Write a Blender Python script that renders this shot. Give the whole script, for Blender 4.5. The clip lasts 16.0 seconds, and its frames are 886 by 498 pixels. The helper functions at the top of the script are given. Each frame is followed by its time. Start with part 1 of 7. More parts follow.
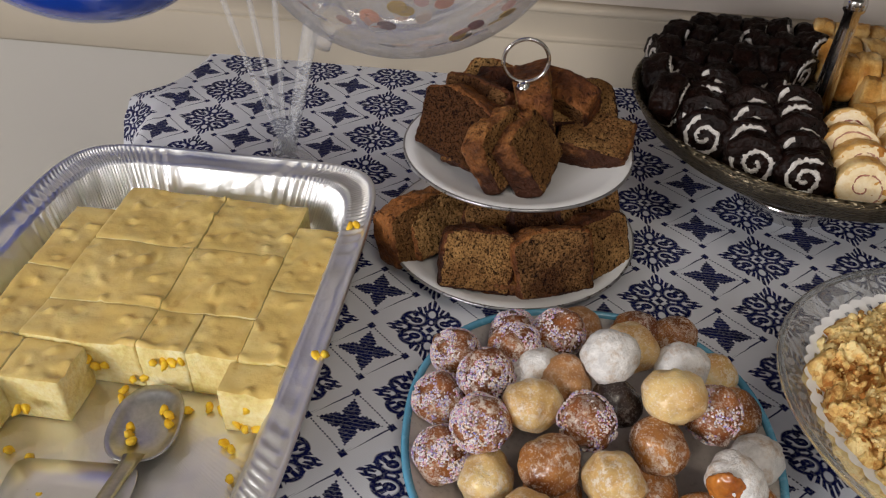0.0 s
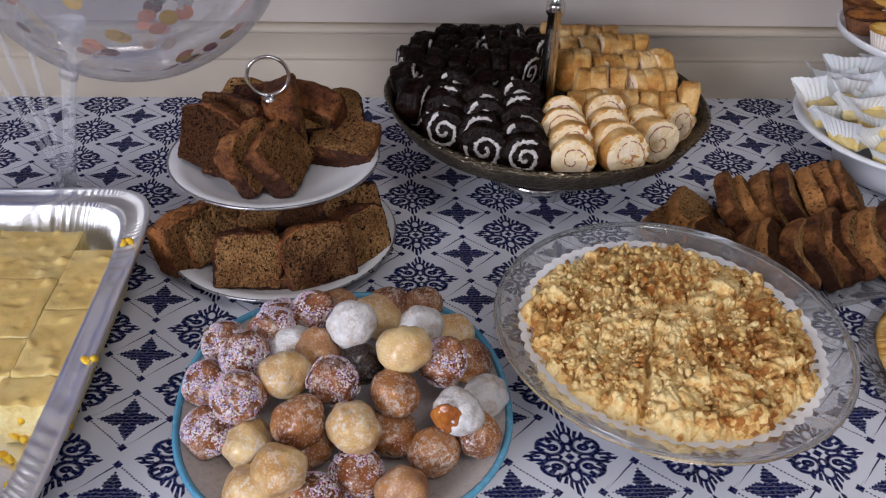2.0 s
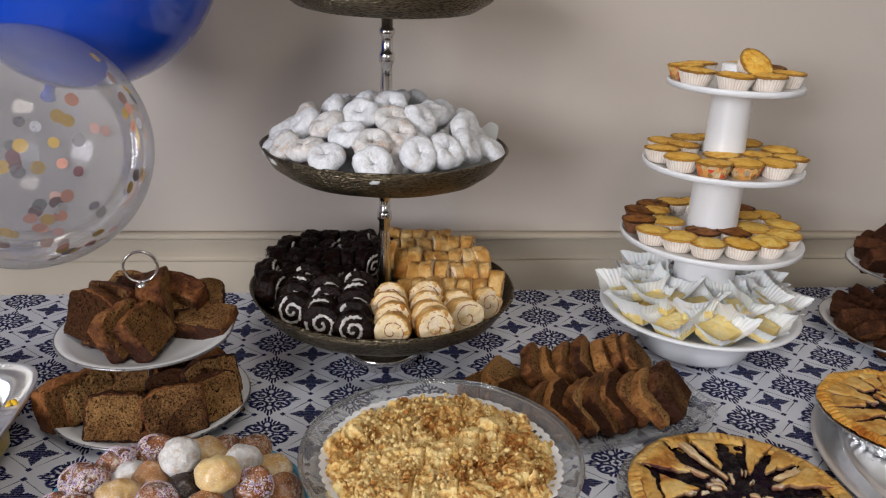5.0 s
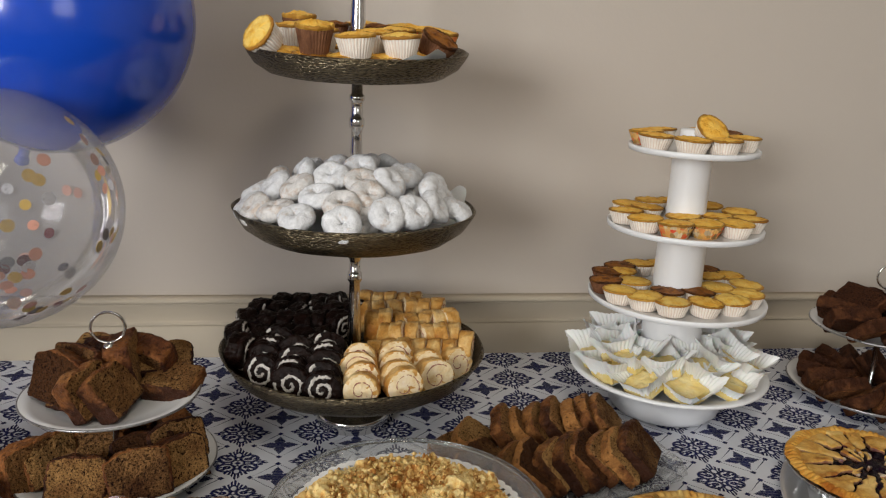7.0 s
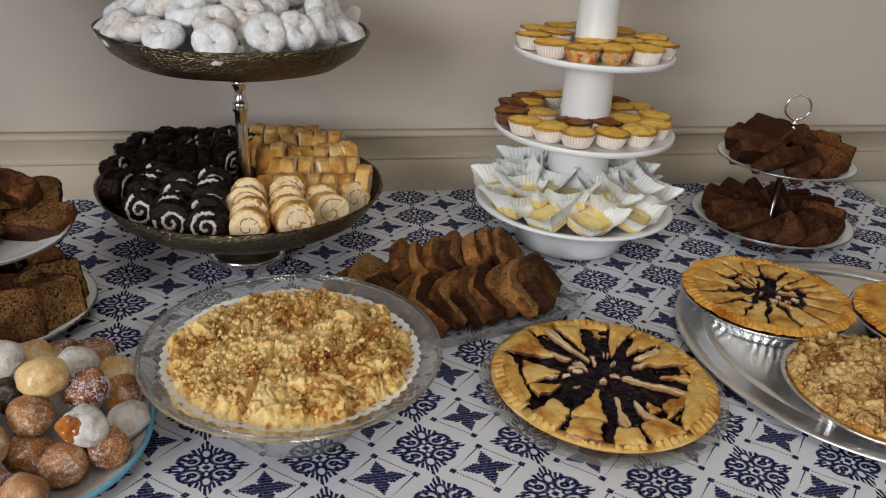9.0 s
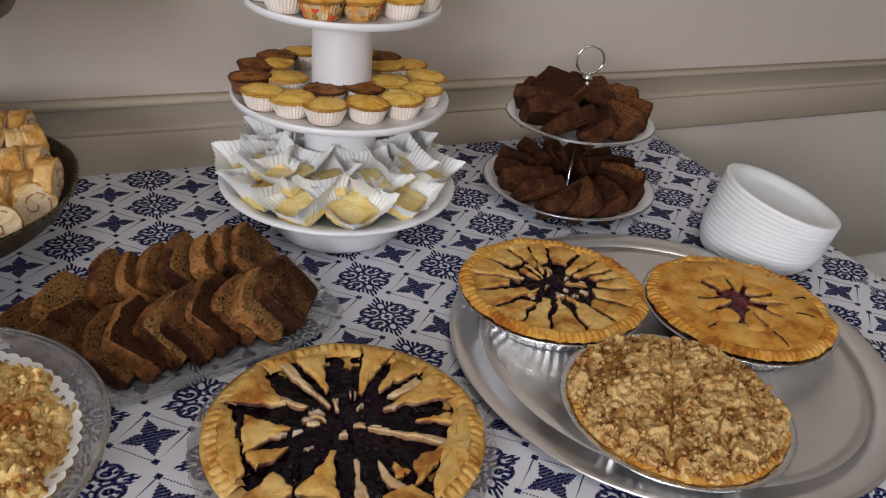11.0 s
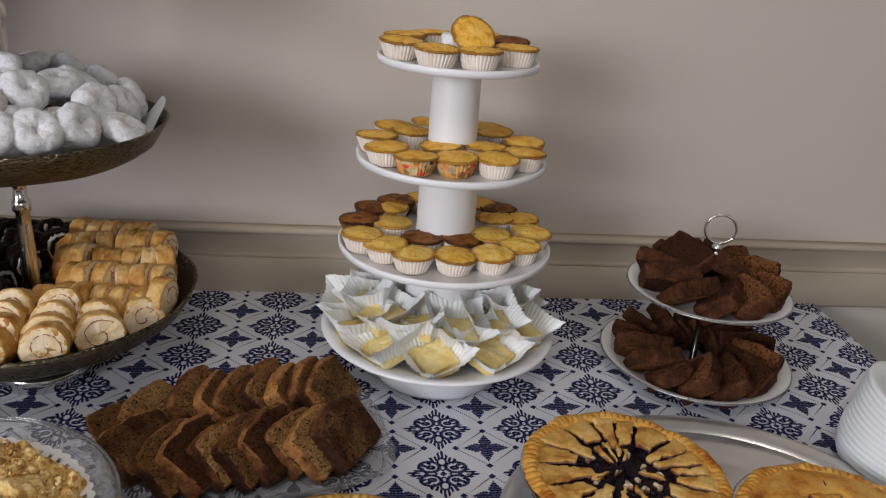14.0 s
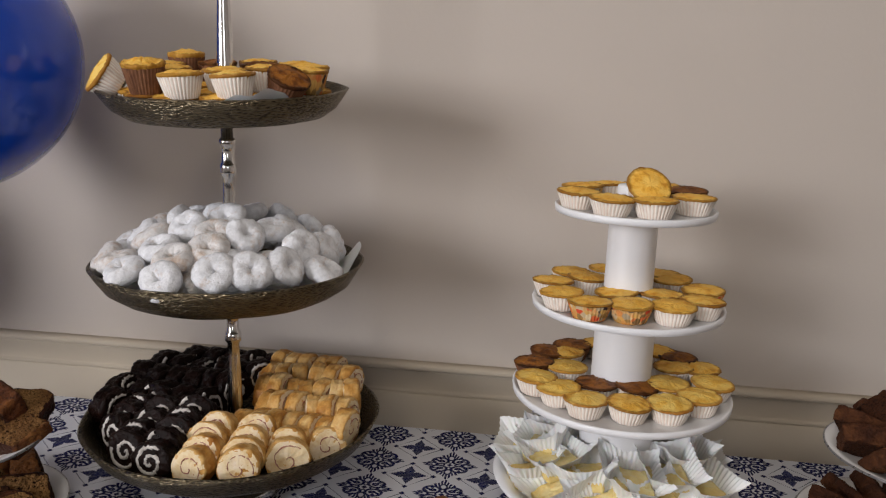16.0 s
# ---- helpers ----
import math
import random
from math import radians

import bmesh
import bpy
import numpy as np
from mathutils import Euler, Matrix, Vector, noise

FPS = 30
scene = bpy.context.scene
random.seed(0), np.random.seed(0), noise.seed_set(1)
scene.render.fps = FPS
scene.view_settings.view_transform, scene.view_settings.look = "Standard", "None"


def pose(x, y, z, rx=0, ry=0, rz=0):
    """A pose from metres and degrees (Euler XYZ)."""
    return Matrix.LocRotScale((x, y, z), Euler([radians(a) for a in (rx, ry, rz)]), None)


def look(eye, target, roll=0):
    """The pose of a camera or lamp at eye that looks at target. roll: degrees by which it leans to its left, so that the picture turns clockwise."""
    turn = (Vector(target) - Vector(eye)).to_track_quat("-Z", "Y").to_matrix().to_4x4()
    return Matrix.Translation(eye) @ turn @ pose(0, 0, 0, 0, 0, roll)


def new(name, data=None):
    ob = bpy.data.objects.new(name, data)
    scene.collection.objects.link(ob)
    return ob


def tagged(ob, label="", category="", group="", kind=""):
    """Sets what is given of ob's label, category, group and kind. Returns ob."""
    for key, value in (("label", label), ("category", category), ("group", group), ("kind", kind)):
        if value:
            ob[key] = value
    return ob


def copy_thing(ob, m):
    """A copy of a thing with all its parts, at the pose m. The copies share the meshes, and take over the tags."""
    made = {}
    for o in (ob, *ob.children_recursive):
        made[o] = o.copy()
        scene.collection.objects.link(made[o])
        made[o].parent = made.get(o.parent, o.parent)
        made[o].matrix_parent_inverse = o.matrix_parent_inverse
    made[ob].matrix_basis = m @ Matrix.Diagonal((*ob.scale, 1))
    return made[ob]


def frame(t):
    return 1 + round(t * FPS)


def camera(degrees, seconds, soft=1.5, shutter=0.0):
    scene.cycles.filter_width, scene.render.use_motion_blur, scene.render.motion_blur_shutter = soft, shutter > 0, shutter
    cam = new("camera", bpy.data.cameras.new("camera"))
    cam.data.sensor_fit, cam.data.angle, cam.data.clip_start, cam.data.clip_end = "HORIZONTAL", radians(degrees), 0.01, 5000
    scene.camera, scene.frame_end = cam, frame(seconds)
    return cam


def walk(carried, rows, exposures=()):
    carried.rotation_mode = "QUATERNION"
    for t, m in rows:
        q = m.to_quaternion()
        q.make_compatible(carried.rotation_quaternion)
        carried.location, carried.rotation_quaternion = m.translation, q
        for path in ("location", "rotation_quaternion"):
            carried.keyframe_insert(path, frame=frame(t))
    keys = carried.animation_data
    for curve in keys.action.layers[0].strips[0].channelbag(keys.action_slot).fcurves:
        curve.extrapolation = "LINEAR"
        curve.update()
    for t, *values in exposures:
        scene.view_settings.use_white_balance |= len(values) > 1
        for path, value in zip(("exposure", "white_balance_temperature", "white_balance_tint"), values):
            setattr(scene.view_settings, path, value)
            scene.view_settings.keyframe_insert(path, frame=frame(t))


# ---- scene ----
cam = camera(58.6, 16.0, soft=1.2)
PATH = [
    (0, (-0.271, -0.938, 1.213), (-0.443, 0.625, -0.022), 2.1),
    (0.5, (-0.256, -0.922, 1.218), (-0.278, 0.665, 0.002), 3.2),
    (1, (-0.241, -0.931, 1.218), (-0.159, 0.665, 0.015), 3.0),
    (1.5, (-0.223, -0.959, 1.227), (-0.088, 0.645, 0.04), 3.0),
    (2, (-0.174, -1.012, 1.238), (-0.021, 0.598, 0.062), 2.5),
    (2.5, (-0.113, -1.079, 1.246), (0.079, 0.546, 0.094), 2.9),
    (3, (-0.073, -1.132, 1.266), (0.153, 0.525, 0.167), 3.3),
    (3.5, (-0.051, -1.16, 1.272), (0.193, 0.559, 0.279), 3.0),
    (4, (-0.052, -1.173, 1.273), (0.188, 0.568, 0.319), 2.7),
    (4.5, (-0.052, -1.19, 1.285), (0.184, 0.613, 0.451), 2.5),
    (5, (-0.04, -1.207, 1.287), (0.2, 0.652, 0.59), 2.4),
    (5.2, (-0.038, -1.211, 1.285), (0.203, 0.663, 0.631), 2.3),
    (7.3, (-0.025, -1.23, 1.272), (0.274, 0.678, 0.753), 2.4),
    (7.5, (-0.023, -1.232, 1.261), (0.281, 0.674, 0.737), 2.3),
    (8, (-0.028, -1.217, 1.254), (0.311, 0.632, 0.571), 2.5),
    (8.5, (-0.013, -1.207, 1.241), (0.348, 0.587, 0.434), 2.7),
    (9, (0.022, -1.193, 1.238), (0.479, 0.553, 0.376), 3.9),
    (9.5, (0.062, -1.162, 1.236), (0.709, 0.505, 0.34), 4.8),
    (10, (0.115, -1.122, 1.242), (0.871, 0.486, 0.323), 5.5),
    (10.2, (0.136, -1.105, 1.242), (0.914, 0.492, 0.322), 5.5),
    (12.3, (0.276, -0.993, 1.233), (1.044, 0.464, 0.098), 7.5),
    (12.5, (0.29, -0.997, 1.243), (1.03, 0.483, 0.119), 8.2),
    (13, (0.341, -1.021, 1.264), (0.839, 0.616, 0.228), 7.1),
    (13.5, (0.357, -1.046, 1.274), (0.694, 0.745, 0.449), 4.9),
    (14, (0.361, -1.059, 1.278), (0.601, 0.773, 0.514), 4.5),
    (14.5, (0.374, -1.074, 1.28), (0.532, 0.819, 0.654), 3.4),
    (15, (0.37, -1.074, 1.281), (0.27, 0.84, 0.708), 1.8),
    (15.5, (0.384, -1.072, 1.294), (0.133, 0.831, 0.767), 2.5),
    (16, (0.375, -1.084, 1.285), (0.127, 0.851, 0.844), 1.8),
]
# the camera's own brightness and white balance drift on the way
GRADE = [(0, -0.06, 6732, 11.4), (0.3, -0.06, 6233, 17.9), (0.5, -0.05, 6261, 18.5), (1, -0.02, 5943, 15.7), (2, -0.02, 5920, 18.2), (3, -0.02, 5816, 15.2), (4, -0.05, 6219, 12.6), (5, 0.06, 6352, 11.9), (7.5, -0.1, 6806, 7.5), (8, -0.2, 5997, 22.5), (8.5, -0.2, 6035, 18.6), (9, -0.1, 6580, 7.9), (10, -0.05, 6586, 10.0), (12.5, -0.15, 6200, 17.8), (13, -0.15, 6420, 15.7), (14, -0.1, 6365, 13.1), (14.5, -0.05, 6494, 13.7), (15, -0.09, 6510, 13.6), (16, -0.06, 6542, 13.1)]
walk(cam, [(t, look(eye, target, roll)) for t, eye, target, roll in PATH], GRADE)
# ---- world and light ----
world = bpy.data.worlds.new("room_air")
scene.world = world
world.use_nodes = True
world.node_tree.nodes["Background"].inputs[0].default_value = (0.75, 0.82, 1.0, 1)
world.node_tree.nodes["Background"].inputs[1].default_value = 0.025


def area_lamp(name, eye, target, size_x, size_y, watts, color):
    data = bpy.data.lights.new(name, "AREA")
    data.shape, data.size, data.size_y, data.energy, data.color = "RECTANGLE", size_x, size_y, watts, color
    ob = new(name, data)
    ob.matrix_world = look(eye, target)
    return ob


area_lamp("window_daylight", (-2.54, -3.5, 1.95), (0.1, -0.3, 0.95), 1.66, 1.26, 122, (0.96, 0.97, 1.0))
area_lamp("window_daylight", (1.35, -4.56, 1.75), (0.2, -0.3, 0.8), 1.2, 1.2, 14, (0.97, 0.98, 1.0))
area_lamp("ceiling_lamp_light", (0.2, -1.7, 2.64), (0.2, -1.7, 0.0), 0.55, 0.55, 11, (1.0, 0.92, 0.80))


# ---- node helpers ----
class Nodes:
    """Short hand for one material's node tree."""

    def __init__(self, name):
        self.mat = bpy.data.materials.new(name)
        self.mat.use_nodes = True
        self.tree = self.mat.node_tree
        self.bsdf = self.tree.nodes["Principled BSDF"]

    def add(self, kind):
        return self.tree.nodes.new(kind)

    def put(self, socket, value):
        if isinstance(value, bpy.types.NodeSocket):
            self.tree.links.new(value, socket)
        elif isinstance(value, (tuple, list)) and len(value) == 3 and socket.type == "RGBA":
            socket.default_value = (*value, 1)
        else:
            socket.default_value = value

    def math(self, op, a, b=0.0, c=0.0, clamp=False):
        node = self.add("ShaderNodeMath")
        node.operation, node.use_clamp = op, clamp
        for socket, value in zip(node.inputs, (a, b, c)):
            self.put(socket, value)
        return node.outputs[0]

    def mix(self, fac, a, b, blend="MIX"):
        node = self.add("ShaderNodeMix")
        node.data_type, node.blend_type = "RGBA", blend
        self.put(node.inputs["Factor"], fac)
        self.put(node.inputs[6], a)
        self.put(node.inputs[7], b)
        return node.outputs[2]

    def coords(self, shift=True):
        """Object coordinates, moved by a random amount for each object."""
        tex = self.add("ShaderNodeTexCoord")
        if not shift:
            return tex.outputs["Object"]
        info = self.add("ShaderNodeObjectInfo")
        far = self.math("MULTIPLY", info.outputs["Random"], 7.3)
        node = self.add("ShaderNodeVectorMath")
        node.operation = "ADD"
        self.put(node.inputs[0], tex.outputs["Object"])
        self.put(node.inputs[1], far)
        return node.outputs[0]

    def noise(self, vec, scale, detail=4.0, rough=0.55):
        node = self.add("ShaderNodeTexNoise")
        self.put(node.inputs["Vector"], vec)
        self.put(node.inputs["Scale"], scale)
        self.put(node.inputs["Detail"], detail)
        self.put(node.inputs["Roughness"], rough)
        return node.outputs["Fac"]

    def cells(self, vec, scale, feature="F1"):
        node = self.add("ShaderNodeTexVoronoi")
        node.feature = feature
        self.put(node.inputs["Vector"], vec)
        self.put(node.inputs["Scale"], scale)
        return node

    def ramp(self, fac, stops):
        node = self.add("ShaderNodeValToRGB")
        self.put(node.inputs[0], fac)
        while len(node.color_ramp.elements) < len(stops):
            node.color_ramp.elements.new(0.5)
        for element, (at, color) in zip(node.color_ramp.elements, stops):
            element.position = at
            element.color = (*color, 1) if len(color) == 3 else color
        return node.outputs[0]

    def step(self, value, low, high):
        node = self.add("ShaderNodeMapRange")
        node.clamp = True
        self.put(node.inputs[0], value)
        self.put(node.inputs[1], low)
        self.put(node.inputs[2], high)
        return node.outputs[0]

    def bump(self, height, strength=0.3, distance=0.002):
        node = self.add("ShaderNodeBump")
        self.put(node.inputs["Height"], height)
        node.inputs["Strength"].default_value = strength
        node.inputs["Distance"].default_value = distance
        self.put(self.bsdf.inputs["Normal"], node.outputs[0])

    def done(self, color=None, rough=0.6, metal=0.0, shine=0.12, **more):
        self.put(self.bsdf.inputs["Specular IOR Level"], shine)
        if color is not None:
            self.put(self.bsdf.inputs["Base Color"], color)
        self.put(self.bsdf.inputs["Roughness"], rough)
        self.put(self.bsdf.inputs["Metallic"], metal)
        for key, value in more.items():
            self.put(self.bsdf.inputs[key.replace("_", " ")], value)
        return self.mat


def speckled(name, stops, big=30.0, fine=220.0, rough=0.6, bump=0.3, depth=0.001, fine_mix=0.35, shift=True, metal=0.0, **more):
    """A surface that varies at two scales: patches from stops, and a fine grain over them."""
    n = Nodes(name)
    vec = n.coords(shift)
    patch = n.noise(vec, big, 4)
    grain = n.noise(vec, fine, 3)
    color = n.ramp(patch, stops)
    color = n.mix(fine_mix, color, n.ramp(grain, [(0.3, (0.25, 0.25, 0.25)), (0.7, (0.78, 0.78, 0.78))]), "OVERLAY")
    n.bump(n.math("ADD", n.math("MULTIPLY", patch, 0.6), grain), bump, depth)
    return n.done(color, n.math("ADD", n.math("MULTIPLY", grain, 0.2), rough - 0.1), metal, **more)


# ---- mesh helpers ----
def part(name, bm, material, parent, label="", smooth=True):
    """Links a bmesh as one mesh object under a thing or a part."""
    me = bpy.data.meshes.new(name)
    bm.to_mesh(me)
    bm.free()
    me.materials.append(material)
    if smooth:
        me.shade_smooth()
    ob = new(name, me)
    if parent is not None:
        ob.parent = parent
    return tagged(ob, label)


def thing(name, label, category, group="", m=None):
    ob = new(name)
    ob.empty_display_size = 0.05
    if m is not None:
        ob.matrix_world = m
    return tagged(ob, label, category, group)


def structure(name, bm, material, label="", smooth=False):
    return tagged(part(name, bm, material, None, label, smooth), kind="structure")


def add_box(bm, x0, x1, y0, y1, z0, z1):
    made = bmesh.ops.create_cube(bm, size=1, matrix=Matrix.LocRotScale(((x0 + x1) / 2, (y0 + y1) / 2, (z0 + z1) / 2), None, (x1 - x0, y1 - y0, z1 - z0)))
    return made["verts"]


def lathe(profile, segments=64, wave=None, close=False):
    """Turns a line of (radius, height) round z. wave(angle, i, r, z) may give another (r, z)."""
    bm = bmesh.new()
    rings = []
    for i, (r, z) in enumerate(profile):
        if r < 1e-6:
            rings.append([bm.verts.new((0, 0, z))])
            continue
        ring = []
        for k in range(segments):
            a = 2 * math.pi * k / segments
            rr, zz = wave(a, i, r, z) if wave else (r, z)
            ring.append(bm.verts.new((rr * math.cos(a), rr * math.sin(a), zz)))
        rings.append(ring)
    pairs = list(zip(rings, rings[1:])) + ([(rings[-1], rings[0])] if close else [])
    for lo, hi in pairs:
        for k in range(segments):
            j = (k + 1) % segments
            if len(lo) == 1 and len(hi) == 1:
                continue
            if len(lo) == 1:
                bm.faces.new((lo[0], hi[j], hi[k]))
            elif len(hi) == 1:
                bm.faces.new((lo[k], lo[j], hi[0]))
            else:
                bm.faces.new((lo[k], lo[j], hi[j], hi[k]))
    bmesh.ops.recalc_face_normals(bm, faces=bm.faces)
    return bm


def loft(rings, cap_first=True, cap_last=True):
    """Joins closed rings of points, one after another."""
    bm = bmesh.new()
    made = [[bm.verts.new(p) for p in ring] for ring in rings]
    for lo, hi in zip(made, made[1:]):
        for k in range(len(lo)):
            j = (k + 1) % len(lo)
            bm.faces.new((lo[k], lo[j], hi[j], hi[k]))
    if cap_first:
        bm.faces.new(made[0][::-1])
    if cap_last:
        bm.faces.new(made[-1])
    bmesh.ops.recalc_face_normals(bm, faces=bm.faces)
    return bm


def tube(points, radius, segments=10):
    """A round bar along a line of points; radius may be a number or a list."""
    pts = [Vector(p) for p in points]
    rings = []
    side = Vector((1, 0, 0))
    for i, p in enumerate(pts):
        way = (pts[min(i + 1, len(pts) - 1)] - pts[max(i - 1, 0)]).normalized()
        side = (side - side.dot(way) * way)
        if side.length < 1e-4:
            side = way.orthogonal()
        side.normalize()
        other = way.cross(side)
        r = radius[i] if isinstance(radius, (list, tuple)) else radius
        rings.append([p + r * (math.cos(a) * side + math.sin(a) * other) for a in (2 * math.pi * k / segments for k in range(segments))])
    return loft(rings)


def roughen(bm, amp, scale, seed=0.0, octaves=3):
    """Moves the points along their normals by smooth noise."""
    bm.normal_update()
    off = Vector((seed * 3.7, seed * 1.3, seed * 2.1))
    for v in bm.verts:
        v.co += v.normal * amp * noise.fractal((v.co * scale + off), 0.7, 2.0, octaves)
    bm.normal_update()


def rounded(w, d, power=4.0, count=64):
    """A rounded rectangle of half sizes w and d, as (x, y) points."""
    pts = []
    for k in range(count):
        a = 2 * math.pi * k / count
        c, s = math.cos(a), math.sin(a)
        pts.append((w * math.copysign(abs(c) ** (2 / power), c), d * math.copysign(abs(s) ** (2 / power), s)))
    return pts


# ---- materials ----
def cloth_material():
    n = Nodes("printed_cotton")
    flat = n.add("ShaderNodeUVMap")
    flat.uv_map = "flat"
    uv = flat.outputs[0]
    warp = n.add("ShaderNodeTexNoise")
    n.put(warp.inputs["Vector"], uv)
    warp.inputs["Scale"].default_value = 90.0
    moved = n.add("ShaderNodeVectorMath")
    moved.operation = "MULTIPLY_ADD"
    n.put(moved.inputs[0], warp.outputs["Color"])
    moved.inputs[1].default_value = (0.0014, 0.0014, 0)
    n.put(moved.inputs[2], uv)
    sep = n.add("ShaderNodeSeparateXYZ")
    n.put(sep.inputs[0], moved.outputs[0])
    P, Q, X0, Y0 = 0.1005, 0.0767, 0.0, 0.0
    u = n.math("DIVIDE", n.math("SUBTRACT", sep.outputs[0], X0), P)
    v = n.math("DIVIDE", n.math("SUBTRACT", sep.outputs[1], Y0), Q)

    def local(t, shift, size):
        return n.math("MULTIPLY", n.math("SUBTRACT", n.math("FRACT", n.math("ADD", t, shift)), 0.5), size)

    def less(value, limit, soft):
        return n.step(value, limit + soft, limit - soft)

    def both(*values):
        out = values[0]
        for value in values[1:]:
            out = n.math("MULTIPLY", out, value)
        return out

    def either(*values):
        out = values[0]
        for value in values[1:]:
            out = n.math("MAXIMUM", out, value)
        return out

    absolute = lambda s: n.math("ABSOLUTE", s)  # noqa: E731
    # the star in its dashed diamond
    a, b = local(u, 0.5, P), local(v, 0.45, Q)
    aa, bb = absolute(a), absolute(b)
    def arm(along, across, length, wide):
        t = n.math("DIVIDE", along, length)
        kite = n.math("MINIMUM", n.math("ADD", n.math("MULTIPLY", t, 1.1), 0.50), n.math("MULTIPLY", n.math("SUBTRACT", 1.0, t), 1.75))
        serrate = n.math("MULTIPLY", n.math("SINE", n.math("MULTIPLY", along, 1900.0)), 0.0006)
        return n.math("ADD", n.math("SUBTRACT", across, n.math("MULTIPLY", kite, wide)), serrate)

    star = n.math("MINIMUM", arm(aa, bb, 0.0255, 0.0076), arm(bb, aa, 0.0230, 0.0076))
    hatch = n.math("SINE", n.math("ADD", n.math("MULTIPLY", b, 1750.0), n.math("MULTIPLY", n.noise(uv, 260.0, 2), 5.0)))
    threads = less(hatch, 0.86, 0.2)
    star_in = both(less(star, 0.0, 0.0004), n.math("MAXIMUM", threads, 0.82))
    ring = n.math("ADD", n.math("DIVIDE", aa, 0.0330), n.math("DIVIDE", bb, 0.0300))
    dash = less(n.math("SINE", n.math("MULTIPLY", n.math("SUBTRACT", a, b), 1500.0)), 0.35, 0.3)
    ring_in = both(less(absolute(n.math("SUBTRACT", ring, 1.0)), 0.030, 0.014), dash)
    knob_h = less(n.math("ADD", absolute(n.math("SUBTRACT", aa, 0.0330)), bb), 0.0042, 0.0006)
    knob_v = less(n.math("ADD", aa, absolute(n.math("SUBTRACT", bb, 0.0300))), 0.0042, 0.0006)
    # the flower between
    c, d = local(u, 0.0, P), local(v, 0.0, Q)
    cc, dd = absolute(c), absolute(d)
    r = n.math("SQRT", n.math("ADD", n.math("MULTIPLY", c, c), n.math("MULTIPLY", d, d)))
    angle = n.math("ARCTAN2", d, c)
    round_off = n.math("ADD", n.math("MULTIPLY", n.math("ADD", cc, n.math("MULTIPLY", dd, 1.0)), 0.66), n.math("MULTIPLY", r, 0.34))
    rays = less(n.math("SINE", n.math("ADD", n.math("MULTIPLY", angle, 32.0), n.math("MULTIPLY", n.math("SINE", n.math("MULTIPLY", angle, 4.0)), 3.2))), 0.42, 0.3)
    reach = n.math("ADD", n.math("ADD", 0.0346, n.math("MULTIPLY", n.math("COSINE", n.math("MULTIPLY", angle, 4.0)), 0.0016)), n.math("MULTIPLY", n.math("COSINE", n.math("MULTIPLY", angle, 12.0)), 0.0022))
    outer = both(rays, n.step(round_off, 0.0238, 0.0248), n.step(n.math("SUBTRACT", reach, round_off), -0.0006, 0.0006))

    def oval(x, y, w, h, wide):
        e = n.math("ADD", n.math("POWER", n.math("DIVIDE", n.math("SUBTRACT", cc, x), w), 2.0), n.math("POWER", n.math("DIVIDE", n.math("SUBTRACT", dd, y), h), 2.0))
        return less(absolute(n.math("SUBTRACT", e, 1.0)), wide, 0.15)

    leaves = either(oval(0.0138, 0.0108, 0.0106, 0.0085, 0.40), oval(0.0124, 0.0097, 0.0036, 0.0026, 1.0), oval(0.0, 0.0192, 0.0046, 0.0062, 0.50), oval(0.0245, 0.0, 0.0070, 0.0040, 0.50), oval(0.0, 0.0094, 0.0028, 0.0040, 0.6), oval(0.0120, 0.0, 0.0050, 0.0025, 0.6))
    heart = less(n.math("ADD", cc, dd), 0.0042, 0.0006)
    ink = either(star_in, ring_in, knob_h, knob_v, outer, leaves, heart)
    worn = n.step(n.noise(uv, 420.0, 3), 0.28, 0.5)
    ink = n.math("MULTIPLY", ink, n.math("ADD", n.math("MULTIPLY", worn, 0.2), 0.8))
    white = n.ramp(n.noise(uv, 7.0, 4), [(0.3, (0.63, 0.65, 0.71)), (0.7, (0.73, 0.74, 0.79))])
    navy = n.ramp(n.noise(uv, 60.0, 3), [(0.3, (0.003, 0.004, 0.038)), (0.75, (0.009, 0.014, 0.105))])
    weave = n.math("MULTIPLY", n.math("SINE", n.math("MULTIPLY", sep.outputs[0], 5200.0)), n.math("SINE", n.math("MULTIPLY", sep.outputs[1], 5200.0)))
    n.bump(n.math("ADD", n.math("MULTIPLY", weave, 0.2), n.math("ADD", n.noise(uv, 24.0, 3), n.math("MULTIPLY", n.noise(uv, 7.0, 2), 2.0))), 0.22, 0.004)
    return n.done(n.mix(ink, white, navy), 0.9, shine=0.04)


def paint_material(name, low, high):
    n = Nodes(name)
    vec = n.coords(False)
    big, fine = n.noise(vec, 1.7, 4), n.noise(vec, 160.0, 3)
    scuff = n.step(n.noise(vec, 6.0, 6, 0.7), 0.66, 0.8)
    color = n.mix(n.math("MULTIPLY", scuff, 0.12), n.ramp(big, [(0.3, low), (0.7, high)]), (0.36, 0.32, 0.28))
    n.bump(fine, 0.12, 0.0015)
    return n.done(color, 0.55)


def glass_material(name, tint=(0.96, 0.98, 0.98), pattern=0.0, rough=0.04):
    n = Nodes(name)
    if pattern:
        vec = n.coords(False)
        swirl = n.cells(vec, 70.0, "SMOOTH_F1").outputs["Distance"]
        n.bump(n.math("SINE", n.math("MULTIPLY", swirl, 26.0)), pattern, 0.0015)
    return n.done(tint, rough, 0.0, shine=0.5, Transmission_Weight=1.0, IOR=1.45)


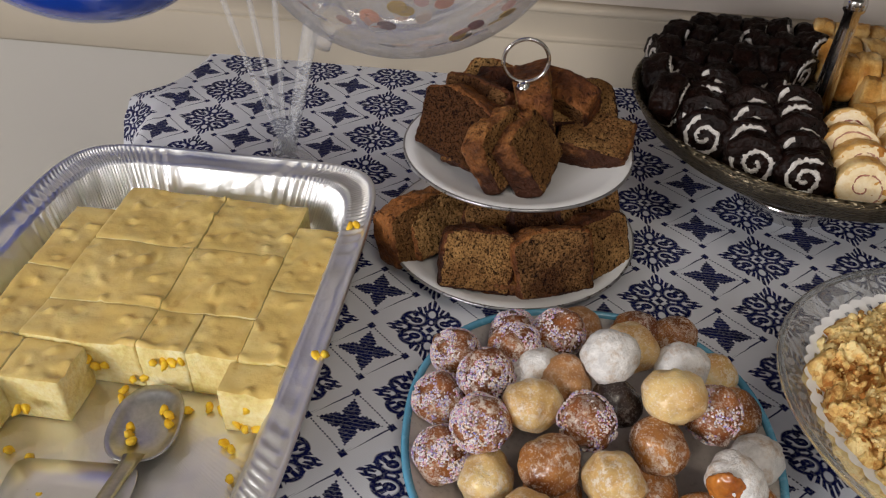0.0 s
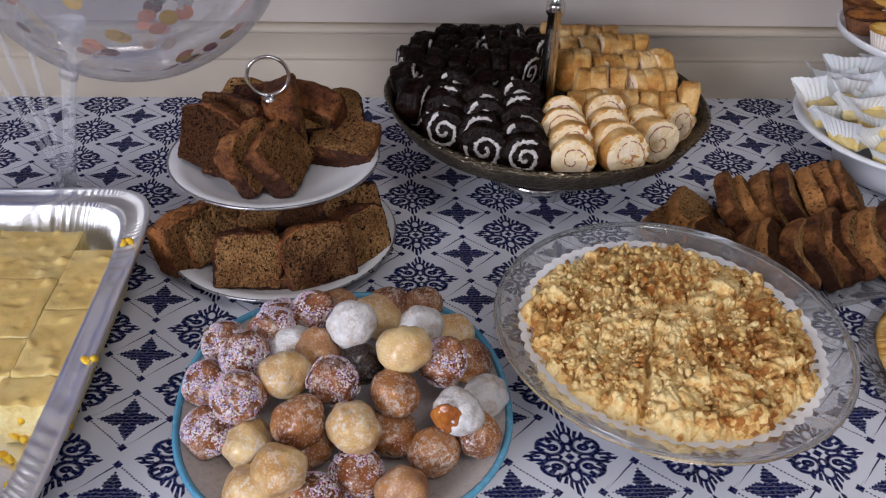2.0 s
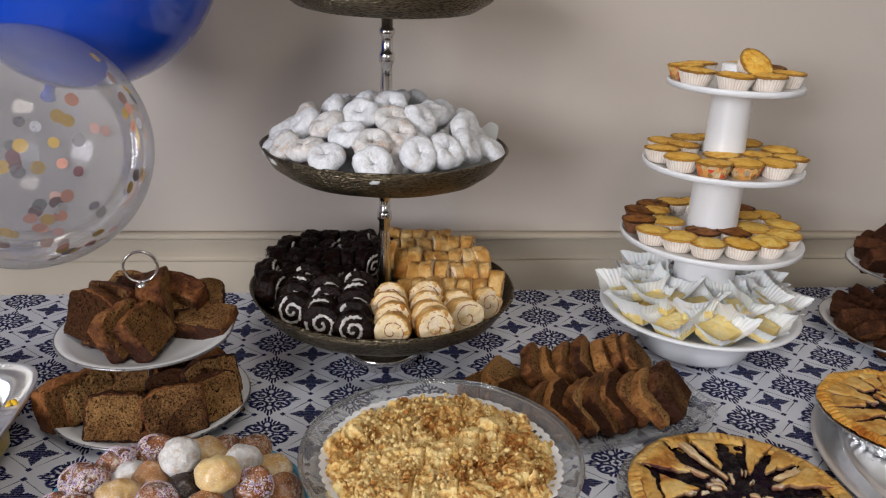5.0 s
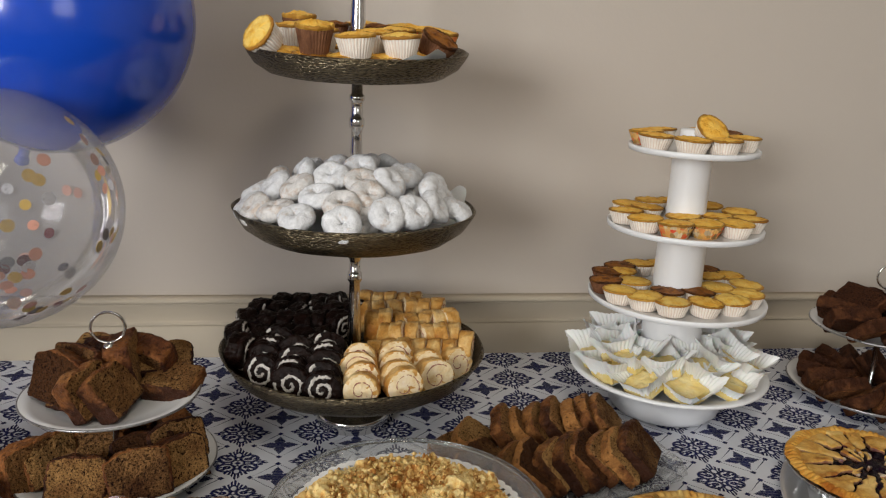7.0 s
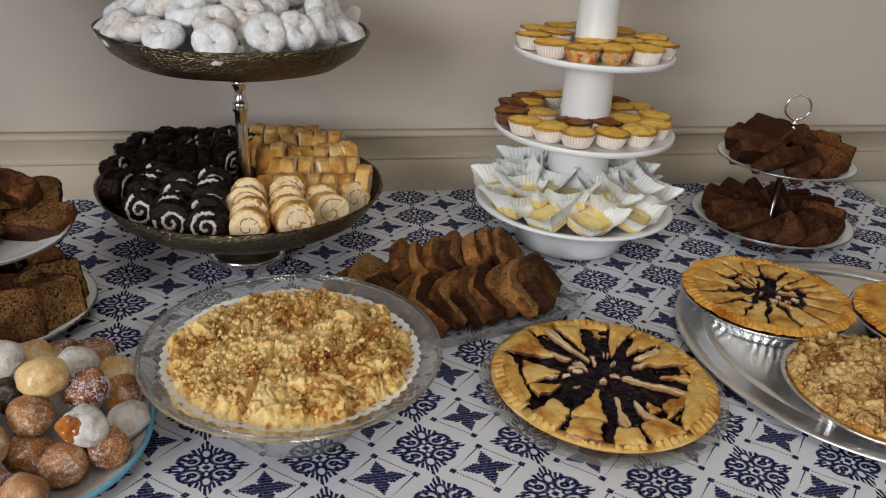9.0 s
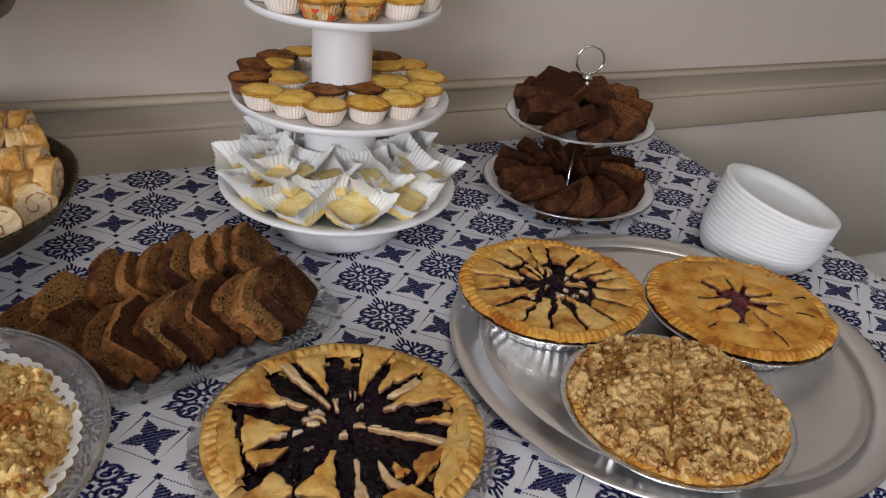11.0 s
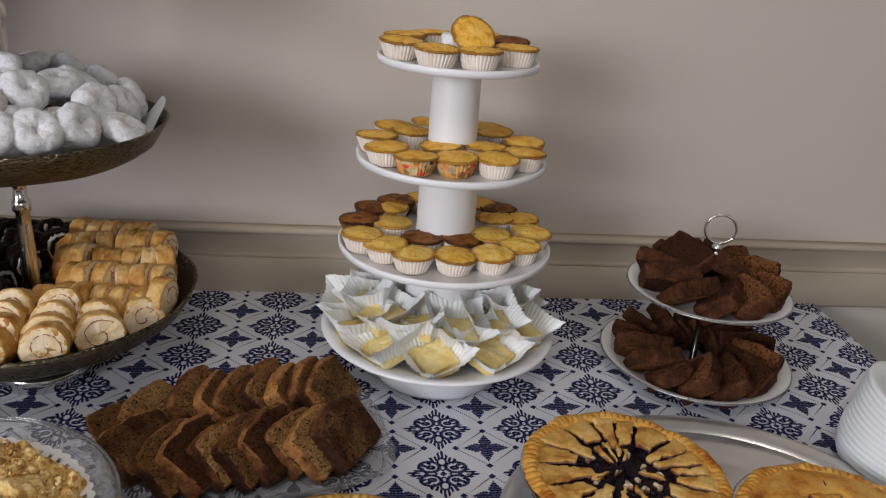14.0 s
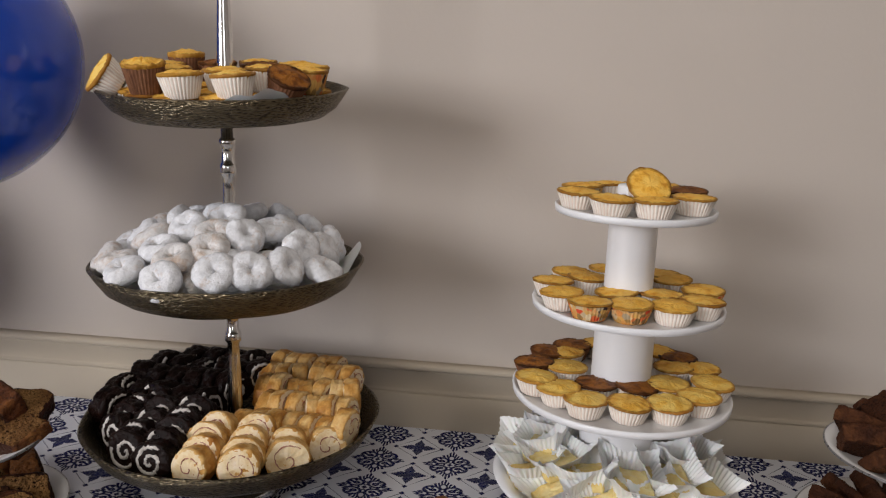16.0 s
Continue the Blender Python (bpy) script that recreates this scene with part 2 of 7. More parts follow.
def thin_glass_material(name, pattern=0.5):
    """Moulded clear glass a few millimetres thick: seen through, slightly grey, with bright relief."""
    n = Nodes(name)
    vec = n.coords(False)
    swirl = n.math("SINE", n.math("MULTIPLY", n.cells(vec, 48.0, "SMOOTH_F1").outputs["Distance"], 30.0))
    n.bump(n.math("ADD", swirl, n.math("MULTIPLY", n.noise(vec, 60.0, 3), 0.3)), pattern, 0.0011)
    bent = n.bsdf.inputs["Normal"].links[0].from_socket
    clear = n.add("ShaderNodeBsdfTransparent")
    clear.inputs[0].default_value = (0.986, 0.990, 0.991, 1)
    haze = n.add("ShaderNodeBsdfDiffuse")
    haze.inputs[0].default_value = (0.80, 0.82, 0.84, 1)
    gloss = n.add("ShaderNodeBsdfGlossy")
    gloss.inputs[1].default_value = 0.07
    facing = n.add("ShaderNodeFresnel")
    facing.inputs[0].default_value = 1.45
    for node in (haze, gloss, facing):
        n.put(node.inputs["Normal"], bent)
    milk = n.add("ShaderNodeMixShader")
    milk.inputs[0].default_value = 0.10
    n.put(milk.inputs[1], clear.outputs[0])
    n.put(milk.inputs[2], haze.outputs[0])
    mixed = n.add("ShaderNodeMixShader")
    n.put(mixed.inputs[0], n.math("MULTIPLY", facing.outputs[0], 0.42))
    n.put(mixed.inputs[1], milk.outputs[0])
    n.put(mixed.inputs[2], gloss.outputs[0])
    n.put(n.tree.nodes["Material Output"].inputs[0], mixed.outputs[0])
    return n.mat


def film_material():
    """Thin clear rubber: mostly seen through, with a gloss that grows at the rim."""
    n = Nodes("clear_balloon_rubber")
    clear = n.add("ShaderNodeBsdfTransparent")
    clear.inputs[0].default_value = (0.965, 0.965, 0.98, 1)
    haze = n.add("ShaderNodeBsdfDiffuse")
    haze.inputs[0].default_value = (0.85, 0.86, 0.9, 1)
    gloss = n.add("ShaderNodeBsdfGlossy")
    gloss.inputs[1].default_value = 0.06
    facing = n.add("ShaderNodeLayerWeight")
    facing.inputs[0].default_value = 0.25
    milk = n.add("ShaderNodeMixShader")
    milk.inputs[0].default_value = 0.15
    n.put(milk.inputs[1], clear.outputs[0])
    n.put(milk.inputs[2], haze.outputs[0])
    mixed = n.add("ShaderNodeMixShader")
    n.put(mixed.inputs[0], n.math("ADD", n.math("MULTIPLY", facing.outputs["Fresnel"], 0.55), 0.015))
    n.put(mixed.inputs[1], milk.outputs[0])
    n.put(mixed.inputs[2], gloss.outputs[0])
    out = n.tree.nodes["Material Output"]
    n.put(out.inputs[0], mixed.outputs[0])
    return n.mat


def crumb_material(name, crumb_low, crumb_high, speck, pores=1.0):
    """The cut face of a loaf: moist crumb with uneven dark flecks and pores."""
    n = Nodes(name)
    vec = n.coords()
    patch, grain = n.noise(vec, 26.0, 5, 0.6), n.noise(vec, 520.0, 5, 0.65)
    tone = n.add("ShaderNodeObjectInfo")
    lean = n.math("ADD", patch, n.math("MULTIPLY", n.math("SUBTRACT", n.math("POWER", tone.outputs["Random"], 1.6), 0.52), 0.8))
    color = n.ramp(lean, [(0.30, crumb_low), (0.66, crumb_high)])
    fine = n.step(n.noise(vec, 620.0, 3, 0.5), 0.54, 0.64)
    wide = n.step(n.noise(vec, 330.0, 4, 0.55), 0.575, 0.65)
    specks = n.math("MAXIMUM", n.math("MULTIPLY", fine, 0.75), wide)
    color = n.mix(n.math("MULTIPLY", specks, 0.97 * pores), color, speck)
    color = n.mix(0.5, color, n.ramp(grain, [(0.3, (0.15, 0.15, 0.15)), (0.7, (0.85, 0.85, 0.85))]), "OVERLAY")
    n.bump(n.math("SUBTRACT", grain, n.math("MULTIPLY", specks, 1.0)), 1.0, 0.0022)
    return n.done(color, 0.8)


def loaf_crust_material(name, dark, mid, gold):
    """The baked outside of a loaf; some slices are browner than others."""
    n = Nodes(name)
    vec = n.coords()
    patch, grain = n.noise(vec, 34.0, 5, 0.62), n.noise(vec, 330.0, 4, 0.6)
    tone = n.add("ShaderNodeObjectInfo")
    lean = n.math("ADD", patch, n.math("MULTIPLY", n.math("SUBTRACT", tone.outputs["Random"], 0.5), 0.34))
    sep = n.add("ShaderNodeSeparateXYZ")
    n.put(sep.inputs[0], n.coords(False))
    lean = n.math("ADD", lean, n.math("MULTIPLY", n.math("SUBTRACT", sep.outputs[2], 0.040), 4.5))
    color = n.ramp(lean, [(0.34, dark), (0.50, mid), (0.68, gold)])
    crumbly = n.step(n.noise(vec, 210.0, 4, 0.6), 0.58, 0.66)
    color = n.mix(n.math("MULTIPLY", crumbly, 0.8), color, dark)
    color = n.mix(0.4, color, n.ramp(grain, [(0.3, (0.2, 0.2, 0.2)), (0.7, (0.8, 0.8, 0.8))]), "OVERLAY")
    n.bump(n.math("SUBTRACT", n.math("ADD", n.math("MULTIPLY", patch, 0.5), grain), n.math("MULTIPLY", crumbly, 0.6)), 0.9, 0.003)
    return n.done(color, 0.55, shine=0.2)


def foil_material(name, bump=0.5, tone=(0.86, 0.87, 0.88), rough=0.22):
    n = Nodes(name)
    vec = n.coords(False)
    crease = n.cells(vec, 55.0).outputs["Distance"]
    fine = n.noise(vec, 120.0, 4)
    n.bump(n.math("ADD", crease, n.math("MULTIPLY", fine, 0.5)), bump, 0.002)
    return n.done(n.ramp(n.noise(vec, 14.0, 3), [(0.3, tuple(t * 0.86 for t in tone)), (0.7, tone)]), n.math("ADD", n.math("MULTIPLY", fine, 0.16), rough - 0.05), 1.0, shine=0.5)


def bronze_material():
    n = Nodes("hammered_bronze")
    vec = n.coords(False)
    stretch = n.add("ShaderNodeMapping")
    n.put(stretch.inputs[0], vec)
    stretch.inputs["Rotation"].default_value = (0.5, 0.6, 0.0)
    stretch.inputs["Scale"].default_value = (0.8, 0.8, 3.2)
    dents = n.cells(stretch.outputs[0], 230.0).outputs["Distance"]
    patina = n.noise(vec, 60.0, 5)
    worn = n.step(n.math("SUBTRACT", dents, n.math("MULTIPLY", patina, 0.35)), 0.05, 0.42)
    color = n.mix(worn, (0.030, 0.024, 0.017), (0.19, 0.155, 0.100))
    n.bump(dents, 0.9, 0.0022)
    return n.done(color, 0.36, 1.0, shine=0.5)


def pie_crust_material(name, pale, gold, brown):
    n = Nodes(name)
    vec = n.coords()
    bake = n.noise(vec, 30.0, 4, 0.6)
    grain = n.noise(vec, 300.0, 4)
    color = n.ramp(bake, [(0.38, pale), (0.52, gold), (0.66, brown)])
    freckle = n.step(n.noise(vec, 150.0, 5, 0.65), 0.58, 0.68)
    color = n.mix(n.math("MULTIPLY", freckle, 0.5), color, brown)
    flour = n.step(n.noise(vec, 95.0, 4, 0.6), 0.60, 0.72)
    color = n.mix(n.math("MULTIPLY", flour, 0.45), color, pale)
    color = n.mix(0.25, color, n.ramp(grain, [(0.3, (0.25, 0.25, 0.25)), (0.7, (0.78, 0.78, 0.78))]), "OVERLAY")
    n.bump(n.math("ADD", n.math("ADD", bake, n.math("MULTIPLY", grain, 0.55)), n.noise(vec, 70.0, 3)), 0.5, 0.0018)
    return n.done(color, 0.52, Subsurface_Weight=0.05)


def island_material(name, stops, rough=0.7, bump=0.4, scale=260.0, toast=None):
    """Small lumps, each with its own shade."""
    n = Nodes(name)
    geo = n.add("ShaderNodeNewGeometry")
    vec = n.coords(False)
    color = n.ramp(geo.outputs["Random Per Island"], stops)
    grain = n.noise(vec, scale, 4)
    if toast:
        color = n.mix(n.step(n.noise(vec, 34.0, 4), 0.52, 0.74), color, toast)
    color = n.mix(0.35, color, n.ramp(grain, [(0.3, (0.25, 0.25, 0.25)), (0.7, (0.78, 0.78, 0.78))]), "OVERLAY")
    n.bump(grain, bump, 0.001)
    return n.done(color, rough)


def crumble_material(name, pale, gold, toast, patch=24.0):
    """Rubbed crumbs baked together: pale where broken, toasted in patches."""
    n = Nodes(name)
    vec = n.coords(False)
    bake = n.noise(vec, patch, 6, 0.72)
    grain = n.noise(vec, 420.0, 4, 0.6)
    lumps = n.cells(vec, 190.0)
    pick = n.add("ShaderNodeSeparateColor")
    n.put(pick.inputs[0], lumps.outputs["Color"])
    lone = n.add("ShaderNodeNewGeometry")
    lean = n.math("ADD", bake, n.math("MULTIPLY", n.math("SUBTRACT", pick.outputs[0], 0.5), 0.20))
    lean = n.math("ADD", lean, n.math("MULTIPLY", n.math("SUBTRACT", lone.outputs["Random Per Island"], 0.5), 0.16))
    color = n.ramp(lean, [(0.40, pale), (0.51, gold), (0.63, toast)])
    color = n.mix(0.35, color, n.ramp(grain, [(0.3, (0.22, 0.22, 0.22)), (0.7, (0.8, 0.8, 0.8))]), "OVERLAY")
    n.bump(n.math("ADD", n.math("MULTIPLY", n.noise(vec, 160.0, 3), 0.8), grain), 0.7, 0.0016)
    return n.done(color, 0.7, Subsurface_Weight=0.05)


def powder_material(name, cake, cover, sugar=(0.85, 0.86, 0.89)):
    """Fried dough under powdered sugar, which clumps and is thin in patches."""
    n = Nodes(name)
    vec = n.coords()
    thin = n.noise(vec, 60.0, 6, 0.7)
    grain = n.noise(vec, 460.0, 5, 0.65)
    clump = n.noise(vec, 150.0, 4, 0.6)
    fac = n.step(n.math("ADD", thin, n.math("MULTIPLY", n.math("SUBTRACT", grain, 0.5), 0.25)), cover - 0.08, cover + 0.08)
    white = n.mix(n.step(clump, 0.40, 0.66), sugar, tuple(c * 0.80 for c in sugar))
    color = n.mix(n.math("MULTIPLY", fac, 0.8), white, cake)
    color = n.mix(0.22, color, n.ramp(grain, [(0.3, (0.25, 0.25, 0.25)), (0.7, (0.78, 0.78, 0.78))]), "OVERLAY")
    n.bump(n.math("ADD", n.math("ADD", thin, clump), n.math("MULTIPLY", grain, 0.9)), 0.75, 0.002)
    return n.done(color, 0.9, shine=0.04)


def glaze_material(name, low, high, sugar=0.25, rough=0.35):
    """Fried dough under a thin, cracked sugar glaze."""
    n = Nodes(name)
    vec = n.coords()
    patch = n.noise(vec, 30.0, 5, 0.6)
    color = n.ramp(patch, [(0.36, low), (0.62, high)])
    mottle = n.step(n.noise(vec, 90.0, 5, 0.7), 0.42, 0.62)
    color = n.mix(n.math("MULTIPLY", mottle, 0.3), color, low)
    flake = n.math("MULTIPLY", n.step(n.noise(vec, 230.0, 6, 0.75), 0.50, 0.58), n.step(n.noise(vec, 40.0, 3), 0.42, 0.62))
    crust = n.math("MULTIPLY", flake, sugar)
    color = n.mix(crust, color, (0.86, 0.80, 0.72))
    grit = n.math("MULTIPLY", n.step(n.noise(vec, 620.0, 3, 0.6), 0.56, 0.62), sugar * 0.55)
    color = n.mix(grit, color, (0.88, 0.82, 0.74))
    dab = n.math("MULTIPLY", n.step(n.noise(vec, 75.0, 6, 0.75), 0.56, 0.70), sugar * 0.75)
    color = n.mix(dab, color, (0.86, 0.74, 0.56))
    n.bump(n.math("ADD", n.math("ADD", patch, n.math("MULTIPLY", n.noise(vec, 200.0, 4), 0.7)), n.math("MULTIPLY", flake, 0.35)), 0.5, 0.0018)
    return n.done(color, n.math("ADD", n.math("MULTIPLY", crust, 0.5), rough), shine=0.5, Subsurface_Weight=0.04, Coat_Weight=0.3, Coat_Roughness=0.32)


def custard_skin_material(name, pale, gold, brown):
    """A moist baked skin with corn bits just under it."""
    n = Nodes(name)
    vec = n.coords()
    patch = n.noise(vec, 26.0, 5, 0.6)
    color = n.ramp(patch, [(0.36, pale), (0.56, gold)])
    scorch = n.step(n.noise(vec, 75.0, 4, 0.6), 0.60, 0.72)
    color = n.mix(n.math("MULTIPLY", scorch, 0.6), color, brown)
    milky = n.step(n.noise(vec, 60.0, 4, 0.6), 0.36, 0.26)
    color = n.mix(n.math("MULTIPLY", milky, 0.3), color, (0.80, 0.66, 0.36))
    n.bump(n.math("ADD", n.noise(vec, 55.0, 4), n.math("MULTIPLY", n.noise(vec, 260.0, 3), 0.25)), 0.28, 0.003)
    return n.done(color, n.math("ADD", n.math("MULTIPLY", patch, 0.3), 0.16), shine=0.4, Subsurface_Weight=0.05)


def cup_top_material(name, pale, gold, brown, edge):
    """A baked custard top, browned at its rim and in freckles."""
    n = Nodes(name)
    vec = n.coords()
    sep = n.add("ShaderNodeSeparateXYZ")
    n.put(sep.inputs[0], n.coords(False))
    r = n.math("SQRT", n.math("ADD", n.math("MULTIPLY", sep.outputs[0], sep.outputs[0]), n.math("MULTIPLY", sep.outputs[1], sep.outputs[1])))
    bake = n.noise(vec, 75.0, 4, 0.6)
    color = n.ramp(bake, [(0.44, pale), (0.56, gold), (0.70, brown)])
    rim = n.step(n.math("ADD", r, n.math("MULTIPLY", bake, 0.010)), 0.0250, 0.0284)
    color = n.mix(n.math("MULTIPLY", rim, 0.85), color, edge)
    tone = n.add("ShaderNodeObjectInfo")
    color = n.mix(n.math("MULTIPLY", tone.outputs["Random"], 0.35), color, gold)
    n.bump(n.math("ADD", bake, n.math("MULTIPLY", n.noise(vec, 300.0, 3), 0.5)), 0.6, 0.002)
    return n.done(color, 0.5)


def frosted_material():
    """Milky clear plastic rods."""
    n = Nodes("frosted_clear_plastic")
    clear = n.add("ShaderNodeBsdfTransparent")
    solid = n.add("ShaderNodeMixShader")
    solid.inputs[0].default_value = 0.23
    n.done((0.80, 0.82, 0.86), 0.25, shine=0.5)
    n.put(solid.inputs[1], clear.outputs[0])
    n.put(solid.inputs[2], n.bsdf.outputs[0])
    n.put(n.tree.nodes["Material Output"].inputs[0], solid.outputs[0])
    return n.mat


CLOTH = cloth_material()
WALL = paint_material("wall_paint", (0.535, 0.480, 0.425), (0.565, 0.505, 0.45))
RAIL = paint_material("rail_paint", (0.49, 0.425, 0.335), (0.52, 0.455, 0.36))
LOWER = paint_material("lower_wall_paint", (0.53, 0.50, 0.45), (0.56, 0.525, 0.47))
CEILING = paint_material("ceiling_paint", (0.72, 0.72, 0.7), (0.78, 0.78, 0.76))
FLOOR = speckled("dark_carpet", [(0.3, (0.035, 0.032, 0.033)), (0.7, (0.06, 0.055, 0.055))], 3, 400, 0.9, 0.6, 0.003, shift=False)
PORCELAIN = speckled("white_porcelain", [(0.3, (0.74, 0.74, 0.74)), (0.7, (0.8, 0.8, 0.8))], 6, 90, 0.16, 0.02, 0.0005, 0.04, shine=0.5)
SILVER_LINE = speckled("grey_rim_line", [(0.3, (0.3, 0.3, 0.31)), (0.7, (0.42, 0.42, 0.43))], 20, 200, 0.3, 0.02, metal=0.8)
CHROME = speckled("polished_steel", [(0.3, (0.62, 0.61, 0.6)), (0.7, (0.72, 0.71, 0.7))], 30, 300, 0.14, 0.04, 0.0004, 0.1, metal=1.0, shine=0.5)
SPOON_STEEL = speckled("worn_steel", [(0.3, (0.40, 0.40, 0.40)), (0.7, (0.52, 0.51, 0.50))], 60, 300, 0.34, 0.1, 0.0005, 0.2, metal=1.0, shine=0.5)
BRUSHED = speckled("brushed_aluminium", [(0.3, (0.80, 0.79, 0.78)), (0.7, (0.88, 0.87, 0.86))], 9, 150, 0.32, 0.06, 0.0006, 0.12, shift=False, metal=1.0, shine=0.5)
WHITE_PLASTIC = speckled("white_plastic", [(0.3, (0.78, 0.79, 0.81)), (0.7, (0.82, 0.83, 0.85))], 5, 180, 0.4, 0.03, 0.0005, 0.03, shift=False, shine=0.5)
FOAM = speckled("white_foam", [(0.3, (0.82, 0.84, 0.87)), (0.7, (0.86, 0.87, 0.89))], 8, 240, 0.45, 0.06, 0.0006, 0.04, shift=False, Subsurface_Weight=0.1)
BLUE_GLAZE = speckled("blue_glaze", [(0.3, (0.09, 0.32, 0.50)), (0.7, (0.14, 0.41, 0.58))], 12, 160, 0.25, 0.05, 0.0006, 0.1, shift=False, shine=0.5)
STONEWARE = speckled("pale_stoneware", [(0.3, (0.40, 0.36, 0.34)), (0.7, (0.48, 0.44, 0.41))], 10, 240, 0.3, 0.04, 0.0006, 0.15, shift=False, shine=0.5)
PAPER = speckled("white_paper", [(0.3, (0.80, 0.80, 0.79)), (0.7, (0.86, 0.86, 0.85))], 20, 200, 0.8, 0.15, 0.0008, 0.05, Subsurface_Weight=0.08)
LACE = speckled("paper_lace", [(0.3, (0.78, 0.78, 0.78)), (0.7, (0.85, 0.85, 0.85))], 20, 200, 0.8, 0.1, 0.0006, 0.05)
GLASS = thin_glass_material("clear_pressed_glass", 0.55)
RIM_GLASS = glass_material("thick_rim_glass", (0.93, 0.96, 0.96), 0.0, 0.06)
CLEAR = frosted_material()
BRONZE = bronze_material()
FOIL = foil_material("crumpled_foil", 0.5, (0.92, 0.92, 0.92), 0.36)
PIE_FOIL = foil_material("pie_pan_foil", 0.2, (0.8, 0.81, 0.83), 0.25)
CRUST = pie_crust_material("pie_crust", (0.72, 0.48, 0.175), (0.62, 0.345, 0.085), (0.34, 0.130, 0.026))
CRUST_DEEP = pie_crust_material("deep_baked_crust", (0.68, 0.39, 0.095), (0.58, 0.27, 0.045), (0.33, 0.105, 0.016))
BERRY = speckled("blueberry_filling", [(0.35, (0.0015, 0.0008, 0.002)), (0.7, (0.010, 0.002, 0.010))], 70, 240, 0.16, 0.5, 0.003, 0.3, shine=0.20)
CHERRY = speckled("red_berry_filling", [(0.3, (0.05, 0.006, 0.012)), (0.7, (0.16, 0.02, 0.035))], 60, 240, 0.16, 0.6, 0.004, 0.3, shine=0.5)
CRUMBS = crumble_material("golden_crumble", (0.82, 0.62, 0.29), (0.71, 0.45, 0.155), (0.36, 0.14, 0.032), 24.0)
CRUMBS_BROWN = crumble_material("brown_crumble", (0.66, 0.46, 0.20), (0.47, 0.245, 0.078), (0.15, 0.052, 0.014), 52.0)
BANANA = crumb_material("banana_bread_crumb", (0.085, 0.034, 0.013), (0.36, 0.185, 0.068), (0.010, 0.003, 0.002))
BANANA_LIGHT = crumb_material("light_banana_bread_crumb", (0.22, 0.104, 0.036), (0.47, 0.262, 0.096), (0.014, 0.005, 0.003))
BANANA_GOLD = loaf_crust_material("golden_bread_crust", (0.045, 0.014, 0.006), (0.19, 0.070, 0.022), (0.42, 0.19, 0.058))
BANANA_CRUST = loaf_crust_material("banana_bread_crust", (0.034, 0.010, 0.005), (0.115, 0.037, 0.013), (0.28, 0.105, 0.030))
DARKLOAF = crumb_material("dark_loaf_crumb", (0.060, 0.021, 0.009), (0.23, 0.090, 0.032), (0.010, 0.004, 0.003))
DARKLOAF_CRUST = speckled("dark_loaf_crust", [(0.25, (0.022, 0.008, 0.005)), (0.5, (0.060, 0.021, 0.009)), (0.75, (0.115, 0.044, 0.017))], 60, 300, 0.72, 1.0, 0.003, 0.5)
CHOC = speckled("chocolate_sponge", [(0.3, (0.003, 0.0014, 0.001)), (0.7, (0.014, 0.0055, 0.004))], 90, 340, 0.30, 0.5, 0.003, 0.4, shine=0.10)
CREAM = speckled("whipped_cream", [(0.3, (0.42, 0.38, 0.35)), (0.7, (0.72, 0.69, 0.65))], 110, 420, 0.6, 0.5, 0.0014, 0.35)
SPONGE = speckled("vanilla_sponge", [(0.3, (0.70, 0.50, 0.26)), (0.5, (0.80, 0.65, 0.41)), (0.7, (0.80, 0.66, 0.50))], 60, 300, 0.7, 0.4, 0.0012, 0.25)
SPONGE_SKIN = speckled("golden_sponge_skin", [(0.30, (0.38, 0.155, 0.032)), (0.45, (0.56, 0.29, 0.075)), (0.57, (0.68, 0.43, 0.165)), (0.72, (0.77, 0.57, 0.29))], 38, 300, 0.32, 0.5, 0.0016, 0.3)
JAM = speckled("pink_jam", [(0.3, (0.26, 0.075, 0.055)), (0.7, (0.52, 0.28, 0.20))], 90, 240, 0.4, 0.3)
JELLY = speckled("amber_jelly", [(0.3, (0.24, 0.06, 0.010)), (0.7, (0.48, 0.17, 0.03))], 90, 240, 0.12, 0.3, shine=0.5)
CUSTARD = cup_top_material("custard_top", (0.88, 0.56, 0.125), (0.82, 0.44, 0.062), (0.60, 0.25, 0.026), (0.13, 0.036, 0.006))
CUSTARD_PALE = cup_top_material("pale_custard_top", (0.88, 0.62, 0.17), (0.85, 0.52, 0.095), (0.68, 0.33, 0.04), (0.26, 0.080, 0.010))
CUSTARD_DARK = cup_top_material("dark_custard_top", (0.34, 0.13, 0.022), (0.18, 0.058, 0.012), (0.04, 0.012, 0.005), (0.015, 0.005, 0.003))
YELLOW_CAKE = speckled("corn_cake", [(0.3, (0.62, 0.46, 0.14)), (0.5, (0.76, 0.62, 0.28)), (0.72, (0.82, 0.74, 0.46))], 45, 260, 0.5, 0.7, 0.002, 0.3, Subsurface_Weight=0.08)
YELLOW_CAKE_TOP = custard_skin_material("corn_cake_skin", (0.77, 0.585, 0.225), (0.71, 0.495, 0.155), (0.54, 0.28, 0.05))
SQUARE_TOP = custard_skin_material("custard_square_skin", (0.80, 0.68, 0.36), (0.76, 0.57, 0.20), (0.64, 0.40, 0.08))
CORN = speckled("corn_kernel", [(0.3, (0.72, 0.42, 0.02)), (0.7, (0.82, 0.55, 0.06))], 60, 240, 0.3, 0.2)
POWDER = powder_material("powdered_dough", (0.56, 0.45, 0.37), 0.64)
BALL_POWDER = powder_material("sugared_dough", (0.46, 0.33, 0.22), 0.58, (0.80, 0.78, 0.76))
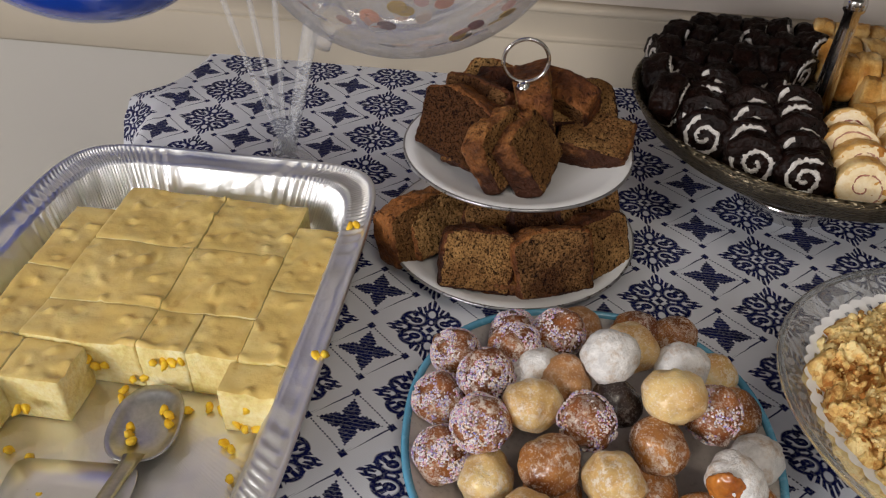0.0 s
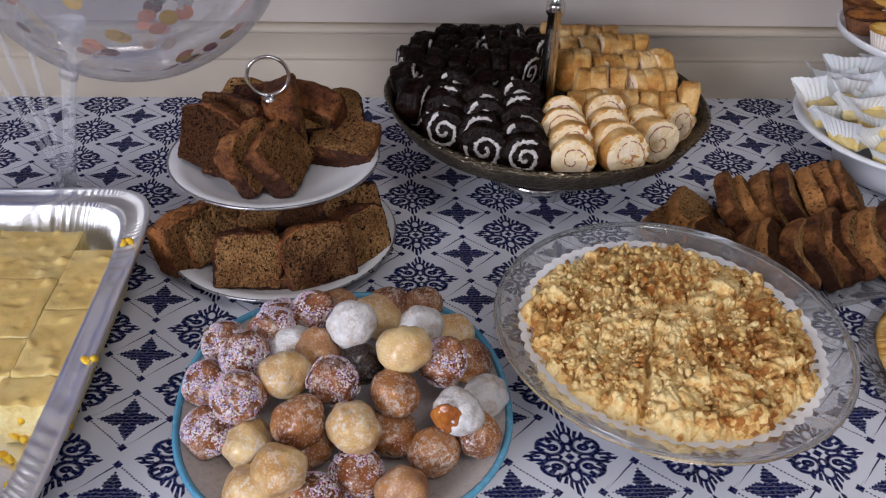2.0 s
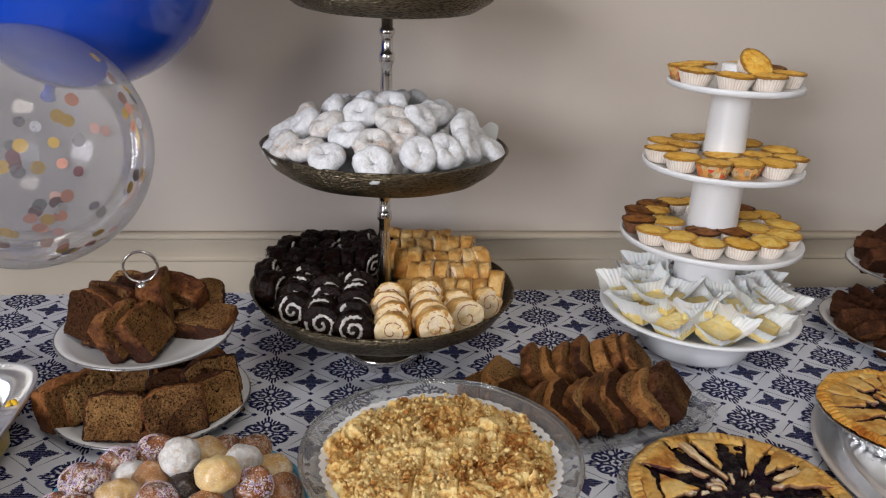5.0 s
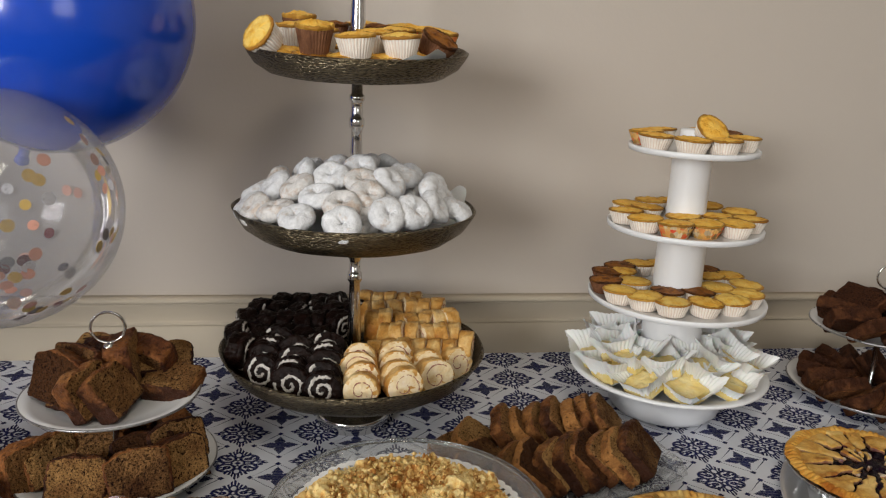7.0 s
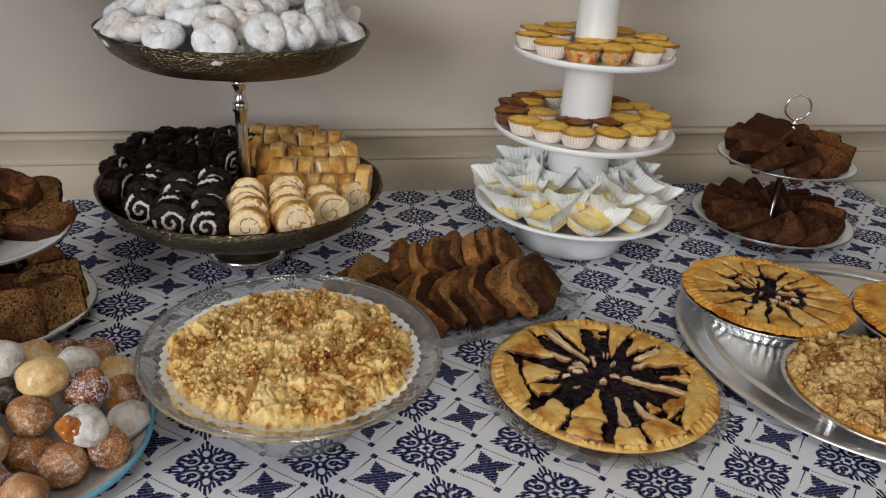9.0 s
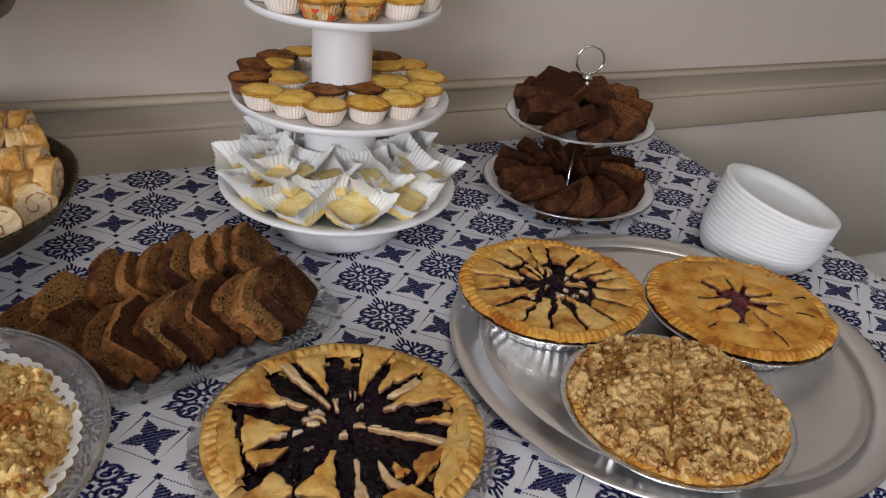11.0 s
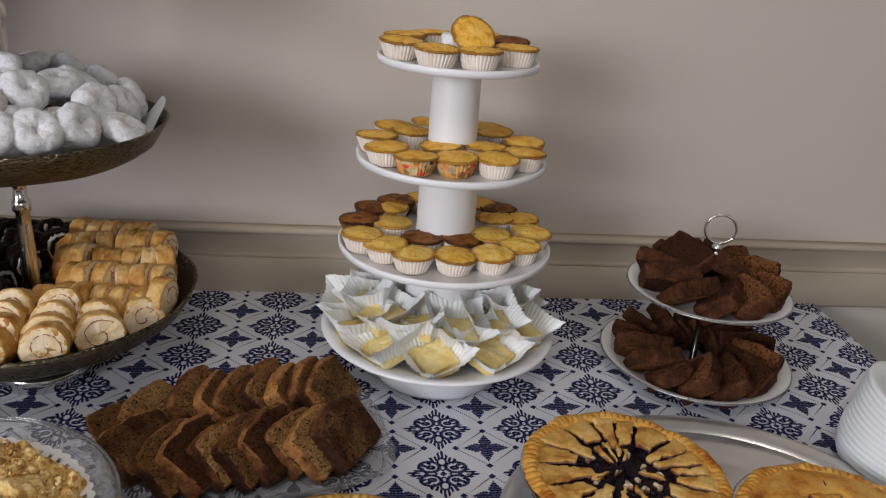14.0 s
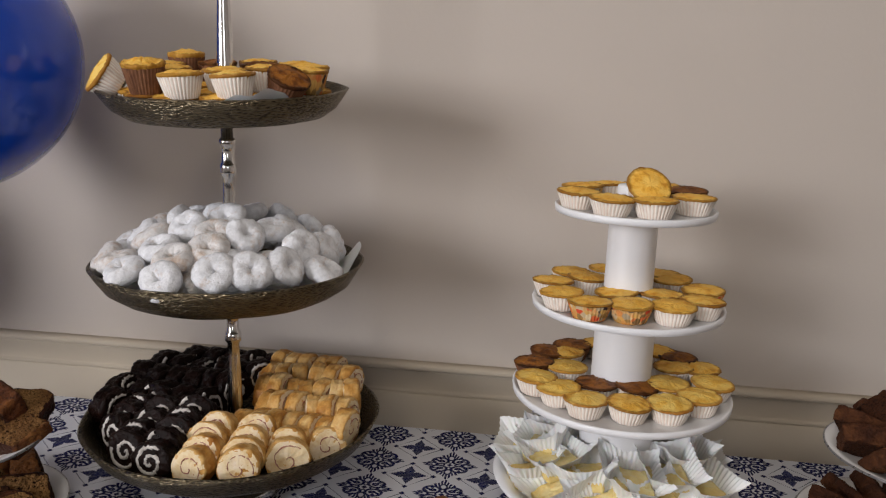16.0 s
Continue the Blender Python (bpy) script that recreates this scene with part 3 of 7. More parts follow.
POWDER_THIN = powder_material("thinly_powdered_dough", (0.52, 0.38, 0.28), 0.58, (0.80, 0.78, 0.77))
DOUGH_PLAIN = glaze_material("pale_dough", (0.52, 0.28, 0.080), (0.80, 0.60, 0.27), 0.7, 0.36)
DOUGH_GLAZED = glaze_material("glazed_dough", (0.15, 0.043, 0.010), (0.46, 0.19, 0.048), 0.62, 0.24)
DOUGH_TOFFEE = glaze_material("toffee_dough", (0.12, 0.030, 0.009), (0.34, 0.115, 0.030), 0.6, 0.22)
DOUGH_TAN = glaze_material("tan_dough", (0.26, 0.095, 0.028), (0.50, 0.25, 0.088), 0.45, 0.30)
DOUGH_DARK = glaze_material("chocolate_dough", (0.014, 0.007, 0.006), (0.038, 0.018, 0.014), 0.12, 0.26)
SPRINKLES = island_material("sugar_sprinkles", [(0.0, (0.80, 0.77, 0.76)), (0.22, (0.76, 0.68, 0.66)), (0.36, (0.66, 0.30, 0.38)), (0.48, (0.24, 0.24, 0.56)), (0.60, (0.74, 0.70, 0.70)), (0.74, (0.72, 0.46, 0.26)), (0.86, (0.44, 0.36, 0.62)), (1.0, (0.82, 0.80, 0.78))], 0.4, 0.1)
BLUE_RUBBER = speckled("blue_rubber", [(0.3, (0.004, 0.058, 0.50)), (0.7, (0.005, 0.068, 0.56))], 4, 60, 0.2, 0.01, 0.0004, 0.03, shift=False, Coat_Weight=0.4, Subsurface_Weight=0.0, shine=0.5)
FILM = film_material()
CLIP = speckled("dark_plastic", [(0.3, (0.010, 0.010, 0.014)), (0.7, (0.02, 0.02, 0.026))], 20, 200, 0.35, 0.05, shift=False, shine=0.4)
TABLE_TOP = speckled("grey_laminate", [(0.3, (0.4, 0.4, 0.39)), (0.7, (0.47, 0.47, 0.46))], 12, 300, 0.5, 0.1, shift=False)
WHITE_CLOTH = speckled("white_fabric", [(0.3, (0.62, 0.62, 0.62)), (0.7, (0.72, 0.72, 0.72))], 10, 300, 0.8, 0.3, 0.002, 0.1, shift=False)


def confetti_material(name, color):
    return speckled(name, [(0.3, tuple(c * 0.85 for c in color)), (0.7, color)], 40, 200, 0.3, 0.02, 0.0004, 0.05, metal=0.35)


CONFETTI = [confetti_material("foil_confetti_" + name, color) for name, color in (("gold", (0.62, 0.38, 0.03)), ("pink", (0.80, 0.34, 0.22)), ("white", (0.72, 0.72, 0.76)), ("wine", (0.13, 0.02, 0.03)), ("grey", (0.16, 0.15, 0.16)), ("rose", (0.62, 0.36, 0.30)))]
# ---- the room ----
WALL_Y = 0.03
bm = bmesh.new()
add_box(bm, -2.6, 3.4, WALL_Y, 0.15, 0.80, 2.7)
structure("wall_north", bm, WALL, "mauve-beige painted wall above a cream chair rail")
bm = bmesh.new()
add_box(bm, -2.6, 3.4, WALL_Y + 0.002, 0.15, 0.0, 0.80)
structure("wall_north_lower", bm, LOWER, "cream painted wall below the chair rail")


def extrude_x(profile, x0, x1):
    bm = bmesh.new()
    ends = [[bm.verts.new((x, WALL_Y + y, z)) for y, z in profile] for x in (x0, x1)]
    for k in range(len(profile)):
        j = (k + 1) % len(profile)
        bm.faces.new((ends[0][k], ends[0][j], ends[1][j], ends[1][k]))
    bm.faces.new(ends[0])
    bm.faces.new(ends[1][::-1])
    bmesh.ops.recalc_face_normals(bm, faces=bm.faces)
    return bm


cap = [(0.004, 0.8562), (-0.010, 0.8555), (-0.0155, 0.8545), (-0.0172, 0.8520), (-0.0172, 0.8485), (-0.0160, 0.8462), (-0.012, 0.8450), (0.004, 0.8445)]
cove = [(0.004, 0.8440)] + [(-0.010 + 0.0075 * math.sin(math.pi * k / 16), 0.8440 - 0.0355 * k / 8) for k in range(9)] + [(-0.0105, 0.8078), (0.004, 0.8078)]
band = [(0.004, 0.8068), (-0.0065, 0.8058), (-0.0085, 0.803), (-0.0085, 0.748), (-0.006, 0.744), (0.004, 0.743)]
for name, profile in (("rail_cap", cap), ("rail_cove", cove), ("rail_band", band)):
    structure("trim_" + name, extrude_x(profile, -2.58, 3.38), RAIL, "cream painted wooden chair rail moulding", True)
bm = bmesh.new()
add_box(bm, -2.58, 3.38, WALL_Y - 0.012, WALL_Y, 0.0, 0.11)
structure("baseboard", bm, RAIL, "cream painted baseboard")
bm = bmesh.new()
add_box(bm, -2.7, 3.5, -4.7, 0.15, -0.1, 0.0)
structure("floor", bm, FLOOR, "dark grey carpeted floor")
bm = bmesh.new()
add_box(bm, -2.7, 3.5, -4.7, 0.15, 2.7, 2.8)
structure("ceiling", bm, CEILING, "plain white ceiling")
bm = bmesh.new()
add_box(bm, 3.4, 3.5, -4.6, WALL_Y, 0.0, 2.7)
structure("wall_east", bm, WALL, "plain beige wall")
bm = bmesh.new()
for x0, x1, z0, z1 in ((-2.6, 0.65, 0.0, 2.7), (2.05, 3.4, 0.0, 2.7), (0.65, 2.05, 0.0, 1.1), (0.65, 2.05, 2.4, 2.7)):
    add_box(bm, x0, x1, -4.7, -4.6, z0, z1)
structure("wall_south", bm, WALL, "plain beige wall with a window opening")
bm = bmesh.new()
for y0, y1, z0, z1 in ((-4.6, -4.35, 0.0, 2.7), (-2.65, WALL_Y, 0.0, 2.7), (-4.35, -2.65, 0.0, 1.3), (-4.35, -2.65, 2.6, 2.7)):
    add_box(bm, -2.7, -2.6, y0, y1, z0, z1)
structure("wall_west", bm, WALL, "plain beige wall with a window opening")

# ---- table and cloth ----
TX0, TX1, TY0, TY1, TOP = -0.697, 1.110, -0.772, 0.024, 0.75
table = thing("folding_table", "grey laminate folding table hidden under a printed cloth", "table")
bm = bmesh.new()
add_box(bm, TX0 + 0.004, TX1 - 0.004, TY0 + 0.004, TY1, 0.715, 0.7465)
part("tabletop", bm, TABLE_TOP, table, smooth=False)
for x in (TX0 + 0.1, TX1 - 0.1):
    for y in (TY0 + 0.1, TY1 - 0.1):
        part("leg", tube([(x, y, 0.0), (x, y, 0.715)], 0.0125, 12), CHROME, table, "grey steel leg")


def smooth_drop(s, r=0.008):
    """How far out and down the cloth is, s metres past the table's edge."""
    a = min(max(s, 0.0) / r, math.pi / 2)
    rest = max(s - r * math.pi / 2, 0.0)
    return r * math.sin(a), r * (1 - math.cos(a)) + rest


def printed(u, v):
    """Where the print lies on the cloth, which was not pulled quite straight."""
    x, y = u - 0.2, v + 0.4
    across = 1.8522 + 9.9482 * x + 0.0812 * y - 0.1544 * x * x - 0.5283 * x * y - 0.2933 * y * y
    along = -5.539 + 0.1073 * x + 13.0417 * y - 0.2749 * x * x - 0.5635 * x * y - 0.7261 * y * y
    return across * 0.1005, along * 0.0767


def tablecloth():
    bm = bmesh.new()
    layer = bm.loops.layers.uv.new("flat")
    hang = 0.30

    def marks(lo, hi, past_lo, past_hi, count):
        out = [lo + (hi - lo) * k / count for k in range(count + 1)]
        edge = [0.004, 0.009, 0.014, 0.03, 0.06, 0.1, 0.15, 0.2, 0.25, 0.3]
        return ([lo - e for e in reversed(edge)] if past_lo else []) + out + ([hi + e for e in edge] if past_hi else [])

    us, vs = marks(TX0, TX1, True, True, 150), marks(TY0, TY1, True, False, 70)
    rows = []
    for v in vs:
        row = []
        for u in us:
            x, y, z = min(max(u, TX0), TX1), max(v, TY0), TOP
            z += 0.0009 * noise.noise((u * 9, v * 9, 0.3)) + 0.0006 * noise.noise((u * 30, v * 26, 1.7))
            over = u - TX1 if u > TX1 else TX0 - u
            if over > 0:
                out, down = smooth_drop(over)
                fold = 0.018 * math.sin(v * 26) * min(over / 0.12, 1)
                flare = min(0.9 * over, 0.060) * math.exp(-(((v + 0.105) / 0.085) ** 2)) if u < TX0 else 0.0
                x += math.copysign(out + flare + abs(fold), u - 0.2)
                z -= down - 0.85 * flare
            if v < TY0:
                out, down = smooth_drop(TY0 - v)
                y -= out + 0.02 * abs(math.sin(u * 21)) * min((TY0 - v) / 0.15, 1)
                z = min(z, TOP - down)
            row.append((bm.verts.new((x, y, z)), printed(u, v)))
        rows.append(row)
    for lo, hi in zip(rows, rows[1:]):
        for k in range(len(lo) - 1):
            corners = (lo[k], lo[k + 1], hi[k + 1], hi[k])
            face = bm.faces.new([c[0] for c in corners])
            for loop, c in zip(face.loops, corners):
                loop[layer].uv = c[1]
    return bm


cloth = thing("tablecloth", "white cotton tablecloth printed with navy stars and flowers", "tablecloth")
part("sheet", tablecloth(), CLOTH, cloth)
CLOTH_Z = 0.7512

# ---- balloons on a stand at the table's end ----
stand = thing("balloon_stand", "clear plastic balloon stand with slanting rods", "balloon stand", m=pose(-0.520, -0.240, CLOTH_Z))
part("base", lathe([(0, 0), (0.028, 0), (0.029, 0.003), (0.026, 0.008), (0.014, 0.013), (0.012, 0.03), (0, 0.03)], 40), CLEAR, stand, "round clear base")
ROD_ENDS = [(-0.040, -0.044, 0.252), (-0.008, -0.044, 0.250), (0.022, -0.044, 0.250), (0.066, -0.040, 0.215)]
for end in ROD_ENDS:
    part("rod", tube([(0, 0, 0.02), tuple(0.5 * e for e in end), end], 0.0028, 8), CLEAR, stand)
part("centre_tube", tube([(0.004, 0, 0.02), (0.030, -0.020, 0.11), (0.054, -0.038, 0.20)], 0.0068, 14), CLEAR, stand, "thicker clear upright tube")
cup = lathe([(0, 0.255), (0.010, 0.258), (0.017, 0.275), (0.018, 0.28), (0.0165, 0.28), (0.009, 0.262), (0, 0.26)], 24)
bmesh.ops.translate(cup, verts=cup.verts, vec=(0.058, -0.041, -0.062))
part("cup", cup, CLEAR, stand, "clear cup that grips a balloon neck")


def balloon_shape(r, stretch=1.07):
    """A balloon with its neck at the bottom."""
    prof = [(0.0, -r * stretch - 0.022), (0.008, -r * stretch - 0.021), (0.006, -r * stretch - 0.012), (0.0065, -r * stretch - 0.004)]
    for k in range(2, 41):
        a = -math.pi / 2 + math.pi * k / 40
        squeeze = 1 - 0.05 * max(0.0, -math.sin(a)) ** 2
        prof.append((max(r * math.cos(a) * squeeze, 0.0), r * stretch * math.sin(a) if a < 0 else r * math.sin(a)))
    prof[-1] = (0.0, prof[-1][1])
    return lathe(prof, 64)


def blue_balloon(centre, r, lean, neck=BLUE_RUBBER, neck_label="rolled blue neck"):
    ob = thing("balloon", "inflated glossy royal blue rubber balloon", "balloon", "balloons on the stand", pose(*centre, *lean))
    part("skin", balloon_shape(r), BLUE_RUBBER, ob)
    knot = lathe([(0.004, -0.008), (0.009, -0.004), (0.008, 0.002), (0.003, 0.006), (0, 0.008)], 16)
    bmesh.ops.translate(knot, verts=knot.verts, vec=(0, 0, -r * 1.07 - 0.016))
    part("knot", knot, neck, ob, neck_label)


blue_balloon((-0.3386, -0.2125, 1.2829), 0.153, (0, 18, 0))
blue_balloon((-0.697, -0.227, 1.042), 0.136, (0, -50, 0), CLIP, "dark plastic clip closing the neck")

clear = thing("balloon", "clear balloon filled with round foil confetti", "balloon", "balloons on the stand", pose(-0.3654, -0.3709, 1.0857, 0, 28, 0))
part("skin", balloon_shape(0.123, 1.04), FILM, clear)
rng = random.Random(11)
spots = []
for _ in range(70):
    low = rng.random() < 0.55
    a, e = rng.uniform(0, 2 * math.pi), rng.uniform(-1.2, -0.15) if low else rng.uniform(-0.2, 0.85)
    spots.append((a, e))
# clusters on the side towards the room
for a0, e0, count in ((-1.15, -0.35, 7), (-1.55, -0.62, 6), (-0.9, -0.95, 6), (-1.9, 0.25, 5), (-1.35, 0.12, 4)):
    spots += [(a0 + rng.uniform(-0.17, 0.17), e0 + rng.uniform(-0.13, 0.13)) for _ in range(count)]
discs = []
for i, material in enumerate(CONFETTI):
    bm = bmesh.new()
    bmesh.ops.create_cone(bm, cap_ends=True, segments=20, radius1=0.0064, radius2=0.0064, depth=0.0003)
    discs.append((bm, material))
meshes = []
for bm, material in discs:
    me = bpy.data.meshes.new("confetti")
    bm.to_mesh(me)
    bm.free()
    me.materials.append(material)
    meshes.append(me)
turn_back = pose(0, 0, 0, 0, -28, 0)
for a, e in spots:
    way = Vector((math.cos(e) * math.cos(a), math.cos(e) * math.sin(a), math.sin(e)))
    way = turn_back.to_3x3() @ way
    ob = new("confetti", rng.choices(meshes, (7, 3, 2, 3, 2, 3))[0])
    ob.parent = clear
    ob.matrix_local = Matrix.Translation(way * 0.1165) @ (way.to_track_quat("Z", "Y").to_matrix().to_4x4()) @ pose(0, 0, 0, rng.uniform(-9, 9), rng.uniform(-9, 9), 0)

# ---- a white heap of fabric past the table's end ----
heap = thing("fabric_heap", "crumpled white fabric heaped beside the table", "fabric", m=pose(1.58, -0.28, 0.0))
bm = lathe([(0.0, 0.56), (0.06, 0.555), (0.12, 0.52), (0.165, 0.42), (0.19, 0.25), (0.21, 0.0)], 72, lambda a, i, r, z: (r * (1 + 0.13 * math.sin(5 * a + i) + 0.05 * math.sin(13 * a - i)), z * (1 + 0.03 * math.sin(4 * a))))
part("drape", bm, WHITE_CLOTH, heap)
# ---- stands and plates ----
def plate_profile(r, h=0.014, thick=0.0032, well=0.68):
    return [(0, 0.0), (r * well * 0.92, 0.0), (r * well, 0.001), (r * 0.86, h * 0.55), (r, h - 0.0008), (r + 0.0004, h), (r - 0.001, h + 0.0012), (r * 0.86, h * 0.55 + thick), (r * well, thick + 0.0008), (r * well * 0.9, thick), (0, thick)]


def plate(parent, r, z, h=0.014, material=None, label="", line=True):
    bm = lathe(plate_profile(r, h), 96)
    bmesh.ops.translate(bm, verts=bm.verts, vec=(0, 0, z))
    ob = part("plate", bm, material or PORCELAIN, parent, label)
    if line:
        bm = lathe([(r - 0.0006, z + h + 0.0014), (r + 0.0008, z + h + 0.0012), (r + 0.0011, z + h - 0.0004), (r + 0.0004, z + h - 0.0012)], 96, close=True)
        part("rim_line", bm, SILVER_LINE, ob, "thin grey rim line")
    return ob


def ring_handle(parent, z, r=0.0185, turn=20):
    bm = bmesh.new()
    steps = 40
    pts = [(r * math.sin(2 * math.pi * k / steps) * math.cos(radians(turn)), r * math.sin(2 * math.pi * k / steps) * math.sin(radians(turn)), z + 0.012 + r - r * math.cos(2 * math.pi * k / steps)) for k in range(steps + 1)]
    bm.free()
    return part("ring_handle", tube(pts, 0.0017, 10), CHROME, parent, "chrome ring handle")


def two_tier_stand(label, x, y, z_low, z_up, r_low, r_up, turn):
    """z_low and z_up: the heights of the two plates' rims."""
    ob = thing("tiered_plate_stand", label, "serving stand", "two-tier plate stands", pose(x, y, CLOTH_Z))
    low, up = z_low - CLOTH_Z, z_up - CLOTH_Z
    plate(ob, r_low, 0.004, low - 0.005)
    part("foot_ring", lathe([(r_low * 0.50, 0.0), (r_low * 0.53, 0.0), (r_low * 0.55, 0.0052), (r_low * 0.49, 0.0052)], 72, close=True), PORCELAIN, ob, "low unglazed foot ring")
    plate(ob, r_up, up - 0.0145, 0.0135)
    top = up + 0.048
    part("rod", lathe([(0, 0.007), (0.008, 0.0075), (0.008, 0.010), (0.0045, 0.012), (0.0045, up - 0.0185), (0.008, up - 0.015), (0.008, up - 0.0095), (0.0045, up - 0.0065), (0.0045, top - 0.006), (0.0065, top - 0.005), (0.0065, top - 0.001), (0.0045, top), (0.0062, top + 0.003), (0.0068, top + 0.006), (0.0045, top + 0.0105), (0, top + 0.012)], 24), CHROME, ob, "polished steel centre rod")
    ring_handle(ob, top - 0.001, turn=turn)
    return ob


AX, AY, A_LOW_Z, A_UP_Z = -0.275, -0.338, 0.774, 0.863
BX, BY, B_LOW_Z, B_UP_Z = 0.8187, -0.189, 0.7776, 0.8747
two_tier_stand("white two-tier porcelain plate stand piled with banana bread", AX, AY, A_LOW_Z, A_UP_Z, 0.1145, 0.0987, 8)
two_tier_stand("white two-tier porcelain plate stand with dark loaf slices", BX, BY, B_LOW_Z, B_UP_Z, 0.1218, 0.1017, -18)

# the tall stand with three hammered trays
tall = thing("three_tier_stand", "tall stand with three hammered bronze trays on silver columns", "serving stand", m=pose(0.0088, -0.2105, CLOTH_Z))


def tray_floor(d, r, rim, depth):
    """Height of a tray's inside at the distance d from its middle."""
    line = [(0.0, rim - depth + 0.005), (r * 0.59, rim - depth + 0.005), (r * 0.79, rim - depth * 0.79), (r * 0.895, rim - depth * 0.52), (r * 0.96, rim - depth * 0.16), (r, rim), (r * 1.2, rim + 0.02)]
    for (d0, z0), (d1, z1) in zip(line, line[1:]):
        if d <= d1:
            return z0 + (z1 - z0) * (d - d0) / (d1 - d0)
    return rim + 0.02


def hammered_tray(r, z, depth, tip=0.0):
    """A shallow tray; z is its rim above the cloth, tip how far its front edge hangs."""
    def dent(a, i, rr, zz):
        return rr + (0.0008 * math.sin(9 * a + i) if 1 < i < 9 else 0), zz
    prof = [(0, z - depth), (r * 0.60, z - depth + 0.001), (r * 0.80, z - depth * 0.88), (r * 0.91, z - depth * 0.58), (r * 0.975, z - depth * 0.18), (r, z), (r - 0.003, z + 0.0012), (r * 0.96, z - depth * 0.16), (r * 0.895, z - depth * 0.52), (r * 0.79, z - depth * 0.79), (r * 0.59, z - depth + 0.005), (0, z - depth + 0.004)]
    bm = lathe(prof, 128, dent)
    bmesh.ops.rotate(bm, verts=bm.verts, cent=(0, 0, z), matrix=Matrix.Rotation(radians(tip), 3, "X"))
    part("tray", bm, BRONZE, tall, "dark hammered bronze tray")


T_LOW, T_MID, T_TOP = (0.1785, 0.1148, 0.044), (0.1575, 0.3073, 0.040), (0.1385, 0.5075, 0.034)
TIP = 4.5
for r, z, depth, tip in (T_LOW + (0.0,), T_MID + (0.0,), T_TOP + (TIP,)):
    hammered_tray(r, z, depth, tip)
part("foot", lathe([(0, 0), (0.0490, 0), (0.0505, 0.0015), (0.0505, 0.0150), (0.0490, 0.0175), (0.042, 0.021), (0.030, 0.030), (0.024, 0.045), (0.026, 0.058), (0.040, 0.0705), (0, 0.0705)], 96), CHROME, tall, "flared silver foot")


def column(z0, z1):
    h = z1 - z0
    rel = [(0.0098, 0.0), (0.0100, 0.012), (0.0082, 0.02), (0.0084, 0.05), (0.0082, 0.15), (0.0076, 0.30), (0.0068, 0.45), (0.0060, 0.58), (0.0058, 0.66), (0.0078, 0.675), (0.0082, 0.69), (0.0082, 0.715), (0.0078, 0.73), (0.0062, 0.74), (0.0060, 0.80), (0.0062, 0.83), (0.0080, 0.84), (0.0082, 0.855), (0.0080, 0.87), (0.0062, 0.88), (0.0060, 1.0)]
    part("column", lathe([(r * 1.22, z0 + h * t) for r, t in rel], 32), CHROME, tall, "turned silver column")


column(0.075, 0.268)
column(0.270, 0.476)
column(0.478, 0.690)
part("finial", lathe([(0.0065, 0.689), (0.012, 0.694), (0.0125, 0.702), (0.007, 0.714), (0.011, 0.724), (0.009, 0.735), (0, 0.74)], 32), CHROME, tall, "small silver finial")

# the white stand with three round shelves over a dish
WX, WY = 0.4754, -0.1915
white = thing("cupcake_stand", "white plastic tiered cupcake stand over a wide dish", "serving stand", m=pose(WX, WY, CLOTH_Z))
part("dish", lathe([(0, 0.0), (0.070, 0.0), (0.076, 0.002), (0.0805, 0.008), (0.083, 0.020), (0.087, 0.032), (0.098, 0.042), (0.120, 0.053), (0.136, 0.0595), (0.1425, 0.0625), (0.1440, 0.0650), (0.1425, 0.0672), (0.134, 0.0655), (0.115, 0.0565), (0.095, 0.050), (0, 0.048)], 96), WHITE_PLASTIC, white, "wide white footed dish")
W_SHELVES = ((0.1765, 0.1252, 0.0435), (0.2815, 0.1075, 0.0345), (0.3911, 0.0882, 0.0275))
below = 0.049
for z, r, r_col in W_SHELVES:
    part("column", lathe([(r_col + 0.001, below), (r_col, below + 0.004), (r_col * 0.985, z - 0.008)], 64), WHITE_PLASTIC, white, "white tubular column")
    part("shelf", lathe([(0, z - 0.0065), (r - 0.003, z - 0.0065), (r, z - 0.0055), (r + 0.0008, z + 0.001), (r - 0.001, z + 0.0022), (r - 0.003, z + 0.001), (r - 0.005, z - 0.001), (0, z - 0.001)], 96), WHITE_PLASTIC, white, "round white shelf with a lip")
    below = z - 0.001
part("cap", lathe([(0.021, 0.390), (0.0205, 0.414), (0.0195, 0.416), (0.0, 0.4165)], 40), WHITE_PLASTIC, white, "short white top tube")
# ---- pies and plates of the front row ----
PASTRY_WHITE = pie_crust_material("pale_broken_pastry", (0.66, 0.56, 0.42), (0.52, 0.40, 0.30), (0.20, 0.09, 0.10))
PASTRY_PALE = pie_crust_material("pale_inner_pastry", (0.66, 0.51, 0.31), (0.56, 0.38, 0.20), (0.28, 0.13, 0.09))
STAINED = pie_crust_material("juice_stained_edge", (0.52, 0.34, 0.18), (0.34, 0.17, 0.09), (0.10, 0.03, 0.035))


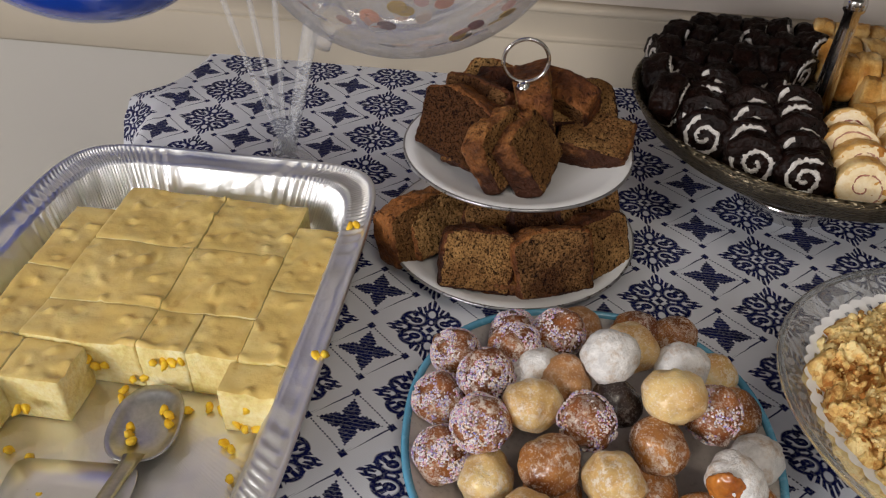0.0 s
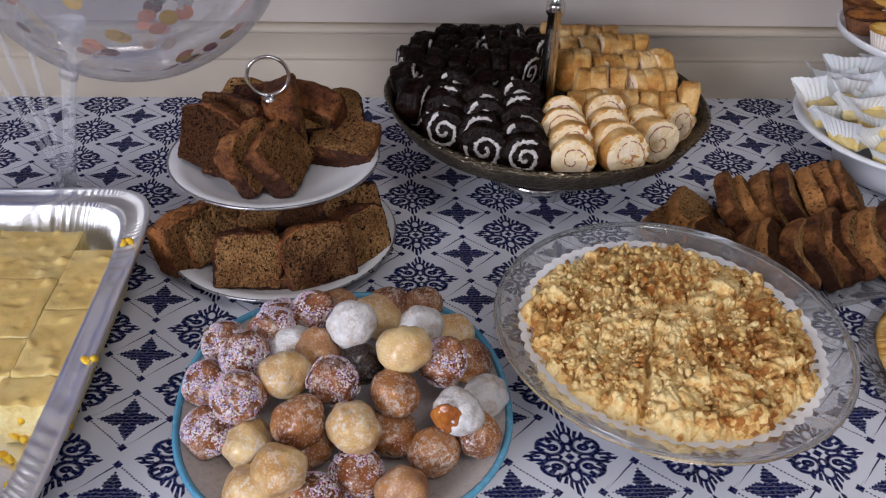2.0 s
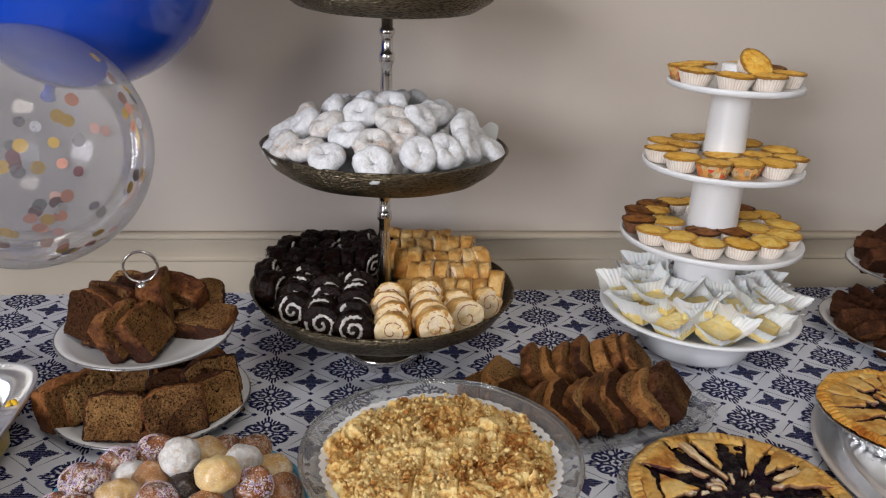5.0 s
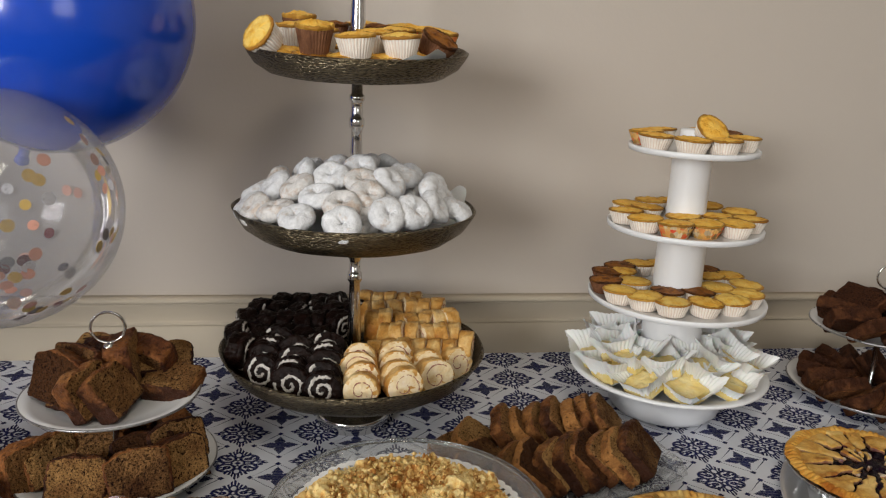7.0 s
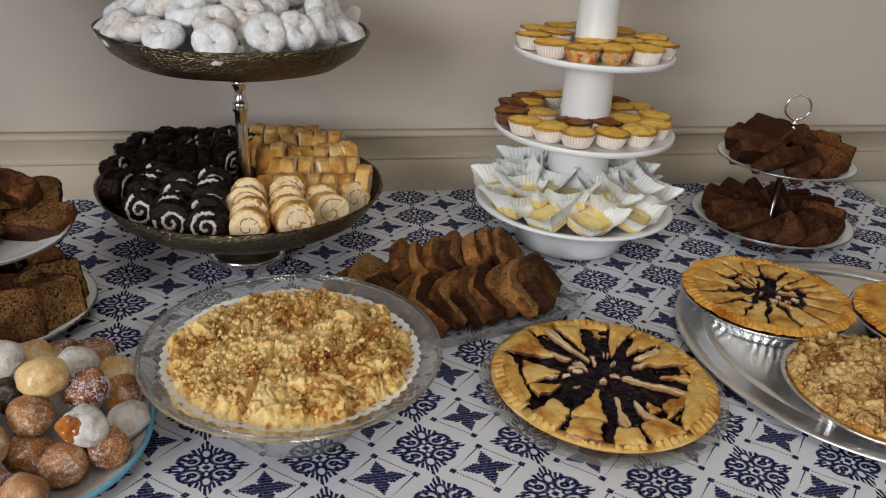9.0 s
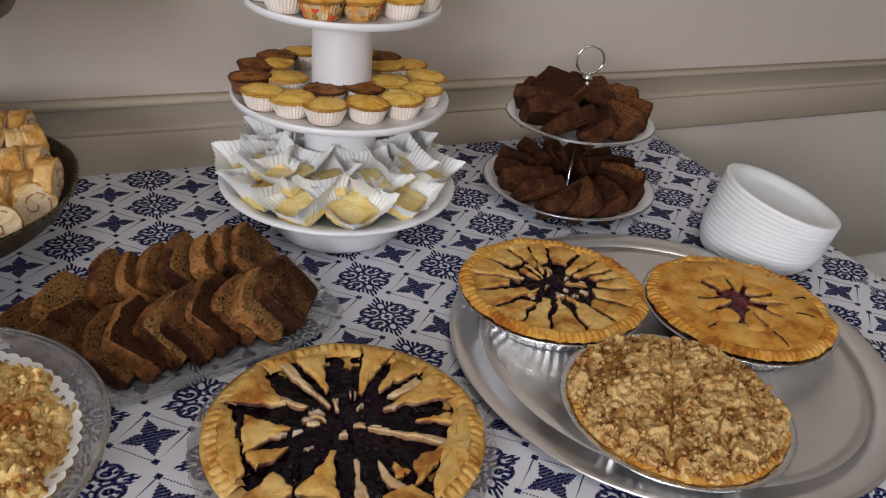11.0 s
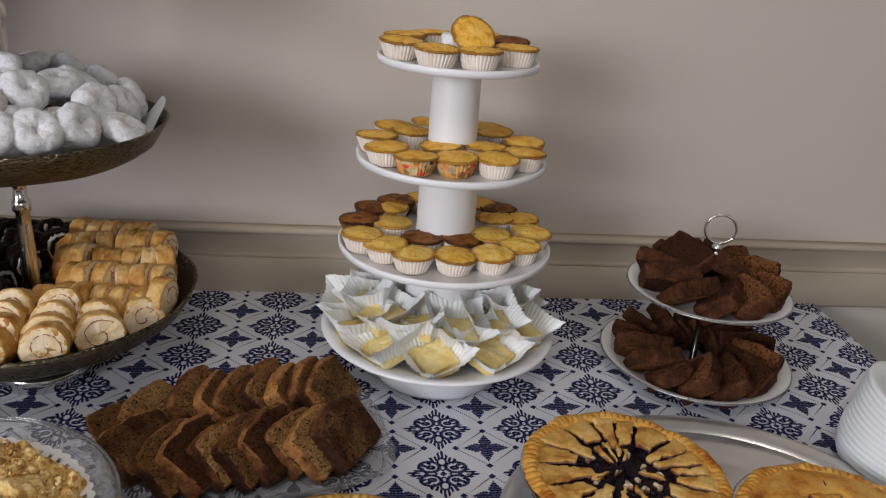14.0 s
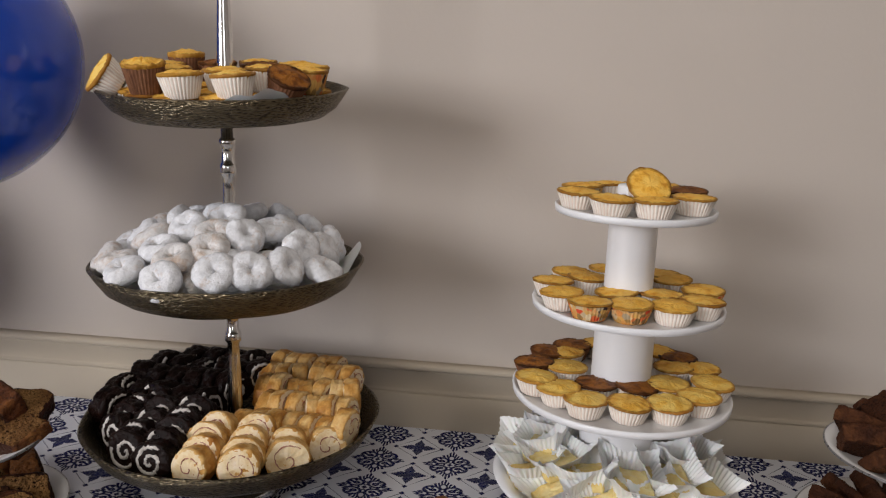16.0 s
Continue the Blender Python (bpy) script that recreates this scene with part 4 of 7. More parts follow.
def pie_pan(parent, r, h):
    """A thin fluted foil pan; r at the rim."""
    def flute(a, i, rr, z):
        return (rr * (1 + (0.011 * math.sin(54 * a) if 2 <= i <= 4 else 0)), z)
    prof = [(0, 0.0), (r * 0.74, 0.0), (r * 0.765, 0.002), (r * 0.83, h * 0.5), (r * 0.91, h - 0.004), (r * 0.97, h - 0.0012), (r, h), (r + 0.0012, h + 0.0012), (r - 0.001, h + 0.002), (r * 0.90, h - 0.001), (r * 0.74, 0.0022), (0, 0.002)]
    return part("foil_pan", lathe(prof, 324, flute), PIE_FOIL, parent, "fluted foil pie pan")


def crimped_rim(parent, r, z, material, width=0.019, height=0.009, gaps=()):
    """The raised edge of a pie crust, pressed with a fork; gaps are arcs (from, to) that are missing."""
    bm = bmesh.new()
    count, around = 690, 12
    rings = []
    for k in range(count + 1):
        a = 2 * math.pi * k / count
        press = max(0.0, math.sin(a * 86 + 1.3 * math.sin(3 * a))) ** 1.5
        lump = noise.noise((math.cos(a) * 5, math.sin(a) * 5, r * 40))
        ring = []
        for j in range(around):
            t = j / (around - 1)
            rr = r + (0.0026 * lump + 0.0012 * noise.noise((math.cos(a) * 22, math.sin(a) * 22, r * 50))) * (1 - t) - width * t
            zz = z + height * (math.sin(math.pi * (0.12 + 0.76 * t)) ** 0.8) * (1 + 0.18 * lump) - 0.0030 * press * math.sin(math.pi * min(t * 1.35, 1)) + 0.0019 * noise.noise((rr * math.cos(a) * 140, rr * math.sin(a) * 140, r * 90))
            ring.append(bm.verts.new((rr * math.cos(a), rr * math.sin(a), zz)))
        rings.append(ring)
    for k in range(count):
        mid = math.degrees(2 * math.pi * (k + 0.5) / count)
        if any(lo <= mid <= hi for lo, hi in gaps):
            continue
        for j in range(around - 1):
            bm.faces.new((rings[k][j], rings[k + 1][j], rings[k + 1][j + 1], rings[k][j + 1]))
    bmesh.ops.remove_doubles(bm, verts=bm.verts, dist=1e-5)
    bmesh.ops.recalc_face_normals(bm, faces=bm.faces)
    return part("crimped_edge", bm, material, parent, "golden fork-pressed crust edge")


def crust_shard(parent, a0, a1, r0, r1, z, material, tilt=0.0, seed=0, pinch=0.35, loose=1.0):
    """A broken wedge of top crust between two angles and two radii."""
    rnd = random.Random(seed)
    steps = 7
    outline = []
    for k in range(steps + 1):
        t = k / steps
        outline.append((a0 + (a1 - a0) * t, r1 + loose * rnd.uniform(-0.0018, 0.0018)))
    half = 0.5 * (a1 - a0)
    for k in range(1, 5):
        t = k / 4
        outline.append((a1 - half * pinch * t + loose * rnd.uniform(-1.2, 1.2), r1 + (r0 - r1) * t + loose * rnd.uniform(-0.0015, 0.0015)))
    for k in range(4, 0, -1):
        t = k / 4
        outline.append((a0 + half * pinch * t + loose * rnd.uniform(-1.2, 1.2), r1 + (r0 - r1) * (t * (0.82 + 0.3 * rnd.random()) if k == 4 else t) + rnd.uniform(-0.0015, 0.0015)))
    coarse = [Vector((r * math.cos(radians(a)), r * math.sin(radians(a)), 0)) for a, r in outline]
    pts = []
    for p, q in zip(coarse, coarse[1:] + coarse[:1]):
        cuts = max(1, int((q - p).length / 0.0022))
        for k in range(cuts):
            at = p.lerp(q, k / cuts)
            jag = 0.0020 * noise.noise_vector(at * 230) + 0.0030 * noise.noise_vector(at * 85)
            pts.append(at + Vector((jag.x, jag.y, 0)))
    mid = sum(pts, Vector()) / len(pts)
    rings = []
    for scale, up in ((0.985, -0.0042), (1.0, -0.0012), (1.0, 0.0004), (0.975, 0.0009), (0.92, 0.0013), (0.84, 0.0017), (0.74, 0.0020), (0.62, 0.0022), (0.48, 0.0023), (0.32, 0.0024), (0.15, 0.0024)):
        rings.append([mid + (p - mid) * scale + Vector((0, 0, z + up)) for p in pts])
    bm = loft(rings)
    for v in bm.verts:
        v.co.z += 0.0022 * noise.noise(v.co * 42 + Vector((seed, 0, 0))) + 0.0006 * noise.noise(v.co * 150 + Vector((0, 0, seed))) + 0.00025 * noise.noise(v.co * 420)
    if tilt:
        way = Vector((-mid.y, mid.x, 0)).normalized()
        bmesh.ops.rotate(bm, verts=bm.verts, cent=mid + Vector((0, 0, z)), matrix=Matrix.Rotation(radians(tilt), 3, way))
    count = len(pts)
    bm.faces.ensure_lookup_table()
    for f in bm.faces:
        f.material_index = 1 if f.index < count * 2 else 0
    ob = part("crust_piece", bm, material, parent)
    ob.data.materials.append(STAINED)
    return ob


def filling(parent, r, z, material, label, dome=0.003):
    prof = [(r * k / 64, z + dome * (1 - (k / 64) ** 2)) for k in range(65)]
    bm = lathe(prof, 260)
    for v in bm.verts:
        p = Vector((v.co.x, v.co.y, 0.0))
        near = noise.voronoi(p * 105 + Vector((r * 31, 0, 0)))[0][0]
        v.co.z += 0.0042 * (math.sqrt(max(0.0, 1 - (near / 0.75) ** 2)) - 0.6) + 0.003 * noise.noise(p * 45) + 0.0008 * noise.noise(p * 320)
    return part("filling", bm, material, parent, label)


def crumb_cover(name, r, z, dome, count, sizes, seed, hole=None):
    """Crumbs heaped over a disc, each a small broken lump."""
    rnd = random.Random(seed)
    base = bmesh.new()
    bmesh.ops.create_icosphere(base, subdivisions=1, radius=1)
    shape = [v.co.copy() for v in base.verts]
    faces = [[v.index for v in f.verts] for f in base.faces]
    base.free()
    verts, polys = [], []
    for _ in range(count):
        a, d = rnd.uniform(0, 2 * math.pi), r * math.sqrt(rnd.random())
        x, y = d * math.cos(a), d * math.sin(a)
        if hole and hole(x, y):
            continue
        big = rnd.random() ** 3.2
        s = sizes[0] + (sizes[1] - sizes[0]) * big
        patch = noise.noise((x * 26, y * 26, seed))
        top = z + dome * (1 - (d / r) ** 2.4) + 0.0045 * patch + rnd.uniform(-0.002, 0.002)
        rot = Euler((rnd.uniform(0, 6), rnd.uniform(0, 6), rnd.uniform(0, 6))).to_matrix()
        stretch = Vector((rnd.uniform(0.7, 1.5), rnd.uniform(0.6, 1.3), rnd.uniform(0.45, 0.9)))
        first = len(verts)
        for co in shape:
            p = rot @ Vector((co.x * stretch.x, co.y * stretch.y, co.z * stretch.z)) * s * rnd.uniform(0.82, 1.14)
            verts.append((x + p.x, y + p.y, top + p.z))
        polys += [[first + i for i in f] for f in faces]
    me = bpy.data.meshes.new(name)
    me.from_pydata(verts, [], polys)
    me.shade_smooth()
    return me


def crumble_sheet(r, z, dome, lump, fine, seed, cuts=None, ragged=0.05, skirt=0.02):
    """A disc of rubbed crumbs baked into one lumpy sheet, torn at its edge and cracked along cuts."""
    bm = bmesh.new()
    rings, around = int(r / 0.0011), int(2 * math.pi * r / 0.0015)
    rows = []
    shift = Vector((seed * 2.3, seed * 1.1, 0))
    for i in range(rings + 1):
        t = i / rings
        row = []
        for k in range(around):
            a = 2 * math.pi * k / around
            edge = r * (1 + ragged * noise.noise((math.cos(a) * 3, math.sin(a) * 3, seed)) + 0.5 * ragged * noise.noise((math.cos(a) * 12, math.sin(a) * 12, seed)))
            d = edge * max(t, 0.004)
            p = Vector((d * math.cos(a), d * math.sin(a), 0))
            warp = p + 0.0016 * noise.noise_vector(p * 160 + shift)
            slab = noise.voronoi(warp * 42 + shift)
            lean = noise.noise_vector(slab[1][0] * 7.3) * 0.75
            high = 0.0
            for scale, size in ((95, lump), (175, fine), (360, fine * 0.6)):
                near = noise.voronoi(warp * scale + shift)[0][0]
                high += size * math.sqrt(max(0.0, 1 - (near / 0.78) ** 2)) - 0.5 * size
            high += 0.0040 * noise.noise(p * 30 + shift) + 0.0060 * noise.noise(slab[1][0] * 9.0) + (warp + shift / 42 - slab[1][0] / 42).dot(lean)
            if t > 0.25:
                high -= 0.0080 * min(1.0, (1.04 - t) * 6) * max(0.0, 1 - (slab[0][1] - slab[0][0]) / 0.08)
            top = z + dome * (1 - t ** 2.4) + high
            if t > 0.9:
                top -= (z * 0.75 + dome * 0.3) * ((t - 0.9) / 0.1) ** 2
            if cuts:
                top -= cuts(p.x, p.y)
            row.append(bm.verts.new((p.x, p.y, max(top, 0.0012))))
        rows.append(row)
    last = [bm.verts.new((v.co.x * 0.99, v.co.y * 0.99, 0.0)) for v in rows[-1]]
    rows.append(last)
    for lo, hi in zip(rows, rows[1:]):
        for k in range(around):
            j = (k + 1) % around
            bm.faces.new((lo[k], lo[j], hi[j], hi[k]))
    bm.faces.new(rows[0])
    bmesh.ops.recalc_face_normals(bm, faces=bm.faces)
    return bm


def crumb_part(me, material, parent, label):
    me.materials.append(material)
    ob = new("crumb_scatter", me)
    ob.parent = parent
    return tagged(ob, label, kind="stuff")


# crumble tart on a doily on a pressed-glass plate
gp = thing("glass_cake_plate", "round pressed-glass cake plate on a low foot", "plate", m=pose(0.0507, -0.559, CLOTH_Z))
part("dish", lathe([(0, 0.048), (0.03, 0.048), (0.042, 0.028), (0.056, 0.003), (0.060, 0.0), (0.064, 0.0015), (0.052, 0.028), (0.044, 0.050), (0.088, 0.058), (0.125, 0.072), (0.1380, 0.080), (0.1390, 0.0815), (0.1375, 0.083), (0.124, 0.0755), (0.088, 0.0615), (0.044, 0.0545), (0, 0.054)], 128, lambda a, i, r, z: (r * (1 + (0.004 * math.sin(48 * a) if i in (9, 10, 11, 12) else 0)), z)), GLASS, gp)
part("rim_bead", lathe([(0.1362 + 0.0026 * math.cos(math.pi * k / 5), 0.0822 + 0.0026 * math.sin(math.pi * k / 5)) for k in range(10)], 160, close=True), RIM_GLASS, gp, "rounded glass rim")
GP_Z = CLOTH_Z + 0.0625


def doily(r, holes=60):
    """A paper lace disc with a scalloped edge and rows of holes."""
    bm = bmesh.new()
    around, radii = holes * 8, [0.0, 0.5, 0.70, 0.735, 0.77, 0.80, 0.83, 0.865, 0.895, 0.93, 0.965, 1.0]
    rings = []
    for i, t in enumerate(radii):
        ring = []
        for k in range(around):
            a = 2 * math.pi * k / around
            edge = 1 + (0.022 * abs(math.sin(a * holes / 2)) if i == len(radii) - 1 else 0)
            lift = 0.0155 * max(0.0, r * t - 0.086) / 0.037 + 0.0006 * math.sin(9 * a)
            ring.append(bm.verts.new((r * t * edge * math.cos(a), r * t * edge * math.sin(a), lift)))
        rings.append(ring)
    for i, (lo, hi) in enumerate(zip(rings, rings[1:])):
        for k in range(around):
            j = (k + 1) % around
            slot = k % 8
            if (i == 3 and slot in (1, 2, 3)) or (i == 5 and slot in (4, 5, 6)) or (i == 7 and slot in (0, 1, 2)) or (i == 9 and slot in (4, 5, 6)):
                continue
            bm.faces.new((lo[k], lo[j], hi[j], hi[k]))
    bmesh.ops.remove_doubles(bm, verts=bm.verts, dist=1e-5)
    bmesh.ops.recalc_face_normals(bm, faces=bm.faces)
    return bm


lace = thing("paper_doily", "round white paper lace doily under the tart", "doily", m=pose(0.0507, -0.559, GP_Z))
part("lace", doily(0.1168), LACE, lace)
tart = thing("crumble_tart", "golden apple crumble tart cut into broken pieces", "tart", m=pose(0.0507, -0.559, GP_Z + 0.0012))


def tart_cut(x, y):
    """How deep the cracks are where the tart has been cut and broken."""
    deep = 0.0
    wob = 0.006 * noise.noise((x * 35, y * 35, 2.0)) + 0.003 * noise.noise((x * 110, y * 110, 5.0))
    for ang, shift, wide, lo, hi in ((12, -0.004, 0.0026, -0.02, 0.12), (68, 0.010, 0.0022, -0.12, 0.03), (-38, 0.018, 0.0030, -0.03, 0.12), (128, -0.016, 0.0020, -0.12, 0.12), (-12, 0.052, 0.0030, -0.05, 0.12), (30, 0.045, 0.0024, -0.1, 0.06)):
        c, s = math.cos(radians(ang)), math.sin(radians(ang))
        along, d = x * c + y * s, x * s - y * c + shift + wob
        if lo < along < hi:
            deep = max(deep, 0.0075 * max(0.0, 1 - (abs(d) / (wide * (1.2 + noise.noise((x * 50, y * 50, ang))))) ** 2))
    return deep


part("pastry", lathe([(0, 0.0), (0.100, 0.0), (0.106, 0.003), (0.104, 0.007), (0.09, 0.010), (0, 0.010)], 120, lambda a, i, rr, z: (rr * (1 + 0.03 * noise.noise((math.cos(a) * 3, math.sin(a) * 3, 4.0))), z)), CRUST, tart, "pale golden pastry base")
bm = crumble_sheet(0.1135, 0.0155, 0.0070, 0.0026, 0.0030, 5, tart_cut, 0.09)
tagged(part("crumb_topping", bm, CRUMBS, tart), "toasted golden crumble", kind="stuff")
crumb_part(crumb_cover("crumbs", 0.104, 0.0170, 0.0075, 2200, (0.0008, 0.0040), 5, lambda x, y: tart_cut(x, y) > 0.003), CRUMBS, tart, "loose toasted crumbs")

# blueberry pie on a small glass plate
bp = thing("glass_plate", "small clear glass plate under a blueberry pie", "plate", m=pose(0.364, -0.575, CLOTH_Z))
part("dish", lathe(plate_profile(0.127, 0.016, 0.006, 0.8), 128, lambda a, i, r, z: (r * (1 + (0.006 * math.sin(40 * a) if 3 <= i <= 7 else 0)), z)), GLASS, bp)
pie = thing("blueberry_pie", "blueberry pie with its top crust broken into wedges", "pie", "pies", m=pose(0.3632, -0.5765, CLOTH_Z + 0.0125))
part("base_crust", lathe([(0, 0), (0.098, 0.0), (0.106, 0.004), (0.113, 0.010), (0.1165, 0.0135), (0.112, 0.0145), (0.10, 0.010), (0, 0.006)], 96), CRUST, pie, "pale lower crust")
filling(pie, 0.103, 0.0105, BERRY, "glossy dark blueberry filling", 0.004)
crimped_rim(pie, 0.1145, 0.0105, CRUST, 0.019, 0.0075, ((202, 207), (223, 229), (245, 252), (267, 271), (291, 295), (117, 121), (59, 64), (25, 28), (100, 103), (146, 150)))
# wedges still joined to the edge, then the loose ones nearer the middle
EDGE_PIECES = [(207, 224, 0.078, 0.108, 4), (228, 246, 0.080, 0.110, -3), (252, 268, 0.090, 0.110, 3), (270, 292, 0.082, 0.108, 4), (120, 146, 0.056, 0.104, -3), (48, 64, 0.042, 0.104, -4), (30, 46, 0.054, 0.102, 4), (2, 24, 0.046, 0.104, 3), (84, 101, 0.044, 0.094, -5), (150, 200, 0.092, 0.104, 0), (293, 356, 0.094, 0.104, 0)]
for i, (a0, a1, r0, r1, tilt) in enumerate(EDGE_PIECES):
    crust_shard(pie, a0, a1, r0, r1, 0.0180, CRUST, tilt, i + 1, 0.75 if r0 < 0.075 else 0.15)
LOOSE = [(153, 183, 0.046, 0.084, 4), (184, 198, 0.050, 0.084, -5), (224, 249, 0.034, 0.080, 6), (290, 326, 0.066, 0.084, -4), (344, 352, 0.056, 0.090, 3), (286, 296, 0.056, 0.072, 8)]
for i, (a0, a1, r0, r1, tilt) in enumerate(LOOSE):
    crust_shard(pie, a0, a1, r0, r1, 0.0178, CRUST, tilt, i + 30, 0.8)
# pale sticks of broken pastry lying on the filling
for i, (a0, a1, r0, r1) in enumerate([(105, 109, 0.024, 0.098), (326, 331, 0.018, 0.084), (280, 285, 0.050, 0.084), (258, 264, 0.040, 0.084), (128, 134, 0.040, 0.066), (20, 26, 0.050, 0.088)]):
    crust_shard(pie, a0, a1, r0, r1, 0.0176, PASTRY_PALE, 2, i + 80, 0.2, 0.6)
rnd = random.Random(12)
for i in range(18):
    a, r = rnd.uniform(0, 360), rnd.uniform(0.004, 0.050)
    w = rnd.uniform(0.0014, 0.0046)
    crust_shard(pie, a, a + math.degrees(w / max(r, 0.006)), r, r + w * rnd.uniform(2, 5), 0.0168, PASTRY_PALE if i % 2 else PASTRY_WHITE, rnd.uniform(-14, 14), i + 60, 0.3)

# the round tray with three pies
tray = thing("serving_tray", "large round brushed aluminium serving tray", "tray", m=pose(0.7288, -0.5418, CLOTH_Z))
part("dish", lathe([(0, 0.0), (0.158, 0.0), (0.167, 0.001), (0.188, 0.0075), (0.200, 0.0089), (0.200, 0.0105), (0.187, 0.009), (0.166, 0.0026), (0.158, 0.0018), (0, 0.0015)], 160), BRUSHED, tray, "flat tray bottom with a sloping side")
part("rim", lathe([(0.200, 0.0089), (0.226, 0.0105), (0.2307, 0.010), (0.2317, 0.0112), (0.2302, 0.0125), (0.226, 0.0122), (0.200, 0.0105)], 160, close=True), BRUSHED, tray, "broad flat rim with a rolled edge")
PIE_Z = CLOTH_Z + 0.0019


def pan_pie(name, label, x, y, r, h=0.026, lean=(0, 0)):
    ob = thing(name, label, "pie", "pies", m=pose(x, y, PIE_Z, lean[0], lean[1], 0))
    pie_pan(ob, r, h)
    return ob


pie2 = pan_pie("blueberry_pie", "golden blueberry pie in a foil pan with a starburst split", 0.6424, -0.4405, 0.1030, 0.026)
filling(pie2, 0.095, 0.027, BERRY, "dark blueberry filling", 0.003)
crimped_rim(pie2, 0.1030, 0.0275, CRUST_DEEP, 0.019, 0.0085)
rnd = random.Random(4)
a = 5.0
i = 0
while a < 363:
    wide = rnd.uniform(14, 27)
    crust_shard(pie2, a + 0.6, min(a + wide, 364) - 0.6, rnd.uniform(0.030, 0.058), 0.0915, 0.0325, CRUST, rnd.uniform(-3, 4), 100 + i, 0.30, 0.7)
    a += wide
    i += 1
for k in range(9):
    a = rnd.uniform(0, 360)
    crust_shard(pie2, a - 4, a + 5, rnd.uniform(0.014, 0.028), rnd.uniform(0.034, 0.050), 0.0315, CRUST, rnd.uniform(-8, 8), 140 + k, 0.5)

for k in range(16):
    a, r, w = rnd.uniform(0, 360), rnd.uniform(0.004, 0.034), rnd.uniform(0.002, 0.005)
    crust_shard(pie2, a, a + math.degrees(w / max(r, 0.006)), r, r + w * rnd.uniform(1, 2.6), 0.0318, PASTRY_WHITE, rnd.uniform(-20, 20), 170 + k, 0.5)

pie3 = pan_pie("berry_pie", "deep golden berry pie in a foil pan with a cracked middle", 0.8285, -0.5300, 0.1040, 0.026)
filling(pie3, 0.095, 0.0275, CHERRY, "dark red berry filling", 0.003)
crimped_rim(pie3, 0.1012, 0.0275, CRUST_DEEP, 0.018, 0.008)
lid = lathe([(0.047, 0.0300), (0.0475, 0.0345), (0.050, 0.0362), (0.060, 0.0366), (0.072, 0.0362), (0.082, 0.0352), (0.089, 0.0338), (0.0935, 0.0322), (0.094, 0.0290)], 220, lambda a, i, r, z: (r * (1 + (0.17 * noise.noise((math.cos(a) * 2.6, math.sin(a) * 2.6, 7.0)) + 0.07 * noise.noise((math.cos(a) * 9, math.sin(a) * 9, 3.0))) * max(0.0, 1 - i / 4)), z + 0.0016 * noise.noise((r * math.cos(a) * 38, r * math.sin(a) * 38, 2.0))))
part("top_crust", lid, CRUST_DEEP, pie3, "smooth golden lid")
rnd = random.Random(9)
a, i = 0.0, 0
while a < 352:
    wide = rnd.uniform(26, 56)
    crust_shard(pie3, a + 1.5, min(a + wide, 360) - 1.5, rnd.uniform(0.012, 0.034), rnd.uniform(0.050, 0.066), 0.0352, CRUST_DEEP, rnd.uniform(-2, 5), 240 + i, 0.3, 1.0)
    a += wide
    i += 1
for k, (a, r0, r1) in enumerate([(24, 0.056, 0.082), (78, 0.058, 0.072), (205, 0.056, 0.078), (262, 0.055, 0.084), (318, 0.058, 0.078), (345, 0.066, 0.080)]):
    crust_shard(pie3, a, a + 1.3, r0, r1, 0.0352, BERRY, 0, 280 + k, 0.6, 0.4)

pie4 = pan_pie("crumble_pie", "crumble-topped apple pie in a foil pan", 0.6549, -0.6405, 0.1045, 0.026)
crimped_rim(pie4, 0.0985, 0.0262, CRUST_DEEP, 0.015, 0.005)
part("filling", lathe([(0, 0.034), (0.04, 0.034), (0.075, 0.0315), (0.095, 0.028), (0.096, 0.02)], 72), CRUST_DEEP, pie4, "browned pie filling")


def pie_cut(x, y):
    wob = 0.003 * noise.noise((x * 40, y * 40, 1.0))
    near = min(abs(x * 0.8 - y * 0.6 + 0.006 + wob), abs(x * 0.3 + y * 0.95 + 0.03 + wob))
    return 0.006 * max(0.0, 1 - (near / 0.002) ** 2)


bm = crumble_sheet(0.0975, 0.0085, 0.0040, 0.0030, 0.0030, 8, pie_cut, 0.05)
bmesh.ops.translate(bm, verts=bm.verts, vec=(0, 0, 0.0275))
tagged(part("crumb_topping", bm, CRUMBS_BROWN, pie4), "browned crumble topping", kind="stuff")
crumb_part(crumb_cover("crumbs", 0.096, 0.0345, 0.0045, 2400, (0.0008, 0.0036), 8, lambda x, y: pie_cut(x, y) > 0.002), CRUMBS_BROWN, pie4, "loose browned crumbs")

# stack of foam plates
stack = thing("plate_stack", "leaning stack of white foam plates on the table", "plates", m=pose(0.982, -0.398, CLOTH_Z, 0, 0, -28))
for k in range(15):
    t = k / 14
    shrink = 1 - 0.10 * max(0.0, 1 - k / 5) ** 2
    bm = lathe([(0, 0), (0.0500, 0), (0.058, 0.003), (0.064, 0.0070), (0.0745 * shrink, 0.0072), (0.0771 * shrink, 0.00722), (0.0772 * shrink, 0.0073), (0.0772 * shrink, 0.0136), (0.0771 * shrink, 0.0137), (0.072, 0.0138), (0.063, 0.0118), (0.057, 0.0062), (0.049, 0.0024), (0, 0.0022)], 72)
    bmesh.ops.transform(bm, verts=bm.verts, matrix=pose(0.012 * t, 0, 0.0046 * k + 0.009 * t, 0, 15 * t, 0))
    part("foam_plate", bm, FOAM, stack)
